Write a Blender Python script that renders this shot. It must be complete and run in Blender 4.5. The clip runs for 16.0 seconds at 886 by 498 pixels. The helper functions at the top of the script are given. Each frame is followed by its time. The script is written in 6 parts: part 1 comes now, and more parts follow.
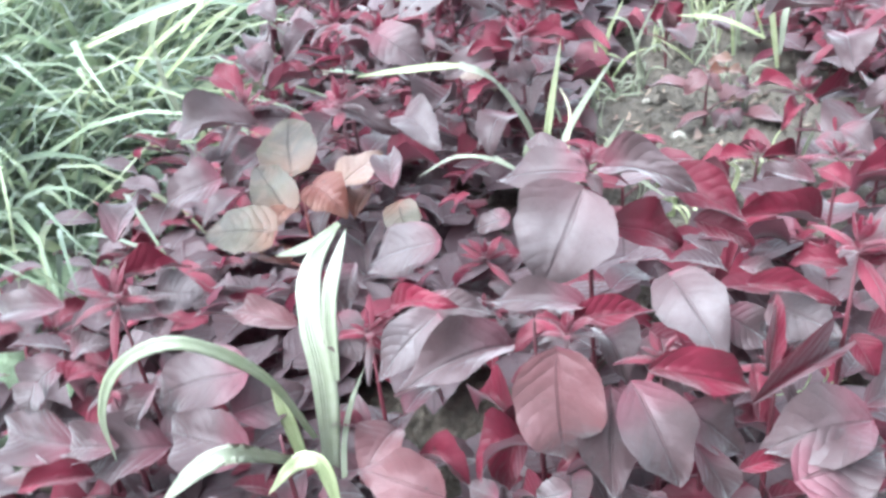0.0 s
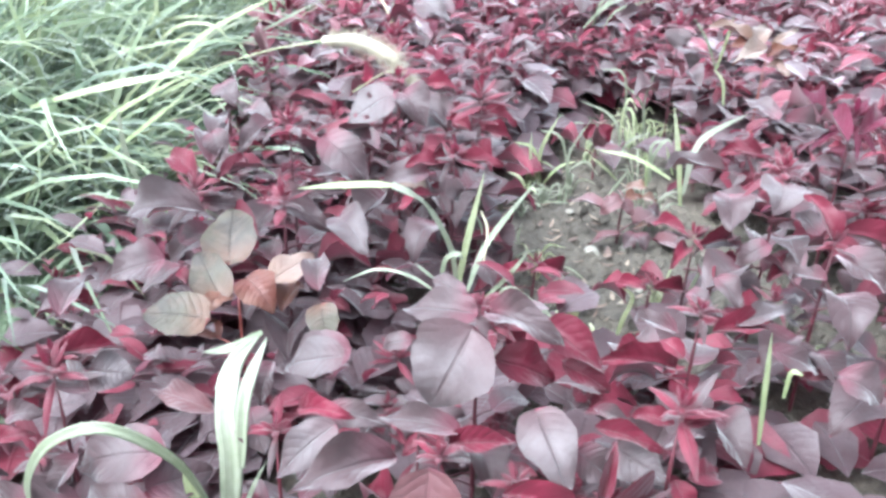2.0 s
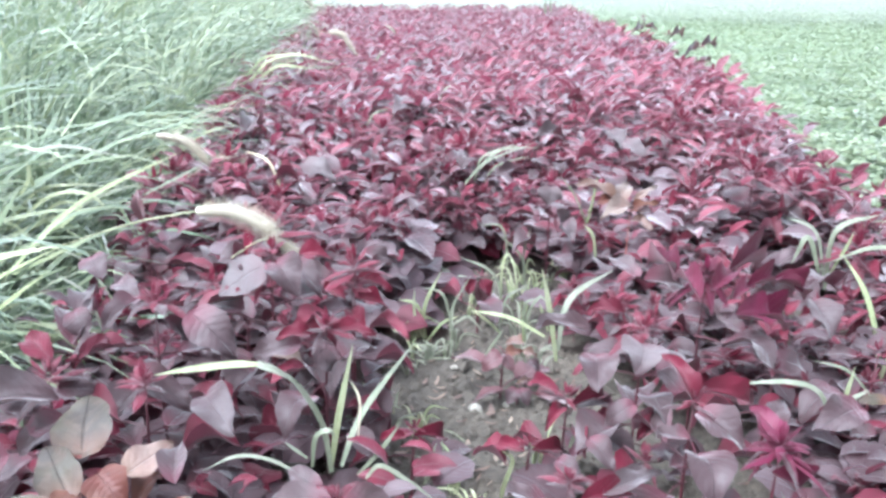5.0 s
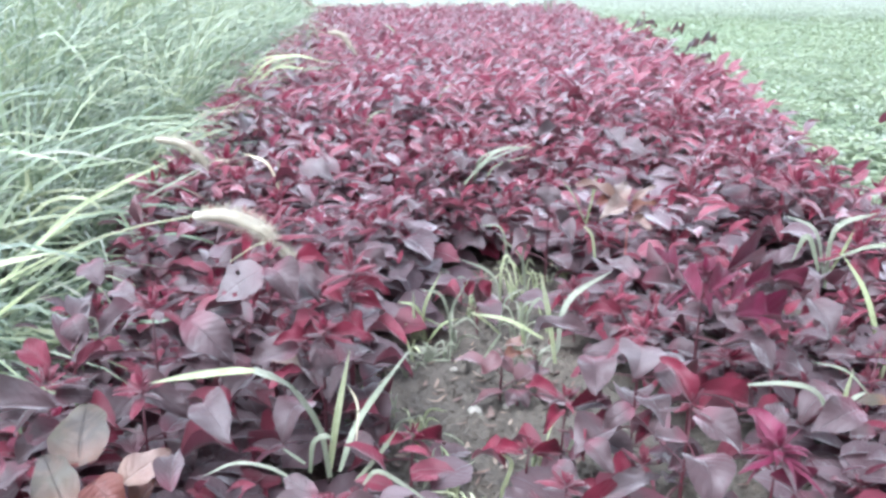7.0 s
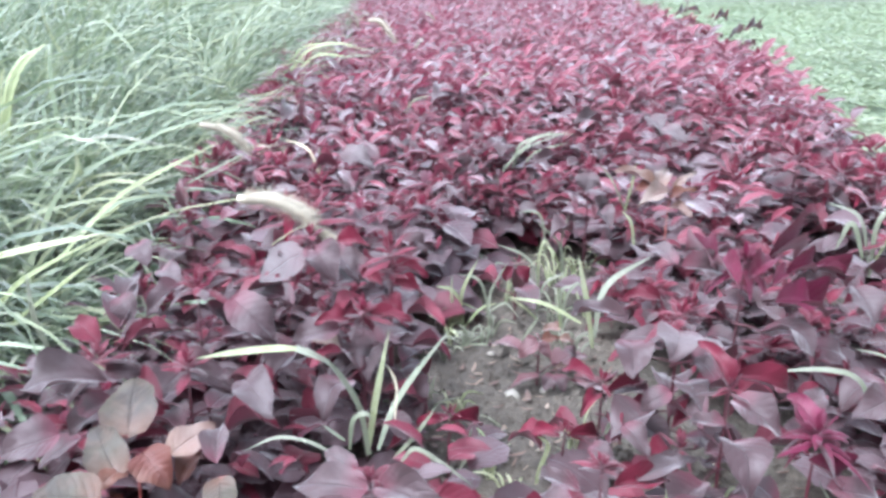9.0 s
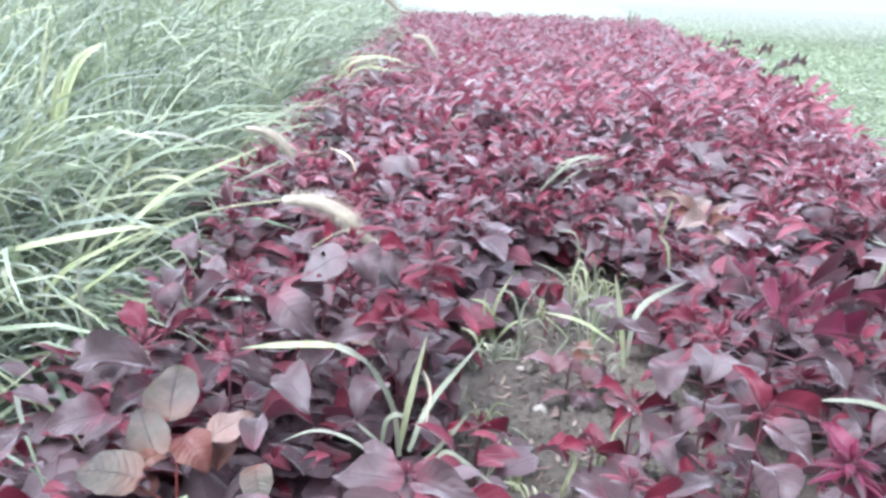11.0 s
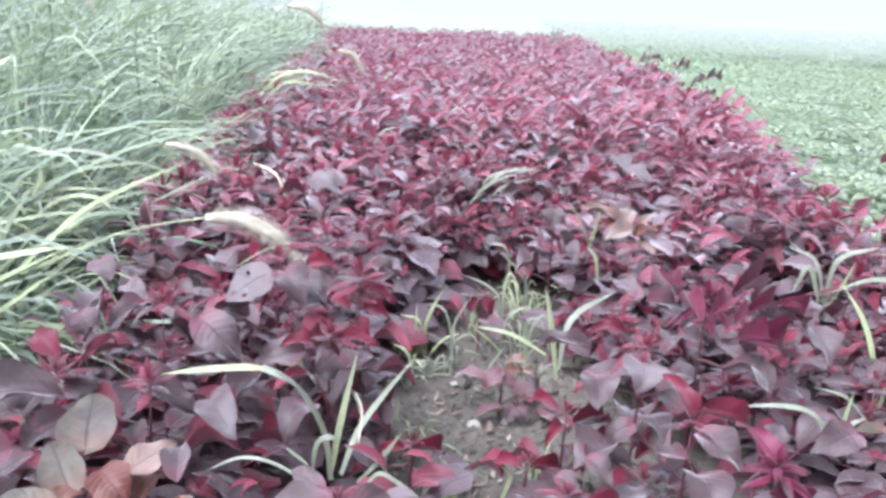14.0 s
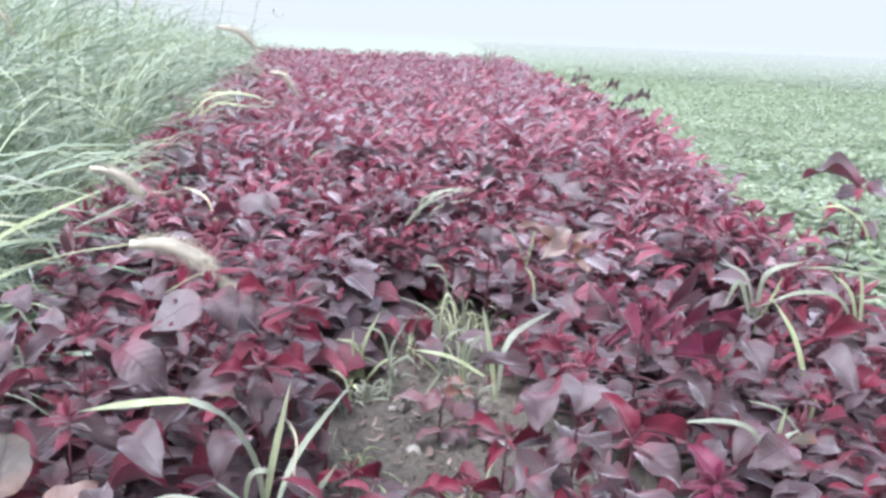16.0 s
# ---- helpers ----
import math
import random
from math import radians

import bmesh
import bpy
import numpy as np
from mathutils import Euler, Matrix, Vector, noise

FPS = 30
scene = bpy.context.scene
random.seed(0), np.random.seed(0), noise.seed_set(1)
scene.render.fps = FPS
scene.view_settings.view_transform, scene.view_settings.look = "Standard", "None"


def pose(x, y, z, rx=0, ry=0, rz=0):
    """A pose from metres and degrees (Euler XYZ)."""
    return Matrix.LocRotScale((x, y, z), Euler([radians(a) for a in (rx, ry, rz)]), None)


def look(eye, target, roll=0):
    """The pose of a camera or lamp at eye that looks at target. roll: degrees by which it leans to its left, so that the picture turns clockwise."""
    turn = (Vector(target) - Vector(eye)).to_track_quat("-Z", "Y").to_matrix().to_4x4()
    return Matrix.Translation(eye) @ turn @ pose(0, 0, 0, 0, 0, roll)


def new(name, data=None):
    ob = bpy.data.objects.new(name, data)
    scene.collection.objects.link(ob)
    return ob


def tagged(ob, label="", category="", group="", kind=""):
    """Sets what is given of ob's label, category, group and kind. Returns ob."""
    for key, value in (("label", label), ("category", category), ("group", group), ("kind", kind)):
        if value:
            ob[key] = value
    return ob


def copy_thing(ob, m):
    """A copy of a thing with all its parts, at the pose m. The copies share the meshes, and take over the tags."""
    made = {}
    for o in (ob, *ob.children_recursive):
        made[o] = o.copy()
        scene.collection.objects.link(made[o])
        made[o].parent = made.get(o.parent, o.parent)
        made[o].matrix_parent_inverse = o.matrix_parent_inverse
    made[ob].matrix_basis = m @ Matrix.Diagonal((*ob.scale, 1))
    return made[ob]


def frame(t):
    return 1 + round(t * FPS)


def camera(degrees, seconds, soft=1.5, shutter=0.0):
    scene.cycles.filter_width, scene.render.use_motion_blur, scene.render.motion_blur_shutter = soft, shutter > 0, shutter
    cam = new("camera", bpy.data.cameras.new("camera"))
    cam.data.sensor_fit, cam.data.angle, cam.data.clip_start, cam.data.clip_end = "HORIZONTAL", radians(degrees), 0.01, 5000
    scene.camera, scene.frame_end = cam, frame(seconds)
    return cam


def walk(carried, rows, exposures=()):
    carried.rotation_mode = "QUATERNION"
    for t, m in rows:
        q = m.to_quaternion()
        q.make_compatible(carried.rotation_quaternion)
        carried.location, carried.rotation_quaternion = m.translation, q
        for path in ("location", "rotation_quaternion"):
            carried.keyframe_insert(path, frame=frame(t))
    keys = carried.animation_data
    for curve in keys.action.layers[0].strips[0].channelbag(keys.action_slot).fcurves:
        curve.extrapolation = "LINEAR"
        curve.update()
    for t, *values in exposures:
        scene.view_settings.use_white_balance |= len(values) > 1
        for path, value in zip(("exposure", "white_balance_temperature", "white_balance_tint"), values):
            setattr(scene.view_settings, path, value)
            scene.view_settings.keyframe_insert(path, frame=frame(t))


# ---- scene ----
cam = camera(57.8, 16.0, soft=3.1, shutter=0.5)

# seconds, eye, target, roll
PATH = [
    (0, (-0.0646, 0.0339, 0.4494), (-0.4608, 1.6934, -0.5941), -9.72),
    (0.3, (-0.0660, 0.0283, 0.4454), (-0.4671, 1.6840, -0.6023), -7.41),
    (0.5, (-0.0617, 0.0288, 0.4507), (-0.4567, 1.6940, -0.5843), -6.70),
    (0.7, (-0.0567, 0.0300, 0.4563), (-0.4250, 1.7104, -0.5638), -5.04),
    (1, (-0.0481, 0.0322, 0.4720), (-0.3743, 1.6997, -0.5830), -3.58),
    (1.2, (-0.0451, 0.0263, 0.4863), (-0.3544, 1.6679, -0.6134), -3.18),
    (1.5, (-0.0383, 0.0067, 0.5105), (-0.3891, 1.6540, -0.5681), -2.35),
    (1.7, (-0.0377, 0.0003, 0.5195), (-0.3382, 1.6918, -0.5044), 0.04),
    (2, (-0.0289, -0.0033, 0.5341), (-0.2873, 1.7331, -0.4239), -0.38),
    (2.2, (-0.0276, -0.0107, 0.5385), (-0.2855, 1.7115, -0.4450), 1.16),
    (2.5, (-0.0197, -0.0069, 0.5453), (-0.2480, 1.7505, -0.3819), 1.11),
    (2.7, (-0.0122, 0.0010, 0.5526), (-0.1937, 1.7683, -0.3660), 0.16),
    (3, (-0.0045, 0.0018, 0.5615), (-0.1550, 1.7898, -0.3218), -0.30),
    (3.2, (-0.0005, 0.0023, 0.5638), (-0.1381, 1.8081, -0.2847), 0.24),
    (3.5, (-0.0003, 0.0022, 0.5637), (-0.1168, 1.8327, -0.2335), 0.64),
    (3.7, (-0.0032, 0.0014, 0.5623), (-0.1199, 1.8540, -0.1824), 0.71),
    (4, (-0.0031, 0.0035, 0.5593), (-0.1097, 1.8595, -0.1782), 0.80),
    (4.2, (0.0012, 0.0073, 0.5645), (-0.0930, 1.8788, -0.1345), 0.52),
    (4.5, (0.0047, 0.0103, 0.5658), (-0.0638, 1.8960, -0.0971), 0.41),
    (4.7, (0.0079, 0.0110, 0.5658), (-0.0412, 1.9021, -0.0830), 0.24),
    (6.8, (0.0143, 0.0153, 0.5720), (-0.0477, 1.9039, -0.0833), -0.53),
    (7, (0.0163, 0.0154, 0.5713), (-0.0391, 1.9047, -0.0825), -0.44),
    (7.5, (0.0130, 0.0144, 0.5713), (-0.0482, 1.9014, -0.0887), -0.52),
    (8, (0.0221, 0.0156, 0.5759), (-0.0435, 1.9074, -0.0697), -1.59),
    (8.5, (0.0233, 0.0135, 0.5765), (-0.0648, 1.9056, -0.0656), -1.85),
    (8.8, (0.0227, 0.0117, 0.5719), (-0.0809, 1.8965, -0.0889), -1.31),
    (9, (0.0157, 0.0050, 0.5679), (-0.1334, 1.8806, -0.1103), -0.91),
    (9.5, (0.0070, -0.0087, 0.5665), (-0.1869, 1.8679, -0.0974), 0.66),
    (9.7, (0.0037, -0.0151, 0.5639), (-0.2117, 1.8670, -0.0774), 1.55),
    (12, (0.0018, -0.0138, 0.5625), (-0.2103, 1.8736, -0.0640), 2.14),
    (12.5, (0.0025, -0.0119, 0.5624), (-0.1784, 1.8843, -0.0473), 2.35),
    (13, (0.0023, -0.0095, 0.5620), (-0.1564, 1.8892, -0.0460), 2.34),
    (13.5, (0.0027, -0.0062, 0.5613), (-0.1054, 1.9005, -0.0325), 2.32),
    (14, (0.0026, -0.0018, 0.5596), (-0.0451, 1.9073, -0.0344), 2.30),
    (14.5, (0.0031, 0.0014, 0.5596), (0.0031, 1.9146, -0.0232), 2.31),
    (15, (0.0043, 0.0054, 0.5593), (0.0637, 1.9276, 0.0101), 2.42),
    (15.5, (0.0068, 0.0084, 0.5593), (0.0894, 1.9316, 0.0165), 2.33),
    (16, (0.0053, 0.0128, 0.5570), (0.1104, 1.9359, 0.0178), 2.46),
]
walk(cam, [(t, look(eye, target, roll)) for t, eye, target, roll in PATH], [(0.0, 2.38, 5500, 3.0), (1.4, 2.42, 5500, 3.0), (2.2, 2.36, 5500, 3.0), (3.5, 2.33, 5500, 3.0), (4.5, 2.17, 5450, 6.0), (8.0, 1.98, 5450, 10.0), (12.0, 1.96, 5500, 14.0), (14.0, 1.93, 5500, 14.0), (16.0, 1.75, 5600, 14.0)])

# ---- light: a bright white morning fog, the sun only a wide glow behind it ----
world = bpy.data.worlds.new("foggy_sky")
scene.world = world
world.use_nodes = True
wn, wl = world.node_tree.nodes, world.node_tree.links
sky = wn.new("ShaderNodeTexSky")
sky.sky_type = "NISHITA"
sky.sun_disc = False
sky.sun_elevation = radians(60)
sky.sun_rotation = radians(-125)
sky.air_density, sky.dust_density, sky.ozone_density = 1.0, 6.0, 1.0
pale = wn.new("ShaderNodeHueSaturation")
pale.inputs["Saturation"].default_value = 0.2
wl.new(sky.outputs["Color"], pale.inputs["Color"])
wl.new(pale.outputs["Color"], wn["Background"].inputs["Color"])
wn["Background"].inputs["Strength"].default_value = 0.2
sun = new("sun", bpy.data.lights.new("sun", "SUN"))
sun.data.energy, sun.data.angle, sun.data.color = 0.6, radians(60), (1.0, 0.97, 0.94)
sun.matrix_world = look((-1.8, -1.2, 4.0), (0, 0, 0))

# ---- materials ----
def material(name):
    m = bpy.data.materials.new(name)
    m.use_nodes = True
    n, l = m.node_tree.nodes, m.node_tree.links
    return m, n, l, n["Principled BSDF"]


def ramp(n, l, source, stops):
    r = n.new("ShaderNodeValToRGB")
    while len(r.color_ramp.elements) < len(stops):
        r.color_ramp.elements.new(0.5)
    for e, (at, colour) in zip(r.color_ramp.elements, stops):
        e.position, e.color = at, (*colour, 1)
    l.new(source, r.inputs["Fac"])
    return r.outputs["Color"]


def math_node(n, l, kind, a, b=None):
    m = n.new("ShaderNodeMath")
    m.operation = kind
    for k, v in enumerate((a, b)):
        if v is None:
            continue
        if isinstance(v, (int, float)):
            m.inputs[k].default_value = v
        else:
            l.new(v, m.inputs[k])
    return m.outputs[0]


def mixed(n, l, fac, a, b, blend="MIX"):
    m = n.new("ShaderNodeMix")
    m.data_type, m.blend_type = "RGBA", blend
    for socket, v in ((m.inputs["Factor"], fac), (m.inputs["A"], a), (m.inputs["B"], b)):
        if isinstance(v, (int, float)):
            socket.default_value = v
        elif isinstance(v, tuple):
            socket.default_value = (*v, 1)
        else:
            l.new(v, socket)
    return m.outputs["Result"]


def noise_node(n, l, vector, scale, detail=4.0):
    t = n.new("ShaderNodeTexNoise")
    t.inputs["Scale"].default_value, t.inputs["Detail"].default_value = scale, detail
    if vector is not None:
        l.new(vector, t.inputs["Vector"])
    return t.outputs["Fac"]


def wet(p, weight=0.3):
    """A film of fine dew over a leaf, whose gloss doubles as haze."""
    p.inputs["Coat Weight"].default_value = weight
    p.inputs["Coat Roughness"].default_value = 0.5
    p.inputs["Coat IOR"].default_value = 1.6


def thin(n, l, p, colour, share=0.35):
    """Thin blades let part of the daylight through."""
    t, m = n.new("ShaderNodeBsdfTranslucent"), n.new("ShaderNodeMixShader")
    l.new(colour, t.inputs["Color"])
    m.inputs[0].default_value = share
    l.new(p.outputs[0], m.inputs[1])
    l.new(t.outputs[0], m.inputs[2])
    l.new(m.outputs[0], n["Material Output"].inputs["Surface"])


def leaf_material(name, dark, light, vein, rough=0.52, sheen=0.55, dew=0.2, joined=False, blotch=None, flush=None, through_light=None):
    """A dewy leaf: sunk veins fan out from the midrib by the blade's own coordinates, the blade swells between them; tone varies from leaf to leaf."""
    m, n, l, p = material(name)
    uv = n.new("ShaderNodeUVMap")
    split = n.new("ShaderNodeSeparateXYZ")
    l.new(uv.outputs["UV"], split.inputs[0])
    geo = n.new("ShaderNodeNewGeometry")
    place = geo.outputs["Position"]
    side = math_node(n, l, "MULTIPLY", math_node(n, l, "ABSOLUTE", math_node(n, l, "SUBTRACT", split.outputs["Y"], 0.5)), 2.0)
    bow = math_node(n, l, "MULTIPLY", math_node(n, l, "POWER", side, 1.4), 0.24)
    along = math_node(n, l, "SUBTRACT", split.outputs["X"], bow)
    along = math_node(n, l, "ADD", along, math_node(n, l, "MULTIPLY", noise_node(n, l, place, 60.0, 1.0), 0.11))
    cell = math_node(n, l, "ABSOLUTE", math_node(n, l, "SINE", math_node(n, l, "MULTIPLY", along, 23.5)))
    rib = ramp(n, l, cell, [(0.0, (1, 1, 1)), (0.24, (0, 0, 0))])
    mid = ramp(n, l, side, [(0.02, (1, 1, 1)), (0.075, (0, 0, 0))])
    plain = ramp(n, l, noise_node(n, l, place, 15.0, 1.0), [(0.42, (0.35, 0.35, 0.35)), (0.6, (1, 1, 1))])
    rib = math_node(n, l, "MULTIPLY", rib, plain)
    veins = math_node(n, l, "MAXIMUM", math_node(n, l, "MULTIPLY", rib, 0.75), mid)
    chance = geo.outputs["Random Per Island"] if joined else n.new("ShaderNodeObjectInfo").outputs["Random"]
    middle = tuple(a * 0.6 + b * 0.4 for a, b in zip(dark, light))
    tone = ramp(n, l, chance, [(0.0, dark), (0.45, middle), (1.0, light)])
    patch = noise_node(n, l, place, 34.0, 3.0)
    tone = mixed(n, l, math_node(n, l, "MULTIPLY", patch, 0.45), tone, light)
    broad = ramp(n, l, noise_node(n, l, place, 24.0, 3.0), [(0.4, (0, 0, 0)), (0.66, (0.85, 0.85, 0.85))])
    tone = mixed(n, l, broad, tone, vein)
    base = ramp(n, l, math_node(n, l, "ADD", split.outputs["X"], math_node(n, l, "MULTIPLY", patch, 0.3)), [(0.14, (0.8, 0.8, 0.8)), (0.48, (0, 0, 0))])
    tone = mixed(n, l, base, tone, flush or vein)
    if blotch:
        big = ramp(n, l, noise_node(n, l, place, 75.0, 4.0), [(0.5, (0, 0, 0)), (0.64, (0.8, 0.8, 0.8))])
        tone = mixed(n, l, big, tone, blotch)
    colour = mixed(n, l, math_node(n, l, "MULTIPLY", veins, 0.45), tone, vein)
    fine = noise_node(n, l, place, 420.0, 3.0)
    colour = mixed(n, l, 0.15, colour, ramp(n, l, fine, [(0.3, (0.25, 0.2, 0.2)), (0.7, (0.9, 0.85, 0.85))]), "SOFT_LIGHT")
    specks = ramp(n, l, noise_node(n, l, place, 120.0, 2.0), [(0.72, (0, 0, 0)), (0.76, (0.75, 0.75, 0.75))])
    colour = mixed(n, l, specks, colour, (0.035, 0.022, 0.02))
    l.new(colour, p.inputs["Base Color"])
    swell = math_node(n, l, "MULTIPLY", math_node(n, l, "MULTIPLY", math_node(n, l, "POWER", cell, 0.7), 0.55), plain)
    rise = math_node(n, l, "ADD", math_node(n, l, "SUBTRACT", swell, mid), math_node(n, l, "ADD", math_node(n, l, "MULTIPLY", fine, 0.15), math_node(n, l, "MULTIPLY", noise_node(n, l, place, 110.0, 3.0), 1.5)))
    bump = n.new("ShaderNodeBump")
    bump.inputs["Strength"].default_value, bump.inputs["Distance"].default_value = 0.85, 0.0011
    l.new(rise, bump.inputs["Height"])
    l.new(bump.outputs["Normal"], p.inputs["Normal"])
    l.new(math_node(n, l, "ADD", math_node(n, l, "MULTIPLY", patch, 0.3), rough - 0.15), p.inputs["Roughness"])
    # pale sheen whitens the leaf at low angles, standing in for haze
    p.inputs["Sheen Weight"].default_value = sheen
    p.inputs["Sheen Roughness"].default_value = 0.42
    p.inputs["Sheen Tint"].default_value = (1.0, 0.97, 0.98, 1)
    wet(p, dew)
    p.inputs["Specular IOR Level"].default_value = 0.35
    glow = mixed(n, l, 0.6, colour, through_light or (0.24, 0.035, 0.075))
    thin(n, l, p, glow, 0.35)
    return m


MAROON = ((0.05, 0.027, 0.03), (0.09, 0.061, 0.064), (0.036, 0.014, 0.017))
CRIMSON = ((0.084, 0.006, 0.017), (0.175, 0.012, 0.034), (0.078, 0.006, 0.016))
MAGENTA = ((0.08, 0.006, 0.025), (0.14, 0.01, 0.042), (0.08, 0.007, 0.022))
CREAM = ((0.165, 0.122, 0.1), (0.22, 0.17, 0.143), (0.17, 0.085, 0.066))
OLIVE = ((0.04, 0.031, 0.016), (0.058, 0.047, 0.025), (0.022, 0.014, 0.01))
ROSE = ((0.105, 0.044, 0.048), (0.145, 0.075, 0.079), (0.09, 0.026, 0.03))
ASH = ((0.078, 0.058, 0.061), (0.118, 0.094, 0.096), (0.044, 0.022, 0.025))
RUST = ((0.1, 0.034, 0.02), (0.13, 0.057, 0.033), (0.1, 0.026, 0.018))
LEAF = {
    "maroon": leaf_material("maroon_leaf", *MAROON, flush=(0.13, 0.028, 0.046)),
    "crimson": leaf_material("crimson_leaf", *CRIMSON, rough=0.5, sheen=0.2, dew=0.08),
    "olive": leaf_material("olive_leaf", *OLIVE, blotch=(0.07, 0.045, 0.03), flush=(0.11, 0.043, 0.022), through_light=(0.13, 0.07, 0.028), sheen=0.22),
    "ash": leaf_material("ash_mauve_leaf", *ASH, sheen=0.45, flush=(0.095, 0.05, 0.055)),
    "rose": leaf_material("rose_leaf", *ROSE),
    "rust": leaf_material("rust_leaf", *RUST, sheen=0.2, through_light=(0.2, 0.06, 0.03)),
    "magenta": leaf_material("magenta_leaf", *MAGENTA, rough=0.5, sheen=0.12, dew=0.06),
    "cream": leaf_material("cream_leaf", *CREAM, flush=(0.2, 0.115, 0.078), through_light=(0.18, 0.09, 0.05)),
}
# undergrowth tone raised above maroon, a hazy lift for the shaded gaps
LOW_TONE = ((0.06, 0.036, 0.041), (0.112, 0.08, 0.086), (0.045, 0.02, 0.025))
LEAF_LOW = [leaf_material("low_wine_leaf", *LOW_TONE, joined=True, sheen=0.4), leaf_material("low_crimson_leaf", *CRIMSON, joined=True, sheen=0.3, dew=0.12)]
# paler tones and full sheen put haze, and ash leaves glints, into the colour
LEAF_HAZED = {
    "maroon": leaf_material("maroon_leaf_hazed", (0.082, 0.048, 0.055), (0.15, 0.108, 0.116), (0.05, 0.02, 0.026), joined=True, sheen=1.0, flush=(0.13, 0.028, 0.046)),
    "crimson": leaf_material("crimson_leaf_hazed", (0.13, 0.02, 0.038), (0.205, 0.036, 0.06), (0.1, 0.012, 0.024), rough=0.45, sheen=1.0, joined=True),
    "ash": leaf_material("ash_leaf_hazed", (0.15, 0.115, 0.128), (0.205, 0.165, 0.175), (0.075, 0.04, 0.05), joined=True, sheen=1.0),
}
MAUVE_TUFT = leaf_material("mauve_tuft", *MAROON, joined=True, sheen=0.35, flush=(0.15, 0.014, 0.028))
TUFT = {
    "crimson": [leaf_material("crimson_tuft", *CRIMSON, rough=0.5, sheen=0.28, dew=0.08, joined=True), MAUVE_TUFT],
    "magenta": [leaf_material("magenta_tuft", *MAGENTA, rough=0.5, sheen=0.12, dew=0.06, joined=True), MAUVE_TUFT],
}


def plain_plant(name, stops, rough=0.5, sheen=0.2, joined=False, grain=90.0, broad=0.0, dew=0.3):
    """Stems, blades and leaflets: tone from piece to piece, fine streaks in it."""
    m, n, l, p = material(name)
    if joined:
        chance = n.new("ShaderNodeNewGeometry").outputs["Random Per Island"]
    else:
        chance = n.new("ShaderNodeObjectInfo").outputs["Random"]
    geo = n.new("ShaderNodeNewGeometry").outputs["Position"]
    streak = noise_node(n, l, geo, grain, 4.0)
    fac = math_node(n, l, "ADD", math_node(n, l, "MULTIPLY", chance, 0.75), math_node(n, l, "MULTIPLY", math_node(n, l, "SUBTRACT", streak, 0.35), 0.5))
    if broad:
        fac = math_node(n, l, "ADD", fac, math_node(n, l, "MULTIPLY", math_node(n, l, "SUBTRACT", noise_node(n, l, geo, 3.2, 3.0), 0.5), broad))
    hue = ramp(n, l, fac, stops)
    l.new(hue, p.inputs["Base Color"])
    if joined:
        thin(n, l, p, hue)
    bump = n.new("ShaderNodeBump")
    bump.inputs["Strength"].default_value, bump.inputs["Distance"].default_value = 0.3, 0.0008
    l.new(noise_node(n, l, geo, grain * 4, 2.0), bump.inputs["Height"])
    l.new(bump.outputs["Normal"], p.inputs["Normal"])
    p.inputs["Roughness"].default_value = rough
    wet(p, dew)
    # this sheen likewise pales grass and crop as haze would
    p.inputs["Sheen Weight"].default_value = sheen
    p.inputs["Sheen Roughness"].default_value = 0.5
    return m


STEM = plain_plant("crimson_stem", [(0.0, (0.042, 0.007, 0.012)), (1.0, (0.085, 0.013, 0.022))], sheen=0.0, dew=0.1)
STEM_RUST = plain_plant("rust_stem", [(0.0, (0.17, 0.034, 0.027)), (1.0, (0.22, 0.055, 0.04))], sheen=0.0)
UNDER = plain_plant("leaf_underside", [(0.0, (0.115, 0.018, 0.035)), (1.0, (0.2, 0.034, 0.062))], rough=0.55, sheen=0.12)
UNDER_RUST = plain_plant("rust_underside", [(0.0, (0.19, 0.04, 0.032)), (1.0, (0.25, 0.07, 0.05))], rough=0.55)
GRASS = plain_plant("long_grass", [(0.0, (0.077, 0.113, 0.068)), (0.3, (0.125, 0.17, 0.098)), (0.58, (0.184, 0.23, 0.125)), (0.82, (0.265, 0.295, 0.155)), (1.0, (0.345, 0.35, 0.235))], rough=0.45, sheen=0.6, joined=True, grain=25.0, broad=0.7, dew=0.12)
CROP = plain_plant("green_crop", [(0.0, (0.09, 0.132, 0.064)), (0.4, (0.135, 0.182, 0.084)), (0.75, (0.188, 0.228, 0.112)), (1.0, (0.31, 0.34, 0.23))], rough=0.55, sheen=0.65, joined=True, grain=30.0, broad=0.9)


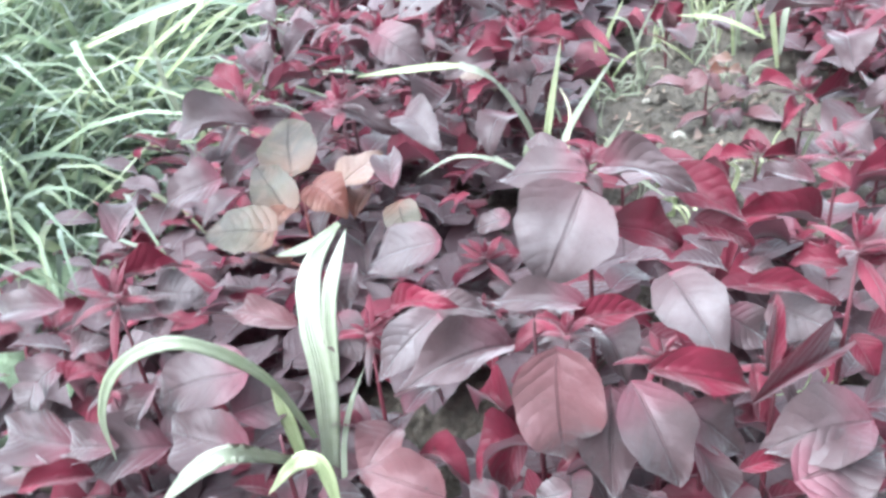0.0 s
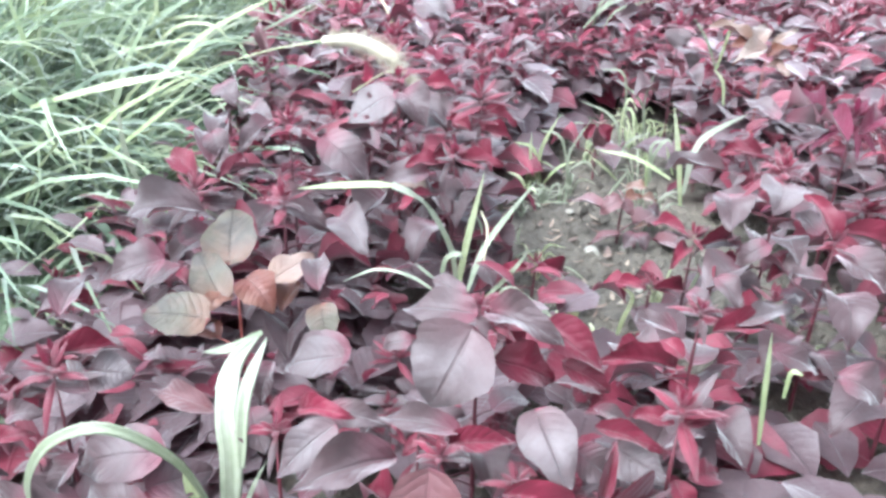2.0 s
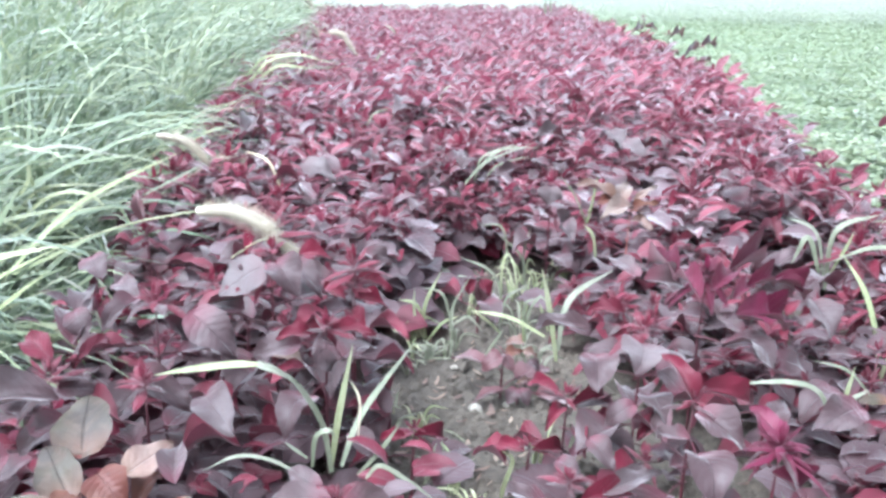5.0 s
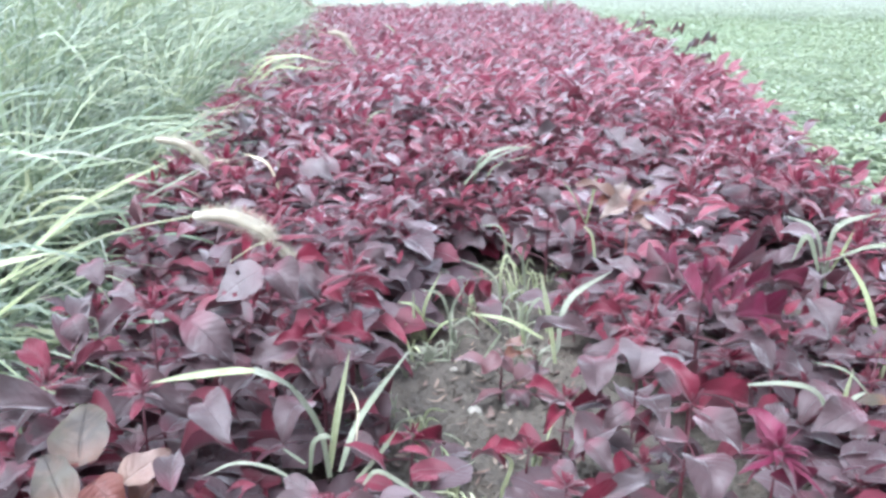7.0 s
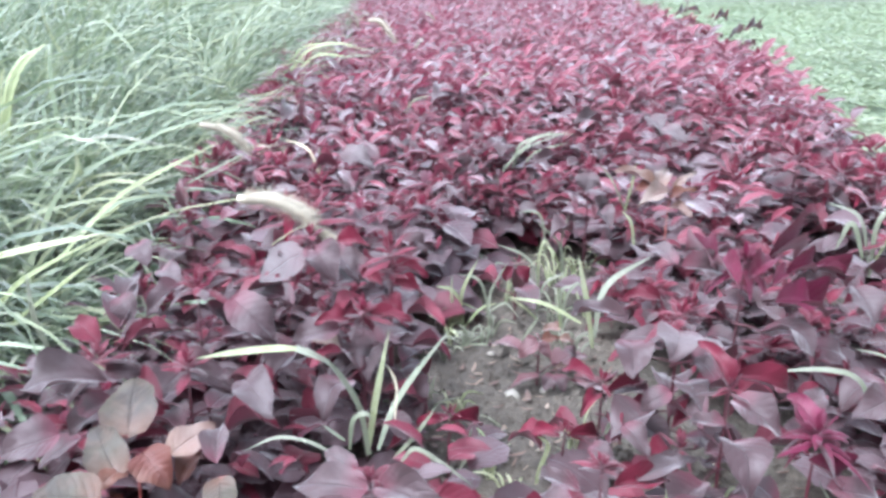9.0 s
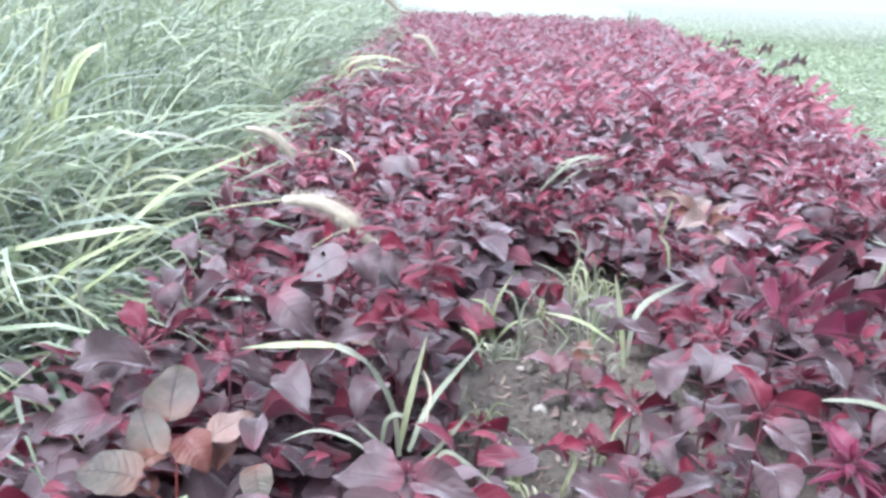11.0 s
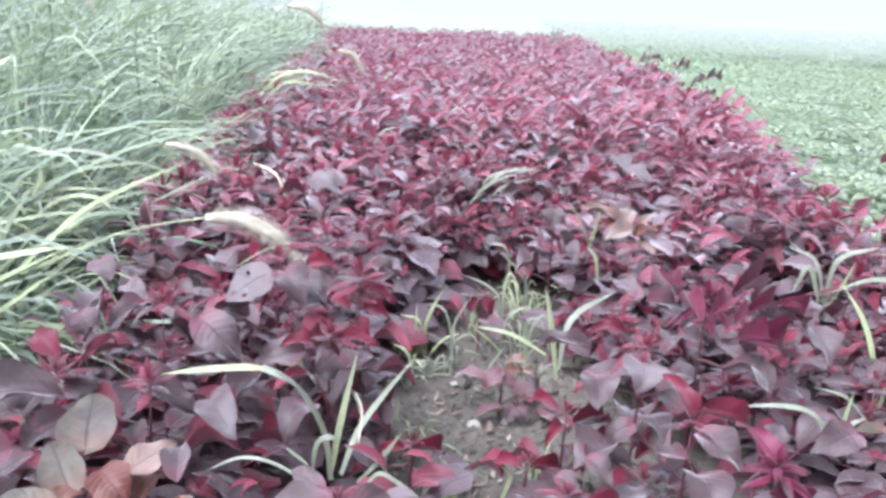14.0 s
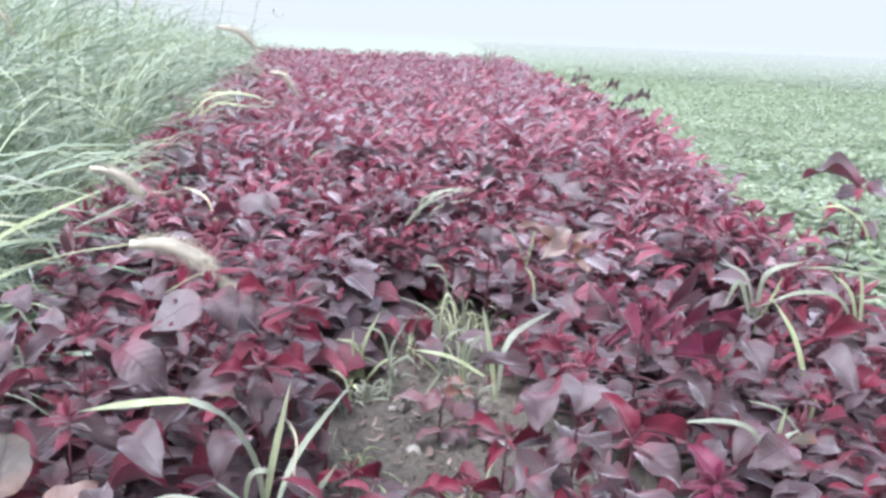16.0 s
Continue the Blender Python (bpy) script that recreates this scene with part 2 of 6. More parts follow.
def blade_material(name, stops, rough=0.42):
    """A grass blade: parallel veins along it, a pale midrib, greener towards its foot."""
    m, n, l, p = material(name)
    uv = n.new("ShaderNodeUVMap")
    split = n.new("ShaderNodeSeparateXYZ")
    l.new(uv.outputs["UV"], split.inputs[0])
    geo = n.new("ShaderNodeNewGeometry").outputs["Position"]
    chance = n.new("ShaderNodeObjectInfo").outputs["Random"]
    lines = math_node(n, l, "SINE", math_node(n, l, "ADD", math_node(n, l, "MULTIPLY", split.outputs["Y"], 60.0), math_node(n, l, "MULTIPLY", noise_node(n, l, geo, 40.0, 2.0), 3.0)))
    worn = noise_node(n, l, geo, 130.0, 4.0)
    fac = math_node(n, l, "ADD", math_node(n, l, "MULTIPLY", chance, 0.45), math_node(n, l, "MULTIPLY", split.outputs["X"], 0.3))
    fac = math_node(n, l, "ADD", fac, math_node(n, l, "MULTIPLY", math_node(n, l, "SUBTRACT", worn, 0.4), 0.8))
    fac = math_node(n, l, "ADD", fac, math_node(n, l, "MULTIPLY", lines, 0.05))
    hue = ramp(n, l, fac, stops)
    rib = math_node(n, l, "LESS_THAN", math_node(n, l, "ABSOLUTE", math_node(n, l, "SUBTRACT", split.outputs["Y"], 0.5)), 0.06)
    hue = mixed(n, l, math_node(n, l, "MULTIPLY", rib, 0.3), hue, stops[0][1])
    l.new(hue, p.inputs["Base Color"])
    bump = n.new("ShaderNodeBump")
    bump.inputs["Strength"].default_value, bump.inputs["Distance"].default_value = 0.5, 0.0008
    l.new(math_node(n, l, "ADD", lines, worn), bump.inputs["Height"])
    l.new(bump.outputs["Normal"], p.inputs["Normal"])
    p.inputs["Roughness"].default_value = rough
    wet(p, 0.3)
    return m


BLADE_PALE = blade_material("pale_blade", [(0.0, (0.15, 0.17, 0.098)), (0.5, (0.22, 0.23, 0.165)), (1.0, (0.3, 0.3, 0.25))])
BLADE_GREEN = blade_material("yellow_green_blade", [(0.0, (0.2, 0.25, 0.1)), (0.5, (0.32, 0.345, 0.19)), (1.0, (0.46, 0.46, 0.32))])
BLADE_DULL = blade_material("dull_stalk", [(0.0, (0.16, 0.19, 0.11)), (0.5, (0.21, 0.23, 0.15)), (1.0, (0.28, 0.28, 0.2))])
LITTER = plain_plant("leaf_litter", [(0.0, (0.09, 0.05, 0.04)), (0.5, (0.17, 0.11, 0.08)), (0.8, (0.26, 0.2, 0.15)), (1.0, (0.5, 0.46, 0.36))], rough=0.7, joined=True)
STRAW = plain_plant("straw", [(0.0, (0.5, 0.42, 0.26)), (1.0, (0.68, 0.6, 0.44))], rough=0.6)
STALK = plain_plant("seed_stalk", [(0.0, (0.24, 0.25, 0.13)), (1.0, (0.34, 0.33, 0.2))], rough=0.6)
BRISTLE = plain_plant("bristle", [(0.0, (0.43, 0.385, 0.295)), (1.0, (0.64, 0.59, 0.48))], rough=0.6, joined=True)


def soil_material(name, stops, damp=0.75):
    m, n, l, p = material(name)
    geo = n.new("ShaderNodeNewGeometry").outputs["Position"]
    fac = math_node(n, l, "ADD", math_node(n, l, "MULTIPLY", noise_node(n, l, geo, 5.0, 6.0), 0.5), math_node(n, l, "MULTIPLY", noise_node(n, l, geo, 110.0, 6.0), 0.5))
    l.new(ramp(n, l, fac, stops), p.inputs["Base Color"])
    bump = n.new("ShaderNodeBump")
    bump.inputs["Strength"].default_value, bump.inputs["Distance"].default_value = 1.0, 0.008
    l.new(noise_node(n, l, geo, 160.0, 8.0), bump.inputs["Height"])
    l.new(bump.outputs["Normal"], p.inputs["Normal"])
    p.inputs["Roughness"].default_value = damp
    return m


SOIL = soil_material("damp_soil", [(0.3, (0.03, 0.024, 0.018)), (0.44, (0.052, 0.042, 0.032)), (0.56, (0.074, 0.061, 0.046)), (0.7, (0.118, 0.099, 0.075))])
TURF = soil_material("crop_ground", [(0.3, (0.12, 0.165, 0.1)), (0.5, (0.17, 0.22, 0.135)), (0.7, (0.22, 0.27, 0.175))])
FAR_STRIP = soil_material("far_strip_ground", [(0.3, (0.17, 0.2, 0.215)), (0.7, (0.23, 0.265, 0.28))])
STONE = soil_material("pebble", [(0.3, (0.2, 0.18, 0.15)), (0.7, (0.3, 0.28, 0.24))])
# the fog is painted: emission for its brightness, alpha rising with height
FOG, fn, fl, fp = material("white_fog_glow")
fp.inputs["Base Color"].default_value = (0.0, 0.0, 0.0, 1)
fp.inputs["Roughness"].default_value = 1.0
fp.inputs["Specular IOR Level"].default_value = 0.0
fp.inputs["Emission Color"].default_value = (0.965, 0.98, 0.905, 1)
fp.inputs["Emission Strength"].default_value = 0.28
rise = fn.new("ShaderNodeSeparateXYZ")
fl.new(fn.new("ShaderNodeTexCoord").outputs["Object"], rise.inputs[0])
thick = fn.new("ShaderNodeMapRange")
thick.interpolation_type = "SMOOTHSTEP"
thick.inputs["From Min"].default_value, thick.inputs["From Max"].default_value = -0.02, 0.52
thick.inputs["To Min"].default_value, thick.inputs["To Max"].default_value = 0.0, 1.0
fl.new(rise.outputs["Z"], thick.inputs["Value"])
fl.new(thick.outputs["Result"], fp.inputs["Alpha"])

# ---- builders ----
rng = random.Random(11)


def mesh_object(name, verts, faces, mats, parent=None, slots=None, uvs=None, smooth=True):
    me = bpy.data.meshes.new(name)
    me.from_pydata(verts, [], faces)
    for m in mats:
        me.materials.append(m)
    if slots is not None:
        me.polygons.foreach_set("material_index", slots)
    if uvs is not None:
        layer = me.uv_layers.new(name="UVMap")
        loops = np.empty(len(me.loops), dtype=np.int32)
        me.loops.foreach_get("vertex_index", loops)
        layer.data.foreach_set("uv", np.asarray(uvs, dtype=np.float32)[loops].ravel())
    if smooth:
        me.polygons.foreach_set("use_smooth", [True] * len(me.polygons))
    me.update()
    ob = new(name, me)
    if parent is not None:
        ob.parent = parent
    return ob


def shared_part(name, me, m, parent):
    ob = new(name, me)
    ob.parent = parent
    ob.matrix_local = m
    return ob


def tube(points, radii, sides=5):
    """Vertices and faces of a tube along points."""
    pts = [Vector(p) for p in points]
    verts, faces = [], []
    for k, p in enumerate(pts):
        d = (pts[min(k + 1, len(pts) - 1)] - pts[max(k - 1, 0)]).normalized()
        a = d.cross(Vector((0.31, 0.17, 0.93)))
        if a.length < 0.05:
            a = d.cross(Vector((1, 0, 0)))
        a.normalize()
        b = d.cross(a)
        for s in range(sides):
            w = 2 * math.pi * s / sides
            verts.append(p + (a * math.cos(w) + b * math.sin(w)) * radii[k])
    for k in range(len(pts) - 1):
        for s in range(sides):
            t = (s + 1) % sides
            faces.append((k * sides + s, k * sides + t, (k + 1) * sides + t, (k + 1) * sides + s))
    verts.append(pts[-1])
    tip = len(verts) - 1
    base = (len(pts) - 1) * sides
    faces += [(base + s, base + (s + 1) % sides, tip) for s in range(sides)]
    return verts, faces


ALONG_ROUGH = (0.0, 0.05, 0.15, 0.28, 0.42, 0.57, 0.72, 0.86, 0.95, 1.0)
ALONG_FINE = (0.0, 0.03, 0.08, 0.15, 0.22, 0.3, 0.39, 0.48, 0.57, 0.66, 0.75, 0.83, 0.9, 0.96, 1.0)
ACROSS = (-1.0, -0.66, -0.33, 0.0, 0.33, 0.66, 1.0)


def leaf_width(s, heart):
    tip = 1 - 0.32 * s ** 3 * (heart < 1)
    return tip * max(math.sin(math.pi * min(1.0, s) ** (0.72 - 0.14 * heart)), 0.0) ** (0.84 - 0.26 * heart) * 0.5


def leaf_mesh(name, kind, seed, fold=0.1, arch=0.1, wave=0.035, heart=0.4, petiole=True, holes=0):
    """A blade one unit long and about one wide, base at the origin, tip at +x, its upper face to +z."""
    r = random.Random(seed)
    rows = ALONG_ROUGH if petiole else ALONG_FINE
    lean, phase = r.uniform(-0.06, 0.06), r.uniform(0, 6)
    top, verts, uvs, faces, slots = {}, [], [], [], []
    for side in (0, 1):
        for i, s in enumerate(rows):
            w0 = leaf_width(s, heart)
            for j, u in enumerate(ACROSS):
                edge = i in (0, len(rows) - 1) or j in (0, len(ACROSS) - 1)
                w = w0 * (1 + 0.11 * noise.noise(Vector((s * 5.3, 2.0 if u > 0 else 7.0, seed * 1.7))))
                z = arch * 4 * s * (1 - s) + 0.05 * noise.noise(Vector((s * 3.6, u * w * 4.5, seed * 2.3))) + fold * abs(u) * w * 2 * (1 - 0.5 * s)
                z += wave * math.sin(9 * s + phase + (2.3 if u > 0 else 0)) * u * u * min(1, 3 * s)
                z += 0.013 * math.cos(2 * math.pi * (s * 6 - abs(u) * 1.1)) * abs(u) * (1 - abs(u)) * 3
                back = -0.12 * heart * abs(u) ** 1.5 * max(0.0, 1 - s * 4)
                top[side, i, j] = len(verts)
                verts.append((s + back, u * w + lean * 4 * s * (1 - s), z - 0.03 * side * (not edge)))
                uvs.append((s, 0.5 + u * 0.5))
    gone = set()
    for h in range(holes):
        gone.add(((5, 1), (8, 4), (10, 2))[h])
    for side in (0, 1):
        for i in range(len(rows) - 1):
            for j in range(len(ACROSS) - 1):
                if (i, j) in gone:
                    continue
                q = [top[side, i, j], top[side, i + 1, j], top[side, i + 1, j + 1], top[side, i, j + 1]]
                q = list(dict.fromkeys(q))
                faces.append([q[0], *q[:0:-1]] if side else q)
                slots.append(side)
    if petiole:
        tv, tf = tube([(-0.55, 0, -0.2), (-0.3, 0, -0.06), (-0.1, 0, 0.0), (0.06, 0, 0.0)], (0.028, 0.024, 0.022, 0.014), 4)
        k = len(verts)
        verts += [tuple(v) for v in tv]
        uvs += [(0.0, 0.5)] * len(tv)
        faces += [tuple(a + k for a in f) for f in tf]
        slots += [2] * len(tf)
    warm = kind in ("olive", "rust", "cream")
    me = bpy.data.meshes.new(name)
    me.from_pydata(verts, [], faces)
    for m in (LEAF[kind], UNDER_RUST if warm else UNDER, STEM_RUST if warm else STEM):
        me.materials.append(m)
    me.polygons.foreach_set("material_index", slots)
    layer = me.uv_layers.new(name="UVMap")
    loops = np.empty(len(me.loops), dtype=np.int32)
    me.loops.foreach_get("vertex_index", loops)
    layer.data.foreach_set("uv", np.asarray(uvs, dtype=np.float32)[loops].ravel())
    me.polygons.foreach_set("use_smooth", [True] * len(me.polygons))
    me.update()
    return me


# blades of several cuts for each tone; those for hand-set leaves carry no stalk
CUT = {
    "maroon": [leaf_mesh("leaf", "maroon", k, f, a, w, h) for k, (f, a, w, h) in enumerate(((0.16, 0.16, 0.05, 0.5), (0.3, 0.22, 0.08, 0.3), (0.08, 0.28, 0.07, 0.6), (0.42, 0.14, 0.08, 0.2), (0.14, 0.34, 0.09, 0.4), (0.6, 0.26, 0.12, 0.1), (0.2, 0.46, 0.13, 0.3)))],
    "crimson": [leaf_mesh("leaf", "crimson", 20 + k, f, a, w, h) for k, (f, a, w, h) in enumerate(((0.4, 0.2, 0.08, 0.1), (0.6, 0.3, 0.1, 0.0), (0.3, 0.12, 0.09, 0.2), (0.75, 0.42, 0.12, 0.0)))],
    "ash": [leaf_mesh("leaf", "ash", 46, 0.1, 0.1, 0.03, 0.6)],
    "rose": [leaf_mesh("leaf", "rose", 45, 0.1, 0.1, 0.03, 0.6)],
    "olive": [leaf_mesh("leaf", "olive", 40, 0.08, 0.1, 0.03, 1.2)],
    "magenta": [leaf_mesh("leaf", "magenta", 54, 0.3, 0.2, 0.05, 0.2)],
    "rust": [leaf_mesh("leaf", "rust", 50, 0.15, 0.15, 0.05, 0.4)],
}
SET = {k: [leaf_mesh("leaf", k, 60 + s, f, a, w, h, petiole=False) for s, (f, a, w, h) in enumerate(((0.1, 0.1, 0.08, 0.6), (0.2, 0.14, 0.11, 0.35), (0.3, 0.16, 0.1, 0.5), (0.08, 0.16, 0.12, 0.7), (0.35, 0.25, 0.13, 0.3)))] for k in LEAF}
SET["olive"] = [leaf_mesh("leaf", "olive", 80 + s, f, a, 0.03, 1.2, petiole=False) for s, (f, a) in enumerate(((0.05, 0.06), (0.12, 0.1)))]
FOLDED = {k: [leaf_mesh("leaf", k, 90 + s, f, a, w, h, petiole=False) for s, (f, a, w, h) in enumerate(((0.35, 0.14, 0.1, 0.3), (0.5, 0.17, 0.12, 0.15), (0.25, 0.2, 0.09, 0.35)))] for k in ("crimson", "magenta")}
SET["holed"] = [leaf_mesh("leaf", "ash", 71, 0.06, 0.06, 0.03, 0.8, petiole=False, holes=3)]


def leaf_pose(base, tip, width, facing=(0, -0.45, 1)):
    """Pose and size of a blade from base to tip whose upper face turns as far as it can to facing."""
    b, t = Vector(base), Vector(tip)
    x = (t - b)
    size = x.length
    x.normalize()
    y = Vector(facing).cross(x).normalized()
    z = x.cross(y)
    m = Matrix((x, y, z)).transposed().to_4x4()
    return Matrix.Translation(b) @ m @ Matrix.Diagonal((size, width, size * 0.9, 1))


def stem_mesh(name, height, lean, parent, mat, thick=0.0019):
    pts = [(lean[0] * k * k, lean[1] * k * k, height * k) for k in (0, 0.25, 0.5, 0.75, 1.0)]
    v, f = tube(pts, [thick, thick * 0.95, thick * 0.85, thick * 0.7, thick * 0.4], 6)
    return mesh_object("stem", v, f, [mat], parent)


def rosette(parent, at, size, count, kind="crimson", seed=0):
    """The tuft of young leaves at a plant's tip."""
    r = random.Random(seed)
    for k in range(count):
        up = radians(62 - 58 * k / max(1, count - 1) + r.uniform(-14, 14))
        az = k * 2.4 + r.uniform(-0.3, 0.3)
        reach = size * (0.35 + 0.65 * k / count) * r.uniform(0.75, 1.2)
        way = Vector((math.cos(az) * math.cos(up), math.sin(az) * math.cos(up), math.sin(up)))
        m = leaf_pose(Vector(at) + way * reach * 0.2, Vector(at) + way * reach * 1.2, reach * r.uniform(0.29, 0.44), (0, 0, 1) if up < 1 else (-way.x, -way.y, 0.4))
        shared_part("leaf", r.choice(SET[kind] if r.random() < 0.5 else CUT[kind]), m, parent)


def tuft_mesh(size, count, seed, tone="crimson"):
    """The star of narrow young leaves at a plant's tip, as one mesh round the origin."""
    r = random.Random(seed)
    lush = tone == "magenta"
    count = int(count * 1.7) if lush else count
    verts, faces, slots, uvs = [], [], [], []
    rows = (0.0, 0.12, 0.3, 0.5, 0.7, 0.88, 1.0)
    for k in range(count):
        age = k / (count - 1)
        up, az = radians(76 - 66 * age + r.uniform(-20, 20)), k * 2.4 + r.uniform(-0.7, 0.7)
        reach = size * (0.4 + 0.75 * age) * r.uniform(0.65, 1.25)
        way = Vector((math.cos(az) * math.cos(up), math.sin(az) * math.cos(up), math.sin(up)))
        across = Vector((-math.sin(az), math.cos(az), 0))
        rise = way.cross(across) * -1
        sag, wide, curl = r.uniform(0.1, 0.7) * (0.4 + age) * (1.6 if lush else 1.0), reach * r.uniform(0.16, 0.32) * (0.8 if lush else 1.0), r.uniform(0.15, 0.6)
        i, root = len(verts), way * size * 0.06 + Vector((0, 0, size * 0.3 * (1 - age)))
        for s in rows:
            w = wide * 0.5 * math.sin(math.pi * min(1.0, s) ** 0.72) ** 0.9 + 0.0004
            mid = root + way * reach * s + Vector((0, 0, -sag * reach * s * s))
            for u in (-1.0, -0.5, 0.0, 0.5, 1.0):
                ripple = 0.1 * math.sin(11 * s + k + (2 if u > 0 else 0)) * u * u
                verts.append(mid + across * w * u - rise * w * (curl * abs(u) + ripple) * -1)
                uvs.append((s, 0.5 + 0.5 * u))
        for a in range(len(rows) - 1):
            for b in range(4):
                q = i + a * 5 + b
                faces.append((q, q + 5, q + 6, q + 1))
        slots += [1 if age > 0.65 and r.random() < (0.12 if lush else 0.35) else 0] * 24
    return mesh_object("tuft", verts, faces, TUFT[tone], slots=slots, uvs=uvs)


def amaranth(height, spread, seed, tones=("maroon", "crimson"), low=8, red=0.12, pale=0.13):
    """One plant at the origin: stem, leaves on stalks round it, a tuft of young leaves at the tip."""
    r = random.Random(seed)
    plant = new("amaranth_plant")
    warm = tones[0] in ("olive", "rust")
    lean = (r.uniform(-0.02, 0.02), r.uniform(-0.02, 0.02))
    stem_mesh("stem", height, lean, plant, STEM_RUST if warm else STEM)
    for k in range(low):
        f = 0.22 + 0.7 * k / low
        az = k * 2.4 + r.uniform(-0.35, 0.35)
        size = spread * (1.0 - 0.4 * k / low) * r.uniform(0.8, 1.2)
        stalk = size * r.uniform(0.45, 0.75)
        dip = radians(r.uniform(-30, 10) + 12 * k / low)
        out = Vector((math.cos(az), math.sin(az), 0))
        root = Vector((lean[0] * f * f, lean[1] * f * f, height * f))
        base = root + out * stalk + Vector((0, 0, stalk * r.uniform(0.15, 0.5)))
        tip = base + (out * math.cos(dip) + Vector((0, 0, math.sin(dip)))) * size
        tone = tones[1] if r.random() < red + 0.22 * (k / low) else "ash" if r.random() < pale else tones[0]
        m = leaf_pose(base, tip, size * r.uniform(0.78, 1.02) * (0.68 if tone == "crimson" else 1.0), (r.uniform(-0.35, 0.35), r.uniform(-0.35, 0.35), 1))
        shared_part("leaf", r.choice(CUT[tone]), m, plant)
    tuft = tuft_mesh(spread * 0.95, 17, seed)
    tuft.parent, tuft.location = plant, (lean[0], lean[1], height * 0.97)
    return plant


CROWNS, HELD = [], []


def headroom(x, y):
    """How high a filling plant may stand, so that it stays below the leaves held out near it."""
    near = [z for a, b, z in HELD if abs(a - x) < 0.075 and -0.04 < b - y < 0.13]
    return min(near, default=1.0)



def set_plant(crown, leaves, label, tones=("maroon", "crimson"), tuft=6, size=0.04, fill=10):
    """A plant whose tip and chief leaves stand at given places: leaves are (tone, base, tip, width)."""
    r = random.Random(int(abs(crown[0] * 1000)) + int(crown[1] * 1000))
    x, y, z = crown
    CROWNS.append((x, y))
    plant = new("amaranth_plant")
    plant.location = (x, y, 0)
    warm = tones[0] in ("olive", "rust")
    mat = STEM_RUST if warm else STEM
    stem_mesh("stem", z, (0.004, 0.004), plant, mat)
    for tone, base, tip, width in leaves:
        b, t = Vector(base) - Vector((x, y, 0)), Vector(tip) - Vector((x, y, 0))
        blade = shared_part("leaf", r.choice(FOLDED[tone] if tone in FOLDED else SET[tone]), leaf_pose(b, t, width, (0, -0.55, 0.85)), plant)
        HELD.extend((tuple(base), tuple(tip)))
        root = Vector((0, 0, max(0.04, min(z * 0.95, b.z - 0.02))))
        half = (root + b) / 2 + Vector((0, 0, 0.008))
        v, f = tube([root, half, b, b + (t - b) * 0.08], (0.0018, 0.0015, 0.0014, 0.0008), 5)
        stalk = mesh_object("petiole", v, f, [mat], blade)
        stalk.matrix_parent_inverse = blade.matrix_local.inverted()
    for k in range(fill):
        az, f = k * 2.4 + r.uniform(0, 1), 0.25 + (0.35 if y < 0.62 else 0.55) * k / fill + r.uniform(-0.05, 0.05)
        out = Vector((math.cos(az), math.sin(az), 0))
        s = r.uniform(0.042, 0.066) * (0.6 if y < 0.5 else 0.9)
        base = Vector((0, 0, z * f)) + out * s * 0.55 + Vector((0, 0, s * 0.2))
        shared_part("leaf", r.choice(CUT[tones[k % 4 == 1]]), leaf_pose(base, base + out * s + Vector((0, 0, -s * r.uniform(0, 0.5))), s * (0.6 if k % 4 == 1 else 0.85), (0, 0, 1)), plant)
    if tuft and tones[1] in TUFT:
        top = tuft_mesh(size * 0.82, 6 + tuft, int(x * 500) + 7, tones[1])
        top.parent, top.location = plant, (0.004, 0.004, z * 0.98)
    elif tuft:
        rosette(plant, (0.004, 0.004, z), size, tuft, tones[1], int(x * 500) + 7)
    return tagged(plant, label, "plant", "amaranth plants in the bed")


def smooth_line(points, steps):
    """Catmull-Rom through the points."""
    p = [Vector(q) for q in points]
    p = [p[0] * 2 - p[1], *p, p[-1] * 2 - p[-2]]
    out = []
    for k in range(1, len(p) - 2):
        for s in range(steps):
            t = s / steps
            a, b, c, d = p[k - 1], p[k], p[k + 1], p[k + 2]
            out.append(0.5 * (2 * b + (c - a) * t + (2 * a - 5 * b + 4 * c - d) * t * t + (3 * b - a - 3 * c + d) * t ** 3))
    return out + [p[-2]]


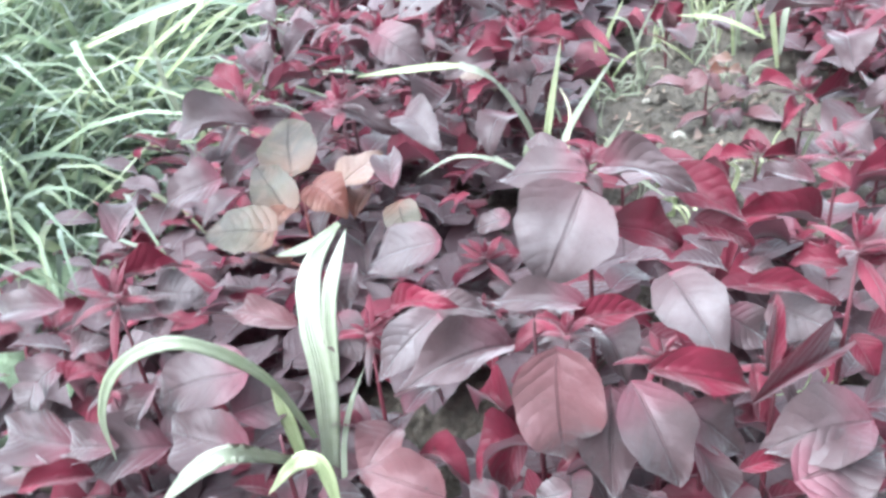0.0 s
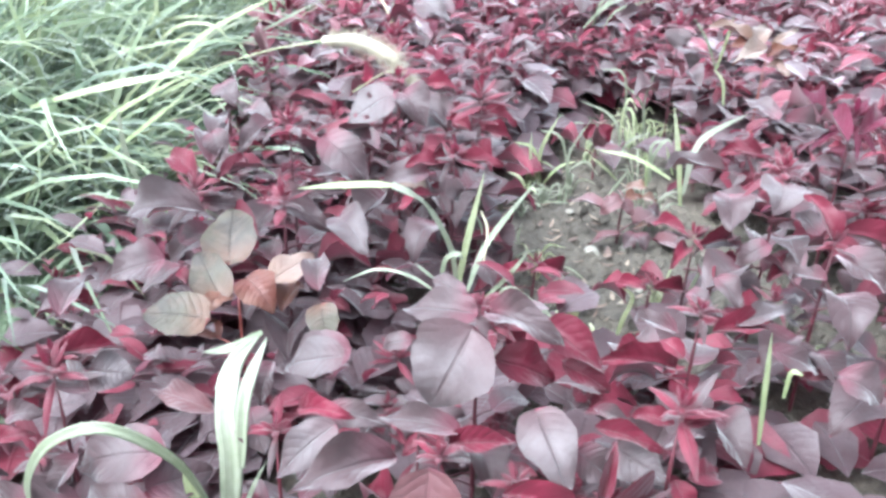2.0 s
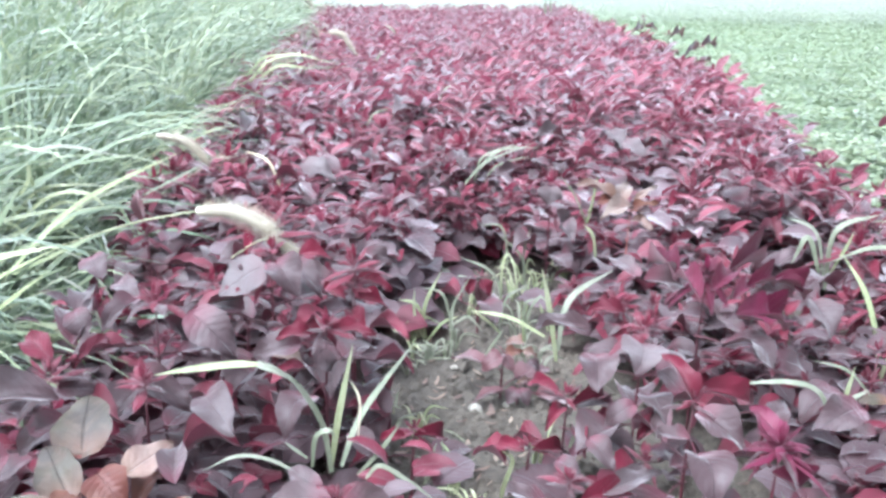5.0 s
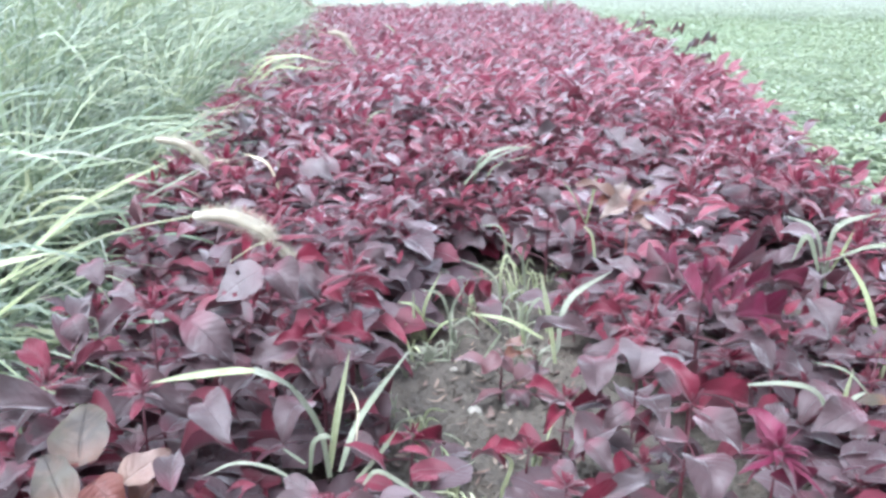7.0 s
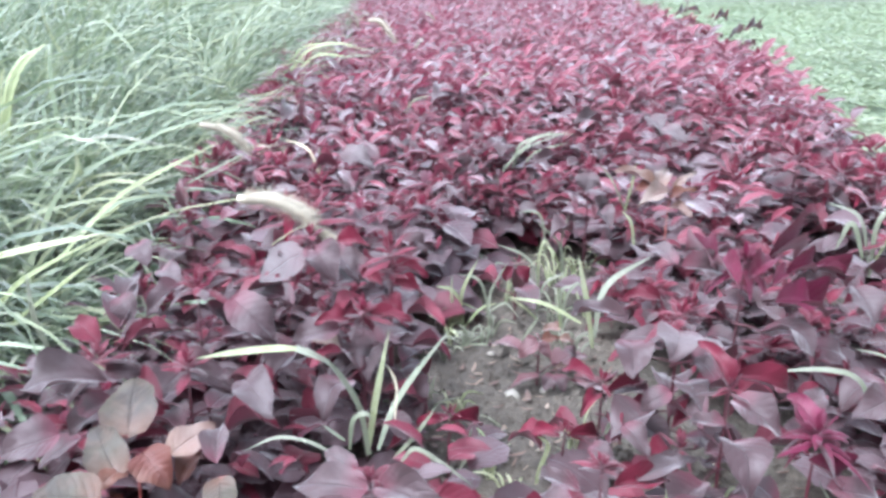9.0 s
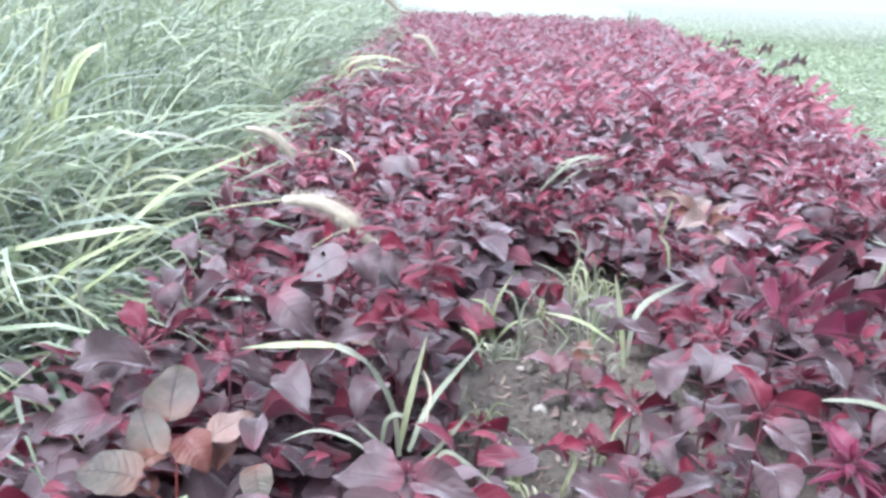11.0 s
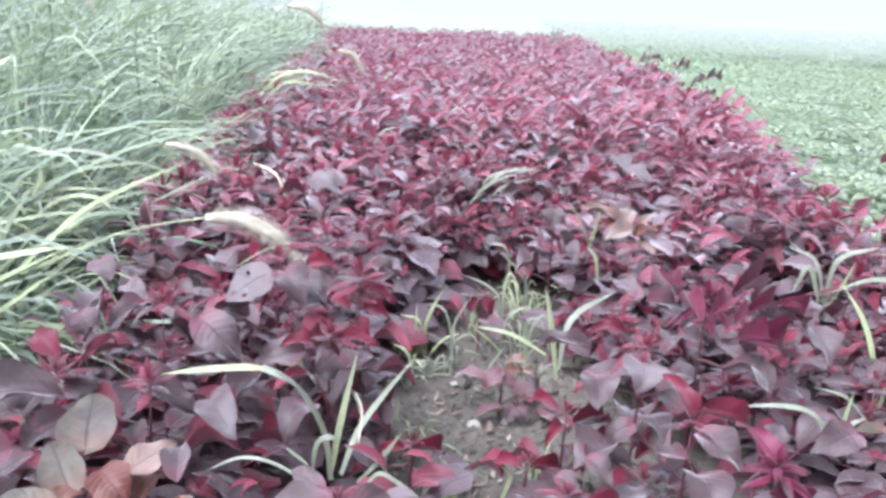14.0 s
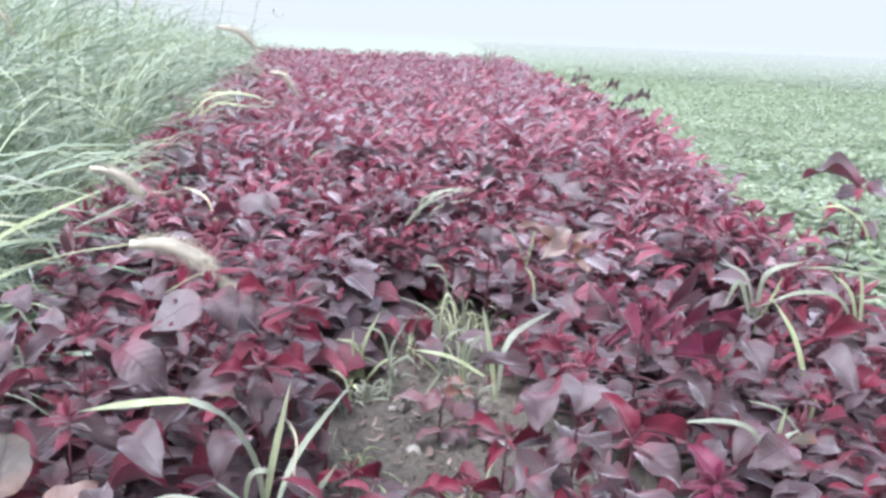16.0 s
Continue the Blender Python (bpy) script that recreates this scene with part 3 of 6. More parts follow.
def blade_part(points, width, mat, parent, facing=(0.1, -1.0, 0.35), name="blade", late=""):
    """A grass blade with a keeled cross-section and real thickness, along points (relative to the parent)."""
    line = smooth_line(points, 5)
    verts, faces, uvs, n = [], [], [], len(line)
    for k, p in enumerate(line):
        d = (line[min(k + 1, n - 1)] - line[max(k - 1, 0)]).normalized()
        side = d.cross(Vector(facing))
        if side.length < 0.1:
            side = d.cross(Vector((0, 0, 1)))
        side.normalize()
        up = side.cross(d)
        s = k / (n - 1)
        if late == "even":
            w = width * 0.5 * (0.6 + 0.4 * s)
        elif late == "late":
            w = width * 0.5 * max(0.03, min(1.0, 0.4 + 0.95 * s * s + 0.2 * s) * (1 - max(0.0, (s - 0.72) / 0.28) ** 1.6))
        else:
            w = width * 0.5 * max(0.05, min(1.0, 0.55 + 1.6 * s) * (1 - max(0.0, (s - 0.55) / 0.45) ** 2.0))
        w *= 1 + 0.07 * math.sin(23 * s + len(line)) * math.sin(9 * s)
        for u in (-1.0, -0.5, 0.0, 0.5, 1.0):
            verts.append(p + side * w * u + up * w * (0.5 * abs(u) - 0.12))
            uvs.append((s, 0.5 + 0.5 * u))
        verts.append(p - up * (w * 0.12 + 0.0007))
        uvs.append((s, 0.5))
    for k in range(n - 1):
        a, b = 6 * k, 6 * k + 6
        faces += [(a + q, a + q + 1, b + q + 1, b + q) for q in range(4)]
        faces += [(a + 4, a + 5, b + 5, b + 4), (a + 5, a, b, b + 5)]
    return mesh_object(name, verts, faces, [mat], parent, uvs=uvs)


def shoot(name, base, blades, label, category="grass shoot", group=""):
    """A grass seedling: blades are (material, width, points)."""
    root = new(name)
    root.location = base
    for mat, width, points, *late in blades:
        rel = [Vector(p) - Vector(base) for p in points]
        blade_part(rel, width * 0.84, mat, root, late=late[0] if late else "", facing=(0, -0.45, 0.9) if late else (0.1, -0.85, 0.5))
    return tagged(root, label, category, group)


def seed_spike(points, thick, stalk, label):
    """A nodding bristly seed head on its stalk."""
    root = new("seed_head")
    root.location = stalk[0]
    o = Vector(stalk[0])
    v, f = tube(smooth_line([Vector(p) - o for p in stalk], 5), [0.0011] * (5 * (len(stalk) - 1) + 1), 5)
    mesh_object("stalk", v, f, [STALK], root)
    line = smooth_line([Vector(p) - o for p in points], 10)
    n = len(line)
    verts, faces = tube(line, [thick * 0.22 * (0.55 + 0.9 * math.sin(math.pi * min(1, 0.12 + 0.8 * k / n))) for k in range(n)], 7)
    spike = mesh_object("spike", verts, faces, [BRISTLE], root)
    r = random.Random(int(thick * 1e5) + n)
    bv, bf = [], []
    for k in range(1300):
        s = r.uniform(0.0, 1.0) * (n - 1.01)
        p = line[int(s)].lerp(line[int(s) + 1], s - int(s))
        d = (line[min(int(s) + 1, n - 1)] - line[int(s)]).normalized()
        a = Vector((r.gauss(0, 1), r.gauss(0, 1), r.gauss(0, 1)))
        a = (a - d * a.dot(d)).normalized()
        way = (a + d * r.uniform(0.3, 0.9)).normalized()
        swell = 0.5 + 0.6 * math.sin(math.pi * min(1, 0.1 + 0.85 * s / n))
        long = thick * 0.9 * swell * r.uniform(0.7, 1.2)
        q = a.cross(d) * thick * 0.026
        i = len(bv)
        bv += [p - q, p + q, p + way * long]
        bf.append((i, i + 1, i + 2))
    mesh_object("bristles", bv, bf, [BRISTLE], spike, smooth=False)
    return tagged(root, label, "seed head", "nodding seed heads of the grass")


def sprout(x, y, count, tall, mat, seed):
    """A little tuft of thin blades rooted in bare soil."""
    r = random.Random(900 + seed)
    root = new("grass_seedling")
    root.location = (x, y, relief(x, y))
    for k in range(count):
        az, lean = r.uniform(0, 6.28), r.uniform(0.25, 1.1)
        h = tall * r.uniform(0.6, 1.25)
        out = Vector((math.cos(az), math.sin(az), 0)) * h * lean
        foot = Vector((r.uniform(-0.008, 0.008), r.uniform(-0.008, 0.008), 0.0))
        blade_part([foot, foot + out * 0.35 + Vector((0, 0, h * 0.75)), foot + out + Vector((0, 0, h * r.uniform(0.5, 0.95)))], r.uniform(0.0022, 0.004), mat, root)
    words = "tuft of thin pale grass seedlings on bare soil" if mat is BLADE_PALE else "tuft of thin green grass seedlings on bare soil"
    return tagged(root, words, "grass seedling", "seedlings on the bare soil")

# ---- ground and distance ----
def bed_left(y):
    return -0.43 - 0.13 * y


def bed_right(y):
    return 0.6 + 0.16 * min(y, 1.4) + 0.1 * min(max(y - 1.4, 0.0), 1.6) + 0.04 * max(y - 3.0, 0.0)


HOLES = ((0.3, 0.83, 0.075, 0.08), (0.3, 0.655, 0.05, 0.04), (-0.178, 0.443, 0.068, 0.05), (0.178, 0.52, 0.07, 0.06), (0.58, 1.31, 0.075, 0.09), (0.43, 1.77, 0.05, 0.07))


def bare(x, y):
    """Where the bed has gaps of bare soil."""
    if ((x - 0.02) / (0.16 + 0.03 * math.sin(9 * y))) ** 2 + ((y - 1.03) / 0.34) ** 2 < 1:
        return True
    if (x - 0.07) ** 2 / 0.014 + (y - 1.38) ** 2 / 0.02 < 1:
        return True
    return any(((x - a) / p) ** 2 + ((y - b) / q) ** 2 < 1 for a, b, p, q in HOLES)


def by_bare(x, y, reach):
    return any(bare(x + a, y + b) for a in (-reach, 0, reach) for b in (-reach, 0, reach))


def relief(x, y):
    v = Vector((x, y, 0.0))
    near = max(0.0, 1 - math.hypot(x, y - 1.5) / 6)
    # hollows sunk into the first four gaps to deepen their shade
    pit = sum(math.exp(-((x - a) / p) ** 2 - ((y - b) / q) ** 2) for a, b, p, q in HOLES[:4])
    return -0.055 * pit + (0.014 * noise.noise(v * 4) + 0.016 * noise.noise(v * 14) + 0.009 * noise.noise(v * 33)) * near


def graded(inner, step, outer):
    """Coordinates: even and fine inside, ever wider out to the far edge."""
    lo, hi = inner
    mid = list(np.arange(lo, hi + step / 2, step))
    out, w = [], step
    at = hi
    while at < outer:
        w *= 1.45
        at += w
        out.append(at)
    low, w, at = [], step, lo
    while at > -outer:
        w *= 1.45
        at -= w
        low.append(at)
    return low[::-1] + mid + out


gx, gy = graded((-0.9, 1.3), 0.014, 2500), graded((0.2, 2.2), 0.014, 2500)
gv = [(x, y, relief(x, y)) for y in gy for x in gx]
gf = [(j * len(gx) + i, j * len(gx) + i + 1, (j + 1) * len(gx) + i + 1, (j + 1) * len(gx) + i) for j in range(len(gy) - 1) for i in range(len(gx) - 1)]
tagged(mesh_object("ground", gv, gf, [SOIL]), "bare damp grey-brown garden soil between the plants", "ground", kind="structure")


def field_sheet(name, x0, x1, y0, y1, step, mat, edge, lift):
    """A low sheet of ground cover whose near side follows edge(y)."""
    xs, ys = np.arange(0, 1.0001, step), np.arange(0, 1.0001, step)
    verts, faces = [], []
    for b in ys:
        y = y0 + (y1 - y0) * b ** 1.6
        left = edge(y) if edge else x0
        for a in xs:
            x = left + (x1 - left) * a ** 1.5
            v = Vector((x, y, 0))
            verts.append((x, y, lift + 0.018 * noise.noise(v * 3.1) + 0.01 * noise.noise(v * 9)))
    n = len(xs)
    for j in range(len(ys) - 1):
        for i in range(n - 1):
            faces.append((j * n + i, j * n + i + 1, (j + 1) * n + i + 1, (j + 1) * n + i))
    return mesh_object(name, verts, faces, [mat])


tagged(field_sheet("ground_field", 0, 34, -14.0, 40.0, 0.02, TURF, lambda y: bed_right(max(y, 0.0)) + 0.06, 0.03), "level ground of the green crop field beside the bed", "field", kind="structure")
tagged(field_sheet("ground_bank", 0, -30, -14.0, 12.0, 0.025, TURF, lambda y: min(-0.45, bed_left(max(y, 0.0)) - 0.02), 0.03), "grassy ground under the long grass beside the bed", "field", kind="structure")
tagged(field_sheet("ground_meadow", -26, 60, 10.2, 60.0, 0.03, TURF, None, 0.02), "pale meadow ground beyond the end of the bed", "field", kind="structure")
# plain bluish-grey strip laid on the ground far out
tagged(field_sheet("ground_fallow", 0, 40, 26.0, 60.0, 0.05, FAR_STRIP, lambda y: 0.3 * y, 0.06), "bluish-grey ground strip at the far side of the field", "field", kind="structure")

# glowing sheet added as fog; it veils the bed's end and far ground
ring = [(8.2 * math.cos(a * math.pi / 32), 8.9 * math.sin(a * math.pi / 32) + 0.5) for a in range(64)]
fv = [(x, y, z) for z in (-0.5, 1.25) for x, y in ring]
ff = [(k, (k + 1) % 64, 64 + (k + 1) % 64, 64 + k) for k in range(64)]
backdrop = tagged(mesh_object("backdrop", fv, ff, [FOG]), "glowing ring that paints white morning fog over the distance", "fog", kind="structure")


# ---- loose soil crumbs and pebbles in the gaps ----
def lump(name, x, y, size, mat, seed, parent=None):
    bm = bmesh.new()
    bmesh.ops.create_icosphere(bm, subdivisions=2, radius=size)
    for v in bm.verts:
        v.co *= 1 + 0.35 * noise.noise(v.co / size * 1.3 + Vector((seed, 0, 0)))
        v.co.z *= 0.6
    me = bpy.data.meshes.new(name)
    bm.to_mesh(me)
    bm.free()
    me.materials.append(mat)
    me.polygons.foreach_set("use_smooth", [True] * len(me.polygons))
    ob = new(name, me)
    ob.location = (x, y, relief(x, y) + size * 0.25)
    return ob


cv, cf = [], []
for k in range(9000):
    x, y = rng.uniform(-0.3, 0.5), rng.uniform(0.4, 1.7)
    if not bare(x, y) and rng.random() < 0.8:
        continue
    s = rng.uniform(0.0015, 0.0075) * (2.4 if rng.random() < 0.14 else 1)
    z = relief(x, y)
    i = len(cv)
    cv += [(x + s * rng.uniform(0.7, 1.2), y, z), (x, y + s * rng.uniform(0.7, 1.2), z), (x - s * rng.uniform(0.7, 1.2), y, z), (x, y - s * rng.uniform(0.7, 1.2), z), (x + s * rng.uniform(-0.3, 0.3), y + s * rng.uniform(-0.3, 0.3), z + s * rng.uniform(0.5, 0.9))]
    cf += [(i, i + 1, i + 4), (i + 1, i + 2, i + 4), (i + 2, i + 3, i + 4), (i + 3, i, i + 4)]
tagged(mesh_object("soil_crumbs", cv, cf, [SOIL], smooth=False), "loose crumbs of grey-brown soil on the bare patch", "soil", kind="stuff")
lv, lf = [], []
for k in range(700):
    x, y = rng.uniform(-0.25, 0.45), rng.uniform(0.45, 1.6)
    if not bare(x, y):
        continue
    s, a, z = rng.uniform(0.004, 0.013), rng.uniform(0, 6.28), relief(x, y) + 0.003
    c, d, w = math.cos(a), math.sin(a), rng.uniform(0.12, 0.4)
    i = len(lv)
    for u, h in ((-1, 0.1), (-0.3, 0.0), (0.5, 0.12), (1, 0.4)):
        t = w * (1 - 0.9 * u * u) + 0.03
        for e in (-1, 1):
            lv.append((x + s * (c * u - d * t * e), y + s * (d * u + c * t * e), z + s * (h + 0.25 * rng.random())))
    lf += [(i + q, i + q + 1, i + q + 3, i + q + 2) for q in (0, 2, 4)]
tagged(mesh_object("leaf_litter", lv, lf, [LITTER], smooth=False), "scraps of dry brown leaf and straw on the bare soil", "litter", kind="stuff")
for k, (x, y, s) in enumerate(((0.031, 0.973, 0.011), (0.075, 1.0, 0.007), (0.0, 1.1, 0.006), (0.09, 0.9, 0.006), (-0.03, 0.94, 0.005))):
    tagged(lump("pebble", x, y, s, STONE, k * 3.7), "small pale grey pebble on the bare soil", "pebble", "pebbles on the soil")


# ---- long grass on the bank beside the bed ----
def grass_blades(rows, steps=6):
    """One mesh of arching blades; rows hold base x, y, z, heading, rise, length, width, droop."""
    rows = np.asarray(rows)
    n = len(rows)
    s = np.linspace(0, 1, steps)
    head, lift, size, wide, droop = rows[:, 3], rows[:, 4], rows[:, 5], rows[:, 6], rows[:, 7]
    ang = lift[:, None] - droop[:, None] * s[None] ** 1.9
    seg = size[:, None] / (steps - 1)
    run = np.concatenate([np.zeros((n, 1)), np.cumsum(np.cos(ang[:, :-1]) * seg, 1)], 1)
    up = np.concatenate([np.zeros((n, 1)), np.cumsum(np.sin(ang[:, :-1]) * seg, 1)], 1)
    bend = np.random.default_rng(5).normal(0, 0.25, n)[:, None] * s[None] ** 2
    hx, hy = np.cos(head[:, None] + bend), np.sin(head[:, None] + bend)
    x, y, z = rows[:, 0, None] + hx * run, rows[:, 1, None] + hy * run, np.maximum(rows[:, 2, None] + up, 0.01)
    w = wide[:, None] * 0.5 * np.minimum(1, 0.5 + 1.5 * s)[None] * (1 - np.clip((s - 0.35) / 0.65, 0, 1) ** 1.7)[None]
    tw = np.random.default_rng(6).normal(0, 0.5, n)[:, None]
    sx, sy, sz = -hy * np.cos(tw), hx * np.cos(tw), np.sin(tw) * np.ones_like(hx)
    left = np.stack([x - sx * w, y - sy * w, z - sz * w], -1)
    right = np.stack([x + sx * w, y + sy * w, z + sz * w], -1)
    verts = np.stack([left, right], 2).reshape(-1, 3)
    k = np.arange(n)[:, None] * 2 * steps + np.arange(steps - 1)[None] * 2
    faces = np.stack([k, k + 1, k + 3, k + 2], -1).reshape(-1, 4)
    return verts, faces


rows = []
for k in range(600):
    y = 0.74 + 9.0 * rng.random() ** 1.3
    deep = rng.random() ** 1.2
    x = bed_left(y) - 0.12 - 0.25 * max(0.0, 1.0 - y) - deep * (0.5 + 0.35 * y)
    tall = (0.24 + 0.14 * min(y, 3.0)) * (0.75 + 0.6 * min(1.0, deep * 2.2)) * rng.uniform(0.7, 1.2)
    lay = rng.uniform(0, 6.28)
    for b in range(rng.randint(32, 52)):
        turn = rng.uniform(0, 6.28) if rng.random() < 0.55 else lay + rng.gauss(0, 0.5)
        out = abs(rng.gauss(0, 0.045))
        size = tall * rng.uniform(0.55, 1.35)
        steep = radians(rng.uniform(60, 89) - 500 * out)
        if deep < 0.4 and rng.random() < (0.3 if y < 1.25 else 0.08):
            turn = rng.gauss(-0.2, 0.6)
        rows.append((x + out * math.cos(turn), y + out * math.sin(turn), 0.0, turn + rng.gauss(0, 0.4), max(steep, 0.6), size, rng.uniform(0.0045, 0.011) * (1.25 if y < 1.5 else 0.9), rng.uniform(0.9, 3.0)))
for k in range(260):
    y = 1.6 + 6.0 * rng.random()
    x = bed_left(y) - 0.12 - rng.random() * (0.4 + 0.35 * y)
    rows.append((x, y, 0.0, rng.uniform(0, 6.28), radians(rng.uniform(70, 88)), rng.uniform(0.55, 0.85), 0.0028, rng.uniform(0.2, 1.2)))
v, f = grass_blades(rows, 8)
tagged(mesh_object("long_grass", v.tolist(), f.tolist(), [GRASS]), "dense long green grass arching over the bed's edge, wet with dew", "grass", kind="stuff")

# ---- low green crop on the other side ----
cv, cf = [], []
for k in range(120000):
    y = 0.9 + 24.0 * rng.random() ** 1.9
    x = bed_right(y) + 0.05 + (0.2 + 0.52 * y) * rng.random() ** 0.9
    s = rng.uniform(0.011, 0.027) * (1 + 0.07 * y)
    a, tip = rng.uniform(0, 6.28), rng.uniform(-0.2, 0.3)
    c, d = math.cos(a), math.sin(a)
    z = 0.045 + 0.055 * rng.random() + 0.05 * noise.noise(Vector((x * 2.5, y * 2.5, 0)))
    i = len(cv)
    cv += [(x, y, z), (x + s * (c * 0.6 - d * 0.42), y + s * (d * 0.6 + c * 0.42), z + s * (0.2 + tip * 0.5)), (x + s * c * 1.3, y + s * d * 1.3, z + s * tip), (x + s * (c * 0.6 + d * 0.42), y + s * (d * 0.6 - c * 0.42), z + s * (0.2 + tip * 0.5))]
    cf += [(i, i + 1, i + 2), (i, i + 2, i + 3)]
tagged(mesh_object("green_crop", cv, cf, [CROP], smooth=False), "low leafy light green crop covering the neighbouring field", "crop", kind="stuff")


# ---- the far part of the amaranth bed ----
def far_bed(y0, y1, per_area, leaves, tall=(0.15, 0.24), big=0.09, red=0.2, tuft=0.8, name="amaranth_crop", mats=None, pale=0.16):
    verts, faces, slots, uvs = [], [], [], []
    s_at = (0.0, 0.22, 0.5, 0.8, 1.0)
    half = (0.0, 0.36, 0.46, 0.24, 0.0)
    area = sum(bed_right(y) - bed_left(y) for y in np.arange(y0, y1, 0.1)) * 0.1
    for k in range(int(area * per_area)):
        y = rng.uniform(y0, y1)
        x = rng.uniform(bed_left(y) + 0.03 - 0.3 * max(0.0, 1 - y), bed_right(y) - 0.03)
        if y < 2.2 and by_bare(x, y, 0.03):
            continue
        h = rng.uniform(*tall) + 0.03 * noise.noise(Vector((x * 3, y * 3, 0)))
        if y < 2.2:
            h = min(h, max(0.05, 0.6 * headroom(x, y)))
        for b in range(leaves):
            f = b / (leaves - 1)
            young = f > 0.6
            az = b * 2.4 + rng.uniform(-0.5, 0.5)
            size = (big - 0.42 * big * f) * rng.uniform(0.7, 1.35) * (1.0 + 0.3 * max(0.0, min(1.0, (6.0 - y) / 3.0)) if y > 2.3 else 1.0)
            dip = radians(rng.uniform(-35, 12) + (42 * (f - 0.6) / 0.4 if young else 0))
            out = Vector((math.cos(az), math.sin(az), 0))
            p = Vector((x, y, h * (0.32 + 0.68 * f))) + out * size * (0.65 if not young else 0.15)
            d = out * math.cos(dip) + Vector((0, 0, math.sin(dip)))
            q = Vector((rng.uniform(-0.4, 0.4), rng.uniform(-0.5, 0.3), 1)).cross(d).normalized()
            up = d.cross(q)
            i = len(verts)
            for s, w in zip(s_at, half):
                c = p + d * size * s + up * size * 0.4 * s * (1 - s)
                w = w * (0.5 if young else 0.95)
                for u in ((0.0,) if w == 0 else (-1.0, 0.0, 1.0)):
                    verts.append(c + q * size * w * u + up * size * 0.1 * abs(u))
                    uvs.append((s, 0.5 + 0.5 * u))
            faces += [(i, i + 2, i + 1), (i, i + 3, i + 2)]
            for r0 in (i + 1, i + 4):
                faces += [(r0, r0 + 1, r0 + 4, r0 + 3), (r0 + 1, r0 + 2, r0 + 5, r0 + 4)]
            faces += [(i + 7, i + 8, i + 10), (i + 8, i + 9, i + 10)]
            # fewer crimson, more pale leaves further off, greying the bed like haze
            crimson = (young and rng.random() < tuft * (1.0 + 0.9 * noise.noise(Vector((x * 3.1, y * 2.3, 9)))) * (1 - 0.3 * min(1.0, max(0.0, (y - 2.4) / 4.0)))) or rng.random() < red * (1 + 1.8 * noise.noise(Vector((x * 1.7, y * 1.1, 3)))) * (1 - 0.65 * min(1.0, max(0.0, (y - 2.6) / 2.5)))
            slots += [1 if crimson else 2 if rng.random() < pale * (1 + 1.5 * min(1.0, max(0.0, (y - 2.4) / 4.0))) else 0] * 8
    return mesh_object(name, verts, faces, mats or list(LEAF_HAZED.values()), slots=slots, uvs=uvs)


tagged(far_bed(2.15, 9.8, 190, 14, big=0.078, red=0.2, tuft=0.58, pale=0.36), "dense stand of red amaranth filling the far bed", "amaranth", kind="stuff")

# ---- plants that stand out in the near bed ----
set_plant((-0.315, 0.595, 0.150), [
    ("olive", (-0.316, 0.603, 0.175), (-0.328, 0.654, 0.200), 0.051),
    ("cream", (-0.261, 0.565, 0.180), (-0.235, 0.601, 0.185), 0.032),
    ("olive", (-0.308, 0.555, 0.165), (-0.341, 0.594, 0.185), 0.036),
    ("rust", (-0.280, 0.554, 0.185), (-0.253, 0.535, 0.165), 0.036),
    ("olive", (-0.307, 0.514, 0.170), (-0.357, 0.512, 0.170), 0.040),
    ("rust", (-0.303, 0.561, 0.165), (-0.317, 0.537, 0.160), 0.022),
    ("olive", (-0.213, 0.541, 0.170), (-0.203, 0.522, 0.150), 0.028),
    ("rust", (-0.256, 0.561, 0.150), (-0.249, 0.601, 0.150), 0.021),
    ("rose", (-0.265, 0.426, 0.150), (-0.318, 0.443, 0.150), 0.021),
], "amaranth plant with olive and orange rounded leaves in the bed", tones=('olive', 'rust'), tuft=0, fill=2)
set_plant((-0.076, 0.454, 0.235), [
    ("ash", (-0.076, 0.441, 0.228), (-0.102, 0.416, 0.180), 0.064),
    ("maroon", (-0.076, 0.451, 0.235), (-0.127, 0.464, 0.225), 0.029),
    ("maroon", (-0.066, 0.453, 0.235), (-0.014, 0.435, 0.225), 0.026),
    ("crimson", (-0.027, 0.472, 0.215), (0.015, 0.443, 0.200), 0.028),
    ("crimson", (-0.061, 0.448, 0.200), (-0.021, 0.466, 0.170), 0.032),
    ("maroon", (-0.086, 0.470, 0.235), (-0.110, 0.487, 0.240), 0.017),
    ("ash", (-0.167, 0.438, 0.200), (-0.209, 0.439, 0.185), 0.031),
    ("crimson", (-0.013, 0.449, 0.200), (0.019, 0.448, 0.180), 0.021),
    ("maroon", (-0.123, 0.464, 0.200), (-0.144, 0.465, 0.190), 0.016),
], "sturdy amaranth plant with broad mauve leaves and crimson undersides", tuft=10, size=0.035)
set_plant((-0.090, 0.356, 0.190), [
    ("rose", (-0.091, 0.349, 0.185), (-0.090, 0.339, 0.120), 0.048),
    ("maroon", (-0.117, 0.370, 0.175), (-0.177, 0.340, 0.165), 0.031),
    ("maroon", (-0.054, 0.349, 0.165), (-0.034, 0.323, 0.120), 0.038),
    ("maroon", (-0.065, 0.362, 0.150), (-0.067, 0.332, 0.100), 0.035),
    ("crimson", (-0.082, 0.382, 0.180), (-0.040, 0.384, 0.185), 0.017),
], "amaranth plant with a reddish heart-shaped leaf hanging open", tuft=9, size=0.028)
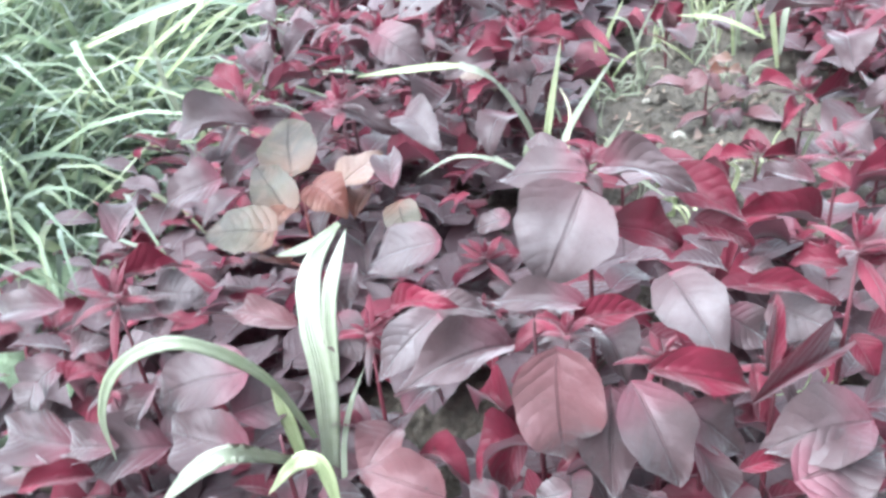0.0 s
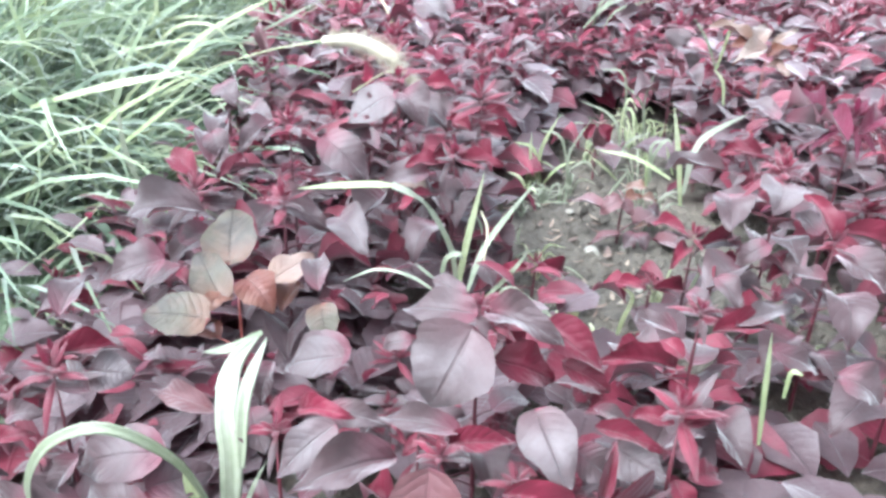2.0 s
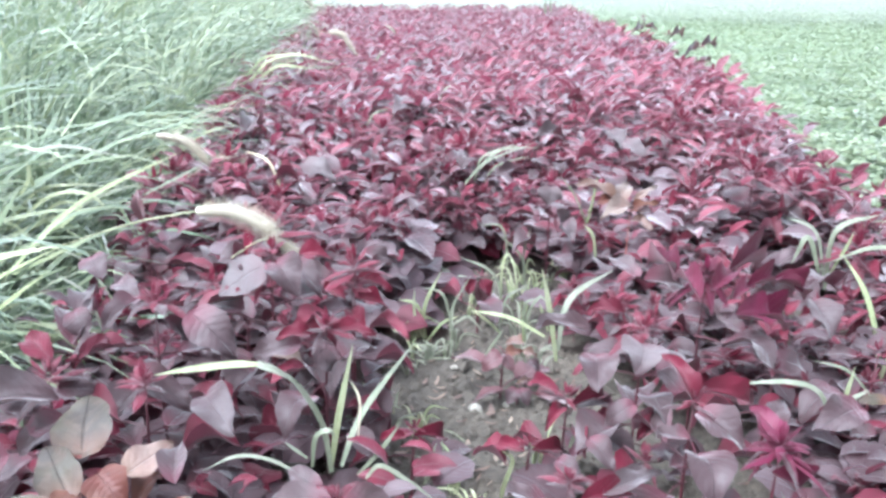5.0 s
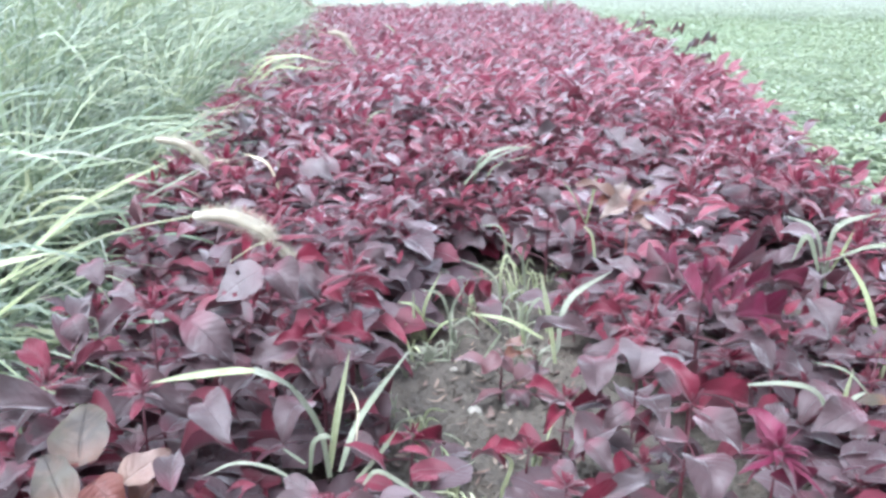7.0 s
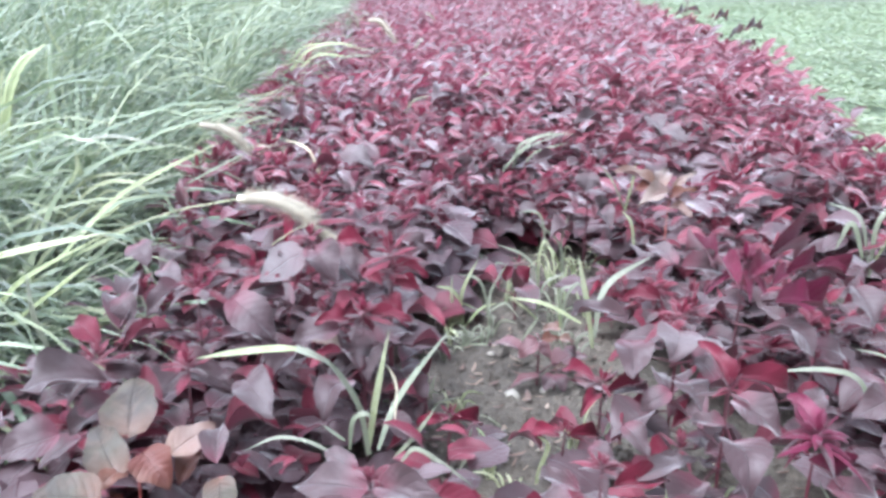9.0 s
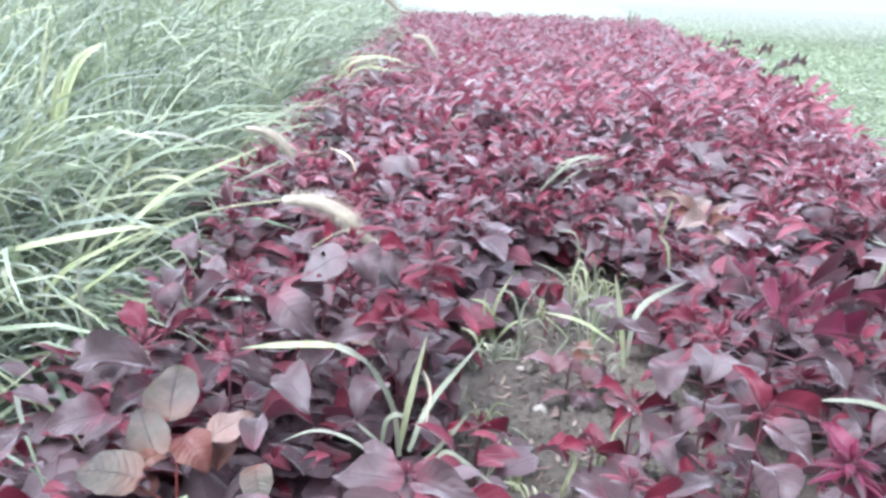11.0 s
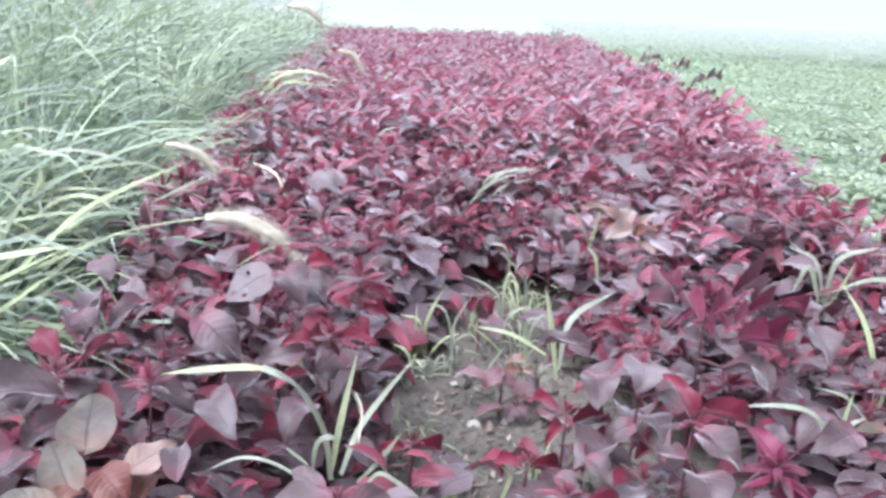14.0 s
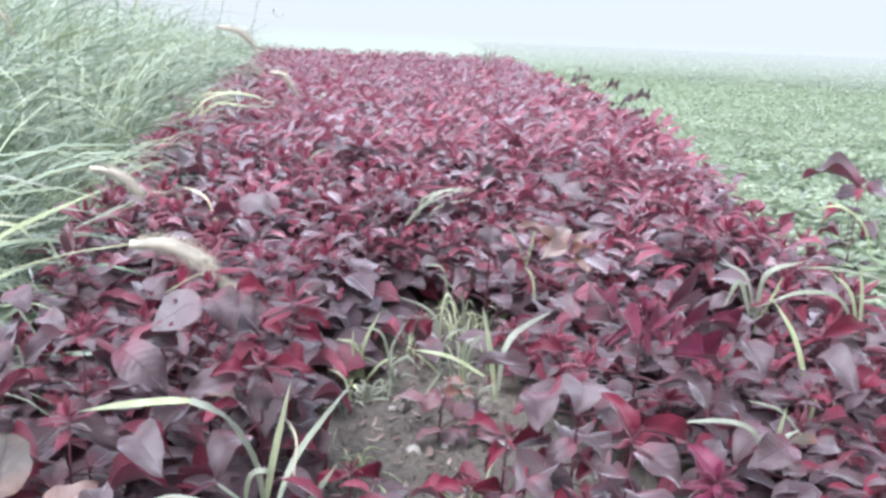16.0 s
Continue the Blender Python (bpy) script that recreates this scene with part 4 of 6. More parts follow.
set_plant((-0.042, 0.360, 0.170), [
    ("ash", (-0.029, 0.412, 0.185), (-0.006, 0.367, 0.160), 0.038),
    ("crimson", (-0.045, 0.354, 0.170), (0.009, 0.360, 0.150), 0.023),
    ("maroon", (-0.037, 0.385, 0.165), (-0.044, 0.375, 0.150), 0.019),
    ("ash", (0.022, 0.399, 0.175), (0.053, 0.382, 0.165), 0.033),
    ("crimson", (0.001, 0.338, 0.160), (0.054, 0.391, 0.150), 0.016),
    ("maroon", (0.056, 0.338, 0.150), (0.005, 0.332, 0.135), 0.039),
    ("maroon", (0.020, 0.310, 0.140), (0.061, 0.328, 0.140), 0.037),
    ("maroon", (-0.001, 0.397, 0.170), (0.021, 0.396, 0.150), 0.026),
], "amaranth plant with smooth grey-mauve leaves", tuft=5, size=0.03)
set_plant((-0.205, 0.385, 0.170), [
    ("ash", (-0.158, 0.377, 0.190), (-0.189, 0.352, 0.165), 0.028),
    ("maroon", (-0.225, 0.407, 0.170), (-0.210, 0.388, 0.150), 0.028),
    ("crimson", (-0.187, 0.403, 0.180), (-0.146, 0.392, 0.185), 0.015),
    ("maroon", (-0.170, 0.416, 0.170), (-0.130, 0.416, 0.160), 0.020),
], "amaranth plant with rounded mauve leaves over dark soil", tuft=5, size=0.035)
set_plant((-0.369, 0.399, 0.190), [
    ("ash", (-0.345, 0.417, 0.185), (-0.317, 0.423, 0.180), 0.032),
    ("maroon", (-0.343, 0.406, 0.175), (-0.377, 0.433, 0.170), 0.024),
    ("crimson", (-0.369, 0.416, 0.195), (-0.330, 0.440, 0.190), 0.017),
    ("maroon", (-0.400, 0.398, 0.190), (-0.455, 0.405, 0.180), 0.025),
    ("maroon", (-0.393, 0.461, 0.200), (-0.391, 0.516, 0.205), 0.026),
    ("maroon", (-0.283, 0.380, 0.150), (-0.346, 0.377, 0.130), 0.043),
    ("maroon", (-0.404, 0.382, 0.160), (-0.427, 0.360, 0.140), 0.032),
    ("maroon", (-0.367, 0.377, 0.140), (-0.349, 0.372, 0.120), 0.027),
], "amaranth plant with round mauve leaves and a crimson tip", tuft=10, size=0.045)
set_plant((-0.252, 0.334, 0.140), [
    ("maroon", (-0.269, 0.335, 0.130), (-0.326, 0.352, 0.130), 0.039),
    ("maroon", (-0.288, 0.367, 0.130), (-0.256, 0.397, 0.120), 0.037),
    ("maroon", (-0.336, 0.358, 0.110), (-0.390, 0.348, 0.100), 0.043),
    ("maroon", (-0.393, 0.348, 0.120), (-0.451, 0.363, 0.120), 0.037),
], "amaranth plant with broad low mauve leaves", tuft=0)
set_plant((-0.291, 0.672, 0.200), [
    ("ash", (-0.357, 0.647, 0.200), (-0.439, 0.639, 0.185), 0.038),
    ("maroon", (-0.356, 0.653, 0.175), (-0.393, 0.632, 0.150), 0.034),
    ("ash", (-0.238, 0.695, 0.178), (-0.196, 0.645, 0.165), 0.039),
    ("maroon", (-0.316, 0.718, 0.185), (-0.246, 0.697, 0.160), 0.033),
    ("maroon", (-0.173, 0.473, 0.180), (-0.222, 0.467, 0.160), 0.038),
    ("maroon", (-0.373, 0.585, 0.180), (-0.415, 0.566, 0.170), 0.045),
    ("maroon", (-0.218, 0.554, 0.180), (-0.226, 0.594, 0.190), 0.024),
], "amaranth plant with long drooping mauve leaves", tuft=10, size=0.045)
set_plant((-0.218, 0.890, 0.255), [
    ("holed", (-0.215, 0.851, 0.255), (-0.261, 0.835, 0.225), 0.052),
    ("maroon", (-0.205, 0.876, 0.250), (-0.172, 0.844, 0.220), 0.044),
    ("crimson", (-0.182, 0.898, 0.250), (-0.141, 0.892, 0.250), 0.024),
    ("maroon", (-0.201, 0.951, 0.220), (-0.157, 0.899, 0.200), 0.035),
], "amaranth plant with an insect-holed pale leaf", tuft=11, size=0.05)
set_plant((-0.310, 0.764, 0.245), [
    ("maroon", (-0.265, 0.761, 0.235), (-0.218, 0.743, 0.195), 0.044),
    ("maroon", (-0.338, 0.794, 0.235), (-0.358, 0.750, 0.220), 0.029),
    ("maroon", (-0.300, 0.774, 0.225), (-0.288, 0.793, 0.190), 0.019),
    ("maroon", (-0.382, 0.856, 0.230), (-0.340, 0.815, 0.230), 0.027),
    ("maroon", (-0.403, 0.788, 0.225), (-0.383, 0.770, 0.200), 0.030),
    ("maroon", (-0.350, 0.740, 0.215), (-0.379, 0.724, 0.205), 0.023),
    ("maroon", (-0.445, 0.927, 0.235), (-0.418, 0.895, 0.220), 0.036),
], "amaranth plant with a crimson star of young leaves", tuft=12, size=0.05)
set_plant((-0.138, 0.785, 0.210), [
    ("ash", (-0.136, 0.770, 0.190), (-0.128, 0.774, 0.165), 0.021),
    ("crimson", (-0.152, 0.791, 0.200), (-0.187, 0.780, 0.200), 0.019),
    ("crimson", (-0.127, 0.790, 0.205), (-0.080, 0.790, 0.200), 0.018),
    ("maroon", (-0.164, 0.789, 0.190), (-0.212, 0.777, 0.180), 0.038),
], "amaranth plant with bright crimson shoots beside bare soil", tuft=10, size=0.045)
set_plant((-0.118, 0.869, 0.245), [
    ("crimson", (-0.116, 0.908, 0.220), (-0.076, 0.916, 0.200), 0.021),
    ("maroon", (-0.105, 0.929, 0.220), (-0.072, 0.953, 0.220), 0.020),
], "tall crimson amaranth plant beside the bare soil", tuft=12, size=0.055)
set_plant((0.196, 0.775, 0.215), [
    ("ash", (0.191, 0.749, 0.213), (0.179, 0.710, 0.200), 0.048),
    ("maroon", (0.150, 0.771, 0.190), (0.147, 0.724, 0.172), 0.041),
    ("ash", (0.145, 0.802, 0.205), (0.092, 0.840, 0.190), 0.020),
    ("crimson", (0.190, 0.838, 0.210), (0.148, 0.846, 0.205), 0.020),
], "amaranth plant with a pale heart-shaped leaf under its tip", tuft=12, size=0.042)
set_plant((0.223, 0.674, 0.190), [
    ("crimson", (0.227, 0.683, 0.190), (0.204, 0.717, 0.220), 0.021),
    ("crimson", (0.238, 0.699, 0.190), (0.299, 0.711, 0.165), 0.027),
    ("maroon", (0.228, 0.662, 0.185), (0.261, 0.627, 0.168), 0.034),
    ("maroon", (0.224, 0.716, 0.180), (0.207, 0.741, 0.190), 0.023),
    ("maroon", (0.218, 0.654, 0.165), (0.195, 0.681, 0.150), 0.018),
    ("maroon", (0.177, 0.705, 0.170), (0.150, 0.699, 0.150), 0.023),
], "amaranth plant with glossy crimson leaves", tuft=5, size=0.03, fill=8)
set_plant((0.276, 0.601, 0.185), [
    ("magenta", (0.281, 0.618, 0.180), (0.270, 0.655, 0.200), 0.025),
    ("magenta", (0.271, 0.597, 0.170), (0.304, 0.614, 0.130), 0.033),
    ("maroon", (0.376, 0.672, 0.190), (0.328, 0.653, 0.175), 0.034),
    ("maroon", (0.290, 0.586, 0.150), (0.342, 0.590, 0.130), 0.025),
    ("ash", (0.425, 0.900, 0.200), (0.433, 0.859, 0.170), 0.037),
    ("maroon", (0.206, 0.547, 0.140), (0.238, 0.539, 0.120), 0.036),
    ("maroon", (0.285, 0.647, 0.185), (0.303, 0.663, 0.200), 0.023),
], "amaranth plant with a magenta crown over dark soil", tuft=15, size=0.05, fill=7, tones=('maroon', 'magenta'))
set_plant((0.287, 0.879, 0.235), [
    ("magenta", (0.266, 0.819, 0.235), (0.256, 0.893, 0.228), 0.022),
    ("magenta", (0.259, 0.884, 0.230), (0.245, 0.983, 0.215), 0.021),
    ("magenta", (0.285, 0.843, 0.235), (0.327, 0.902, 0.230), 0.023),
    ("magenta", (0.315, 0.887, 0.240), (0.377, 0.966, 0.215), 0.024),
    ("magenta", (0.306, 0.831, 0.230), (0.338, 0.875, 0.226), 0.018),
    ("magenta", (0.328, 0.863, 0.230), (0.378, 0.904, 0.218), 0.021),
    ("magenta", (0.370, 0.895, 0.228), (0.420, 0.912, 0.200), 0.023),
    ("magenta", (0.375, 0.896, 0.230), (0.414, 0.896, 0.205), 0.020),
    ("maroon", (0.222, 0.885, 0.230), (0.277, 0.900, 0.210), 0.033),
    ("maroon", (0.223, 0.928, 0.220), (0.194, 0.979, 0.225), 0.025),
    ("magenta", (0.321, 0.857, 0.200), (0.370, 0.868, 0.190), 0.039),
    ("maroon", (0.404, 0.915, 0.200), (0.353, 0.903, 0.210), 0.022),
    ("magenta", (0.328, 0.870, 0.190), (0.401, 0.907, 0.160), 0.035),
], "bushy amaranth plant with large magenta leaves", tuft=16, size=0.055, fill=3, tones=('maroon', 'magenta'))
set_plant((0.097, 0.578, 0.165), [
    ("ash", (0.127, 0.563, 0.170), (0.172, 0.585, 0.175), 0.018),
    ("crimson", (0.108, 0.564, 0.160), (0.156, 0.576, 0.160), 0.021),
    ("maroon", (0.096, 0.616, 0.165), (0.114, 0.599, 0.160), 0.018),
    ("maroon", (0.079, 0.559, 0.160), (0.048, 0.591, 0.150), 0.017),
    ("maroon", (0.161, 0.573, 0.140), (0.201, 0.572, 0.120), 0.021),
    ("crimson", (0.074, 0.521, 0.150), (0.012, 0.510, 0.160), 0.023),
], "amaranth plant with narrow mauve leaves in the gap", tuft=10, size=0.035)
set_plant((0.083, 0.780, 0.070), [
    ("crimson", (0.080, 0.776, 0.070), (0.046, 0.797, 0.060), 0.017),
    ("crimson", (0.089, 0.777, 0.070), (0.129, 0.790, 0.060), 0.017),
], "seedling amaranth with a bright red tip on bare soil", tuft=5, size=0.03, fill=2)
set_plant((0.065, 1.010, 0.070), [
    ("rose", (0.063, 1.004, 0.070), (0.038, 1.000, 0.050), 0.024),
    ("rose", (0.068, 1.010, 0.068), (0.083, 1.002, 0.050), 0.019),
    ("rust", (0.071, 1.015, 0.070), (0.095, 1.030, 0.065), 0.018),
    ("rose", (0.063, 1.013, 0.070), (0.041, 1.009, 0.070), 0.016),
    ("cream", (0.096, 1.041, 0.060), (0.117, 1.043, 0.050), 0.015),
    ("cream", (0.101, 1.054, 0.070), (0.073, 1.059, 0.065), 0.017),
    ("ash", (0.104, 1.025, 0.055), (0.118, 1.021, 0.040), 0.015),
], "small rust-coloured amaranth seedling on bare soil", tones=('rose', 'rose'), tuft=3, size=0.02, fill=2)
set_plant((0.088, 0.994, 0.030), [
    ("maroon", (0.086, 0.990, 0.030), (0.073, 0.976, 0.012), 0.022),
    ("maroon", (0.091, 0.988, 0.030), (0.101, 0.974, 0.012), 0.021),
    ("cream", (0.087, 0.994, 0.035), (0.109, 1.008, 0.030), 0.008),
], "low dark amaranth seedling on bare soil", tones=('rose', 'rose'), tuft=2, size=0.015, fill=2)
set_plant((0.036, 1.231, 0.100), [
    ("crimson", (0.033, 1.217, 0.100), (0.023, 1.228, 0.070), 0.024),
    ("crimson", (0.039, 1.219, 0.100), (0.054, 1.222, 0.070), 0.024),
    ("rose", (0.036, 1.231, 0.090), (0.041, 1.232, 0.050), 0.023),
], "small deep red amaranth seedling behind bare soil", tuft=4, size=0.028, fill=3)
set_plant((-0.045, 0.791, 0.080), [
    ("crimson", (-0.042, 0.786, 0.080), (-0.006, 0.809, 0.060), 0.018),
    ("crimson", (-0.051, 0.785, 0.080), (-0.081, 0.792, 0.070), 0.016),
], "seedling amaranth with curled red leaves on bare soil", tuft=5, size=0.03, fill=2)
set_plant((0.271, 1.237, 0.205), [
    ("cream", (0.248, 1.250, 0.230), (0.190, 1.270, 0.247), 0.020),
    ("cream", (0.255, 1.250, 0.216), (0.281, 1.290, 0.240), 0.029),
    ("cream", (0.274, 1.235, 0.217), (0.221, 1.210, 0.202), 0.032),
    ("rust", (0.276, 1.240, 0.210), (0.320, 1.250, 0.222), 0.018),
    ("cream", (0.278, 1.235, 0.198), (0.305, 1.205, 0.192), 0.023),
    ("ash", (0.284, 1.235, 0.208), (0.313, 1.220, 0.210), 0.016),
    ("cream", (0.284, 1.250, 0.226), (0.322, 1.270, 0.245), 0.013),
    ("rust", (0.252, 1.250, 0.227), (0.214, 1.230, 0.221), 0.016),
], "amaranth plant with rust and cream leaves", tones=('rust', 'rust'), tuft=0, fill=0)
set_plant((0.966, 1.634, 0.262), [
    ("maroon", (0.966, 1.634, 0.262), (0.893, 1.734, 0.258), 0.046),
    ("maroon", (0.982, 1.626, 0.256), (1.062, 1.670, 0.230), 0.055),
    ("maroon", (0.985, 1.669, 0.245), (0.944, 1.700, 0.225), 0.050),
], "tall dark amaranth plant at the bed's outer edge", tuft=5, size=0.05)
set_plant((0.988, 4.623, 0.340), [
    ("maroon", (0.970, 4.460, 0.300), (1.038, 4.478, 0.280), 0.029),
    ("maroon", (0.908, 4.251, 0.300), (0.834, 4.113, 0.290), 0.024),
], "tall dark amaranth plant at the bed's outer edge", tuft=4, size=0.045)
set_plant((0.938, 3.820, 0.310), [
    ("maroon", (0.947, 3.812, 0.290), (1.025, 3.907, 0.280), 0.025),
], "tall dark amaranth plant at the bed's outer edge", tuft=4, size=0.045)
set_plant((0.927, 3.283, 0.300), [
    ("maroon", (0.952, 3.328, 0.290), (1.048, 3.449, 0.280), 0.022),
    ("maroon", (0.923, 3.300, 0.280), (0.854, 3.193, 0.270), 0.021),
], "tall dark amaranth plant at the bed's outer edge", tuft=4, size=0.045)
set_plant((-0.489, 1.199, 0.200), [
    ("rose", (-0.469, 1.151, 0.220), (-0.478, 1.163, 0.260), 0.018),
    ("maroon", (-0.480, 1.191, 0.200), (-0.462, 1.216, 0.180), 0.029),
], "lone reddish amaranth plant at the edge of the long grass", tuft=3, size=0.03)
set_plant((-0.306, 1.648, 0.200), [
    ("ash", (-0.313, 1.606, 0.200), (-0.245, 1.577, 0.170), 0.049),
], "red amaranth plant with one pale pointed leaf", tuft=9, size=0.045)
set_plant((0.311, 1.621, 0.270), [
    ("ash", (0.293, 1.566, 0.275), (0.312, 1.522, 0.250), 0.039),
    ("ash", (0.311, 1.498, 0.270), (0.346, 1.464, 0.250), 0.037),
], "red amaranth plant with a pair of pale leaves", tuft=9, size=0.045)
set_plant((0.161, 1.375, 0.220), [
    ("ash", (0.162, 1.356, 0.220), (0.157, 1.349, 0.190), 0.044),
    ("ash", (0.165, 1.309, 0.190), (0.173, 1.330, 0.150), 0.035),
], "red amaranth plant with folded pale leaves", tuft=8, size=0.045)
set_plant((-0.140, 2.317, 0.220), [
    ("ash", (-0.140, 2.375, 0.210), (-0.184, 2.204, 0.190), 0.056),
], "red amaranth plant with a pale leaf turned up", tuft=9, size=0.05)
set_plant((0.216, 1.802, 0.230), [
    ("ash", (0.223, 1.771, 0.230), (0.149, 1.735, 0.215), 0.028),
    ("maroon", (0.133, 1.597, 0.190), (0.056, 1.564, 0.180), 0.023),
], "red amaranth plant with a level pale leaf", tuft=9, size=0.045)
set_plant((-0.526, 2.081, 0.200), [
    ("maroon", (-0.516, 2.066, 0.200), (-0.528, 1.907, 0.180), 0.044),
], "red amaranth plant with a pale oval leaf by the grass", tuft=9, size=0.05)
set_plant((-0.060, 1.543, 0.220), [
    ("maroon", (-0.060, 1.557, 0.210), (-0.061, 1.556, 0.180), 0.032),
    ("maroon", (-0.017, 1.647, 0.200), (0.018, 1.715, 0.200), 0.024),
], "red amaranth plant with a small round leaf", tuft=9, size=0.045)
set_plant((0.468, 0.823, 0.170), [
    ("ash", (0.502, 0.882, 0.185), (0.527, 0.823, 0.170), 0.046),
    ("maroon", (0.547, 0.925, 0.190), (0.590, 0.912, 0.180), 0.026),
    ("crimson", (0.533, 0.922, 0.200), (0.613, 0.942, 0.200), 0.024),
    ("maroon", (0.455, 0.840, 0.160), (0.420, 0.851, 0.155), 0.017),
    ("ash", (0.449, 0.750, 0.150), (0.476, 0.751, 0.140), 0.020),
    ("olive", (0.458, 0.777, 0.140), (0.433, 0.780, 0.135), 0.014),
    ("crimson", (0.570, 0.868, 0.180), (0.550, 0.862, 0.160), 0.031),
], "dark amaranth plant with mottled grey-mauve leaves", tuft=6, size=0.035, fill=6)
set_plant((0.367, 0.848, 0.130), [
    ("maroon", (0.360, 0.902, 0.150), (0.326, 0.899, 0.140), 0.020),
    ("maroon", (0.354, 0.886, 0.150), (0.376, 0.868, 0.125), 0.033),
    ("maroon", (0.376, 0.871, 0.140), (0.419, 0.874, 0.120), 0.029),
    ("crimson", (0.323, 0.763, 0.130), (0.358, 0.776, 0.130), 0.029),
    ("maroon", (0.407, 0.691, 0.150), (0.391, 0.707, 0.140), 0.019),
], "low amaranth plant with crumpled mauve leaves", tuft=4, size=0.03, fill=2)
set_plant((-0.194, 0.841, 0.180), [
    ("cream", (-0.206, 0.834, 0.175), (-0.166, 0.811, 0.150), 0.030),
    ("crimson", (-0.180, 0.835, 0.190), (-0.143, 0.837, 0.180), 0.023),
    ("maroon", (-0.248, 0.879, 0.190), (-0.291, 0.894, 0.190), 0.031),
    ("ash", (-0.428, 0.844, 0.200), (-0.433, 0.909, 0.200), 0.029),
], "amaranth plant with brown-veined leaves by the grass", tuft=8, size=0.04, fill=5)
set_plant((-0.368, 0.361, 0.150), [
    ("maroon", (-0.336, 0.368, 0.150), (-0.353, 0.356, 0.125), 0.019),
    ("ash", (-0.410, 0.361, 0.160), (-0.414, 0.351, 0.145), 0.026),
    ("maroon", (-0.389, 0.377, 0.170), (-0.364, 0.385, 0.170), 0.018),
    ("crimson", (-0.402, 0.372, 0.150), (-0.368, 0.375, 0.160), 0.016),
], "low amaranth plant with curled mauve leaves beside the shoot", tuft=4, size=0.03, fill=4)
set_plant((-0.972, 3.522, 0.200), [
    ("ash", (-0.949, 3.358, 0.200), (-0.932, 3.502, 0.170), 0.045),
], "red amaranth plant with a pale leaf in the far bed", tuft=9, size=0.05)
set_plant((-0.785, 4.145, 0.200), [
    ("ash", (-0.791, 4.073, 0.200), (-0.750, 4.182, 0.170), 0.050),
], "red amaranth plant with a pale leaf in the far bed", tuft=9, size=0.05)
set_plant((-0.197, 3.560, 0.210), [
    ("ash", (-0.203, 3.459, 0.210), (-0.207, 3.343, 0.180), 0.043),
    ("ash", (-0.168, 3.472, 0.210), (-0.136, 3.408, 0.180), 0.044),
], "red amaranth plant with paired pale leaves in the far bed", tuft=9, size=0.05)
set_plant((-0.352, 3.009, 0.210), [
    ("ash", (-0.361, 2.951, 0.210), (-0.424, 3.047, 0.180), 0.034),
], "red amaranth plant with a pale leaf in the far bed", tuft=9, size=0.05)
set_plant((-0.499, 2.791, 0.210), [
    ("ash", (-0.500, 2.712, 0.210), (-0.441, 2.671, 0.180), 0.046),
    ("maroon", (-0.541, 2.861, 0.210), (-0.648, 3.242, 0.180), 0.035),
], "red amaranth plant with an upturned pale leaf in the mid bed", tuft=9, size=0.05)
set_plant((-0.660, 2.593, 0.210), [
    ("ash", (-0.663, 2.550, 0.210), (-0.710, 2.576, 0.180), 0.038),
    ("ash", (-0.637, 2.585, 0.210), (-0.613, 2.654, 0.180), 0.034),
], "red amaranth plant with narrow pale leaves in the mid bed", tuft=9, size=0.05)
set_plant((0.077, 2.576, 0.220), [
    ("crimson", (0.066, 2.507, 0.220), (0.032, 2.488, 0.190), 0.042),
    ("crimson", (0.089, 2.513, 0.220), (0.130, 2.534, 0.190), 0.043),
    ("maroon", (0.074, 2.459, 0.220), (0.077, 2.407, 0.190), 0.038),
], "crimson amaranth plant with drooping leaves in the mid bed", tuft=9, size=0.05)
set_plant((0.306, 2.443, 0.220), [
    ("crimson", (0.289, 2.391, 0.220), (0.254, 2.424, 0.190), 0.041),
    ("crimson", (0.313, 2.397, 0.220), (0.361, 2.447, 0.190), 0.042),
    ("ash", (0.297, 2.348, 0.220), (0.295, 2.287, 0.190), 0.036),
], "crimson amaranth plant with drooping leaves in the mid bed", tuft=9, size=0.05)
set_plant((-0.393, 0.362, 0.120), [
    ("maroon", (-0.358, 0.343, 0.125), (-0.397, 0.347, 0.115), 0.028),
    ("crimson", (-0.369, 0.329, 0.115), (-0.409, 0.311, 0.120), 0.017),
    ("maroon", (-0.430, 0.362, 0.120), (-0.404, 0.378, 0.115), 0.022),
    ("rose", (-0.394, 0.330, 0.110), (-0.441, 0.352, 0.100), 0.021),
], "low amaranth plant with a round mauve leaf and a red blade", tuft=0, fill=3)
set_plant((-0.190, 0.346, 0.100), [
    ("rose", (-0.160, 0.331, 0.100), (-0.210, 0.345, 0.105), 0.036),
    ("maroon", (-0.226, 0.456, 0.175), (-0.228, 0.430, 0.150), 0.019),
    ("rose", (-0.197, 0.382, 0.100), (-0.212, 0.346, 0.090), 0.031),
    ("crimson", (-0.220, 0.422, 0.140), (-0.198, 0.432, 0.150), 0.013),
], "low amaranth plant with a broad rosy leaf beside the pale shoot", tuft=0, fill=0)
set_plant((-0.110, 0.395, 0.175), [
    ("maroon", (-0.077, 0.384, 0.190), (-0.132, 0.395, 0.185), 0.019),
    ("crimson", (-0.112, 0.377, 0.130), (-0.126, 0.352, 0.080), 0.024),
    ("ash", (-0.088, 0.319, 0.120), (-0.106, 0.321, 0.110), 0.018),
    ("maroon", (-0.129, 0.331, 0.100), (-0.146, 0.339, 0.100), 0.016),
], "amaranth plant with a level mauve leaf and red striped leaf", tuft=5, size=0.025, fill=3)
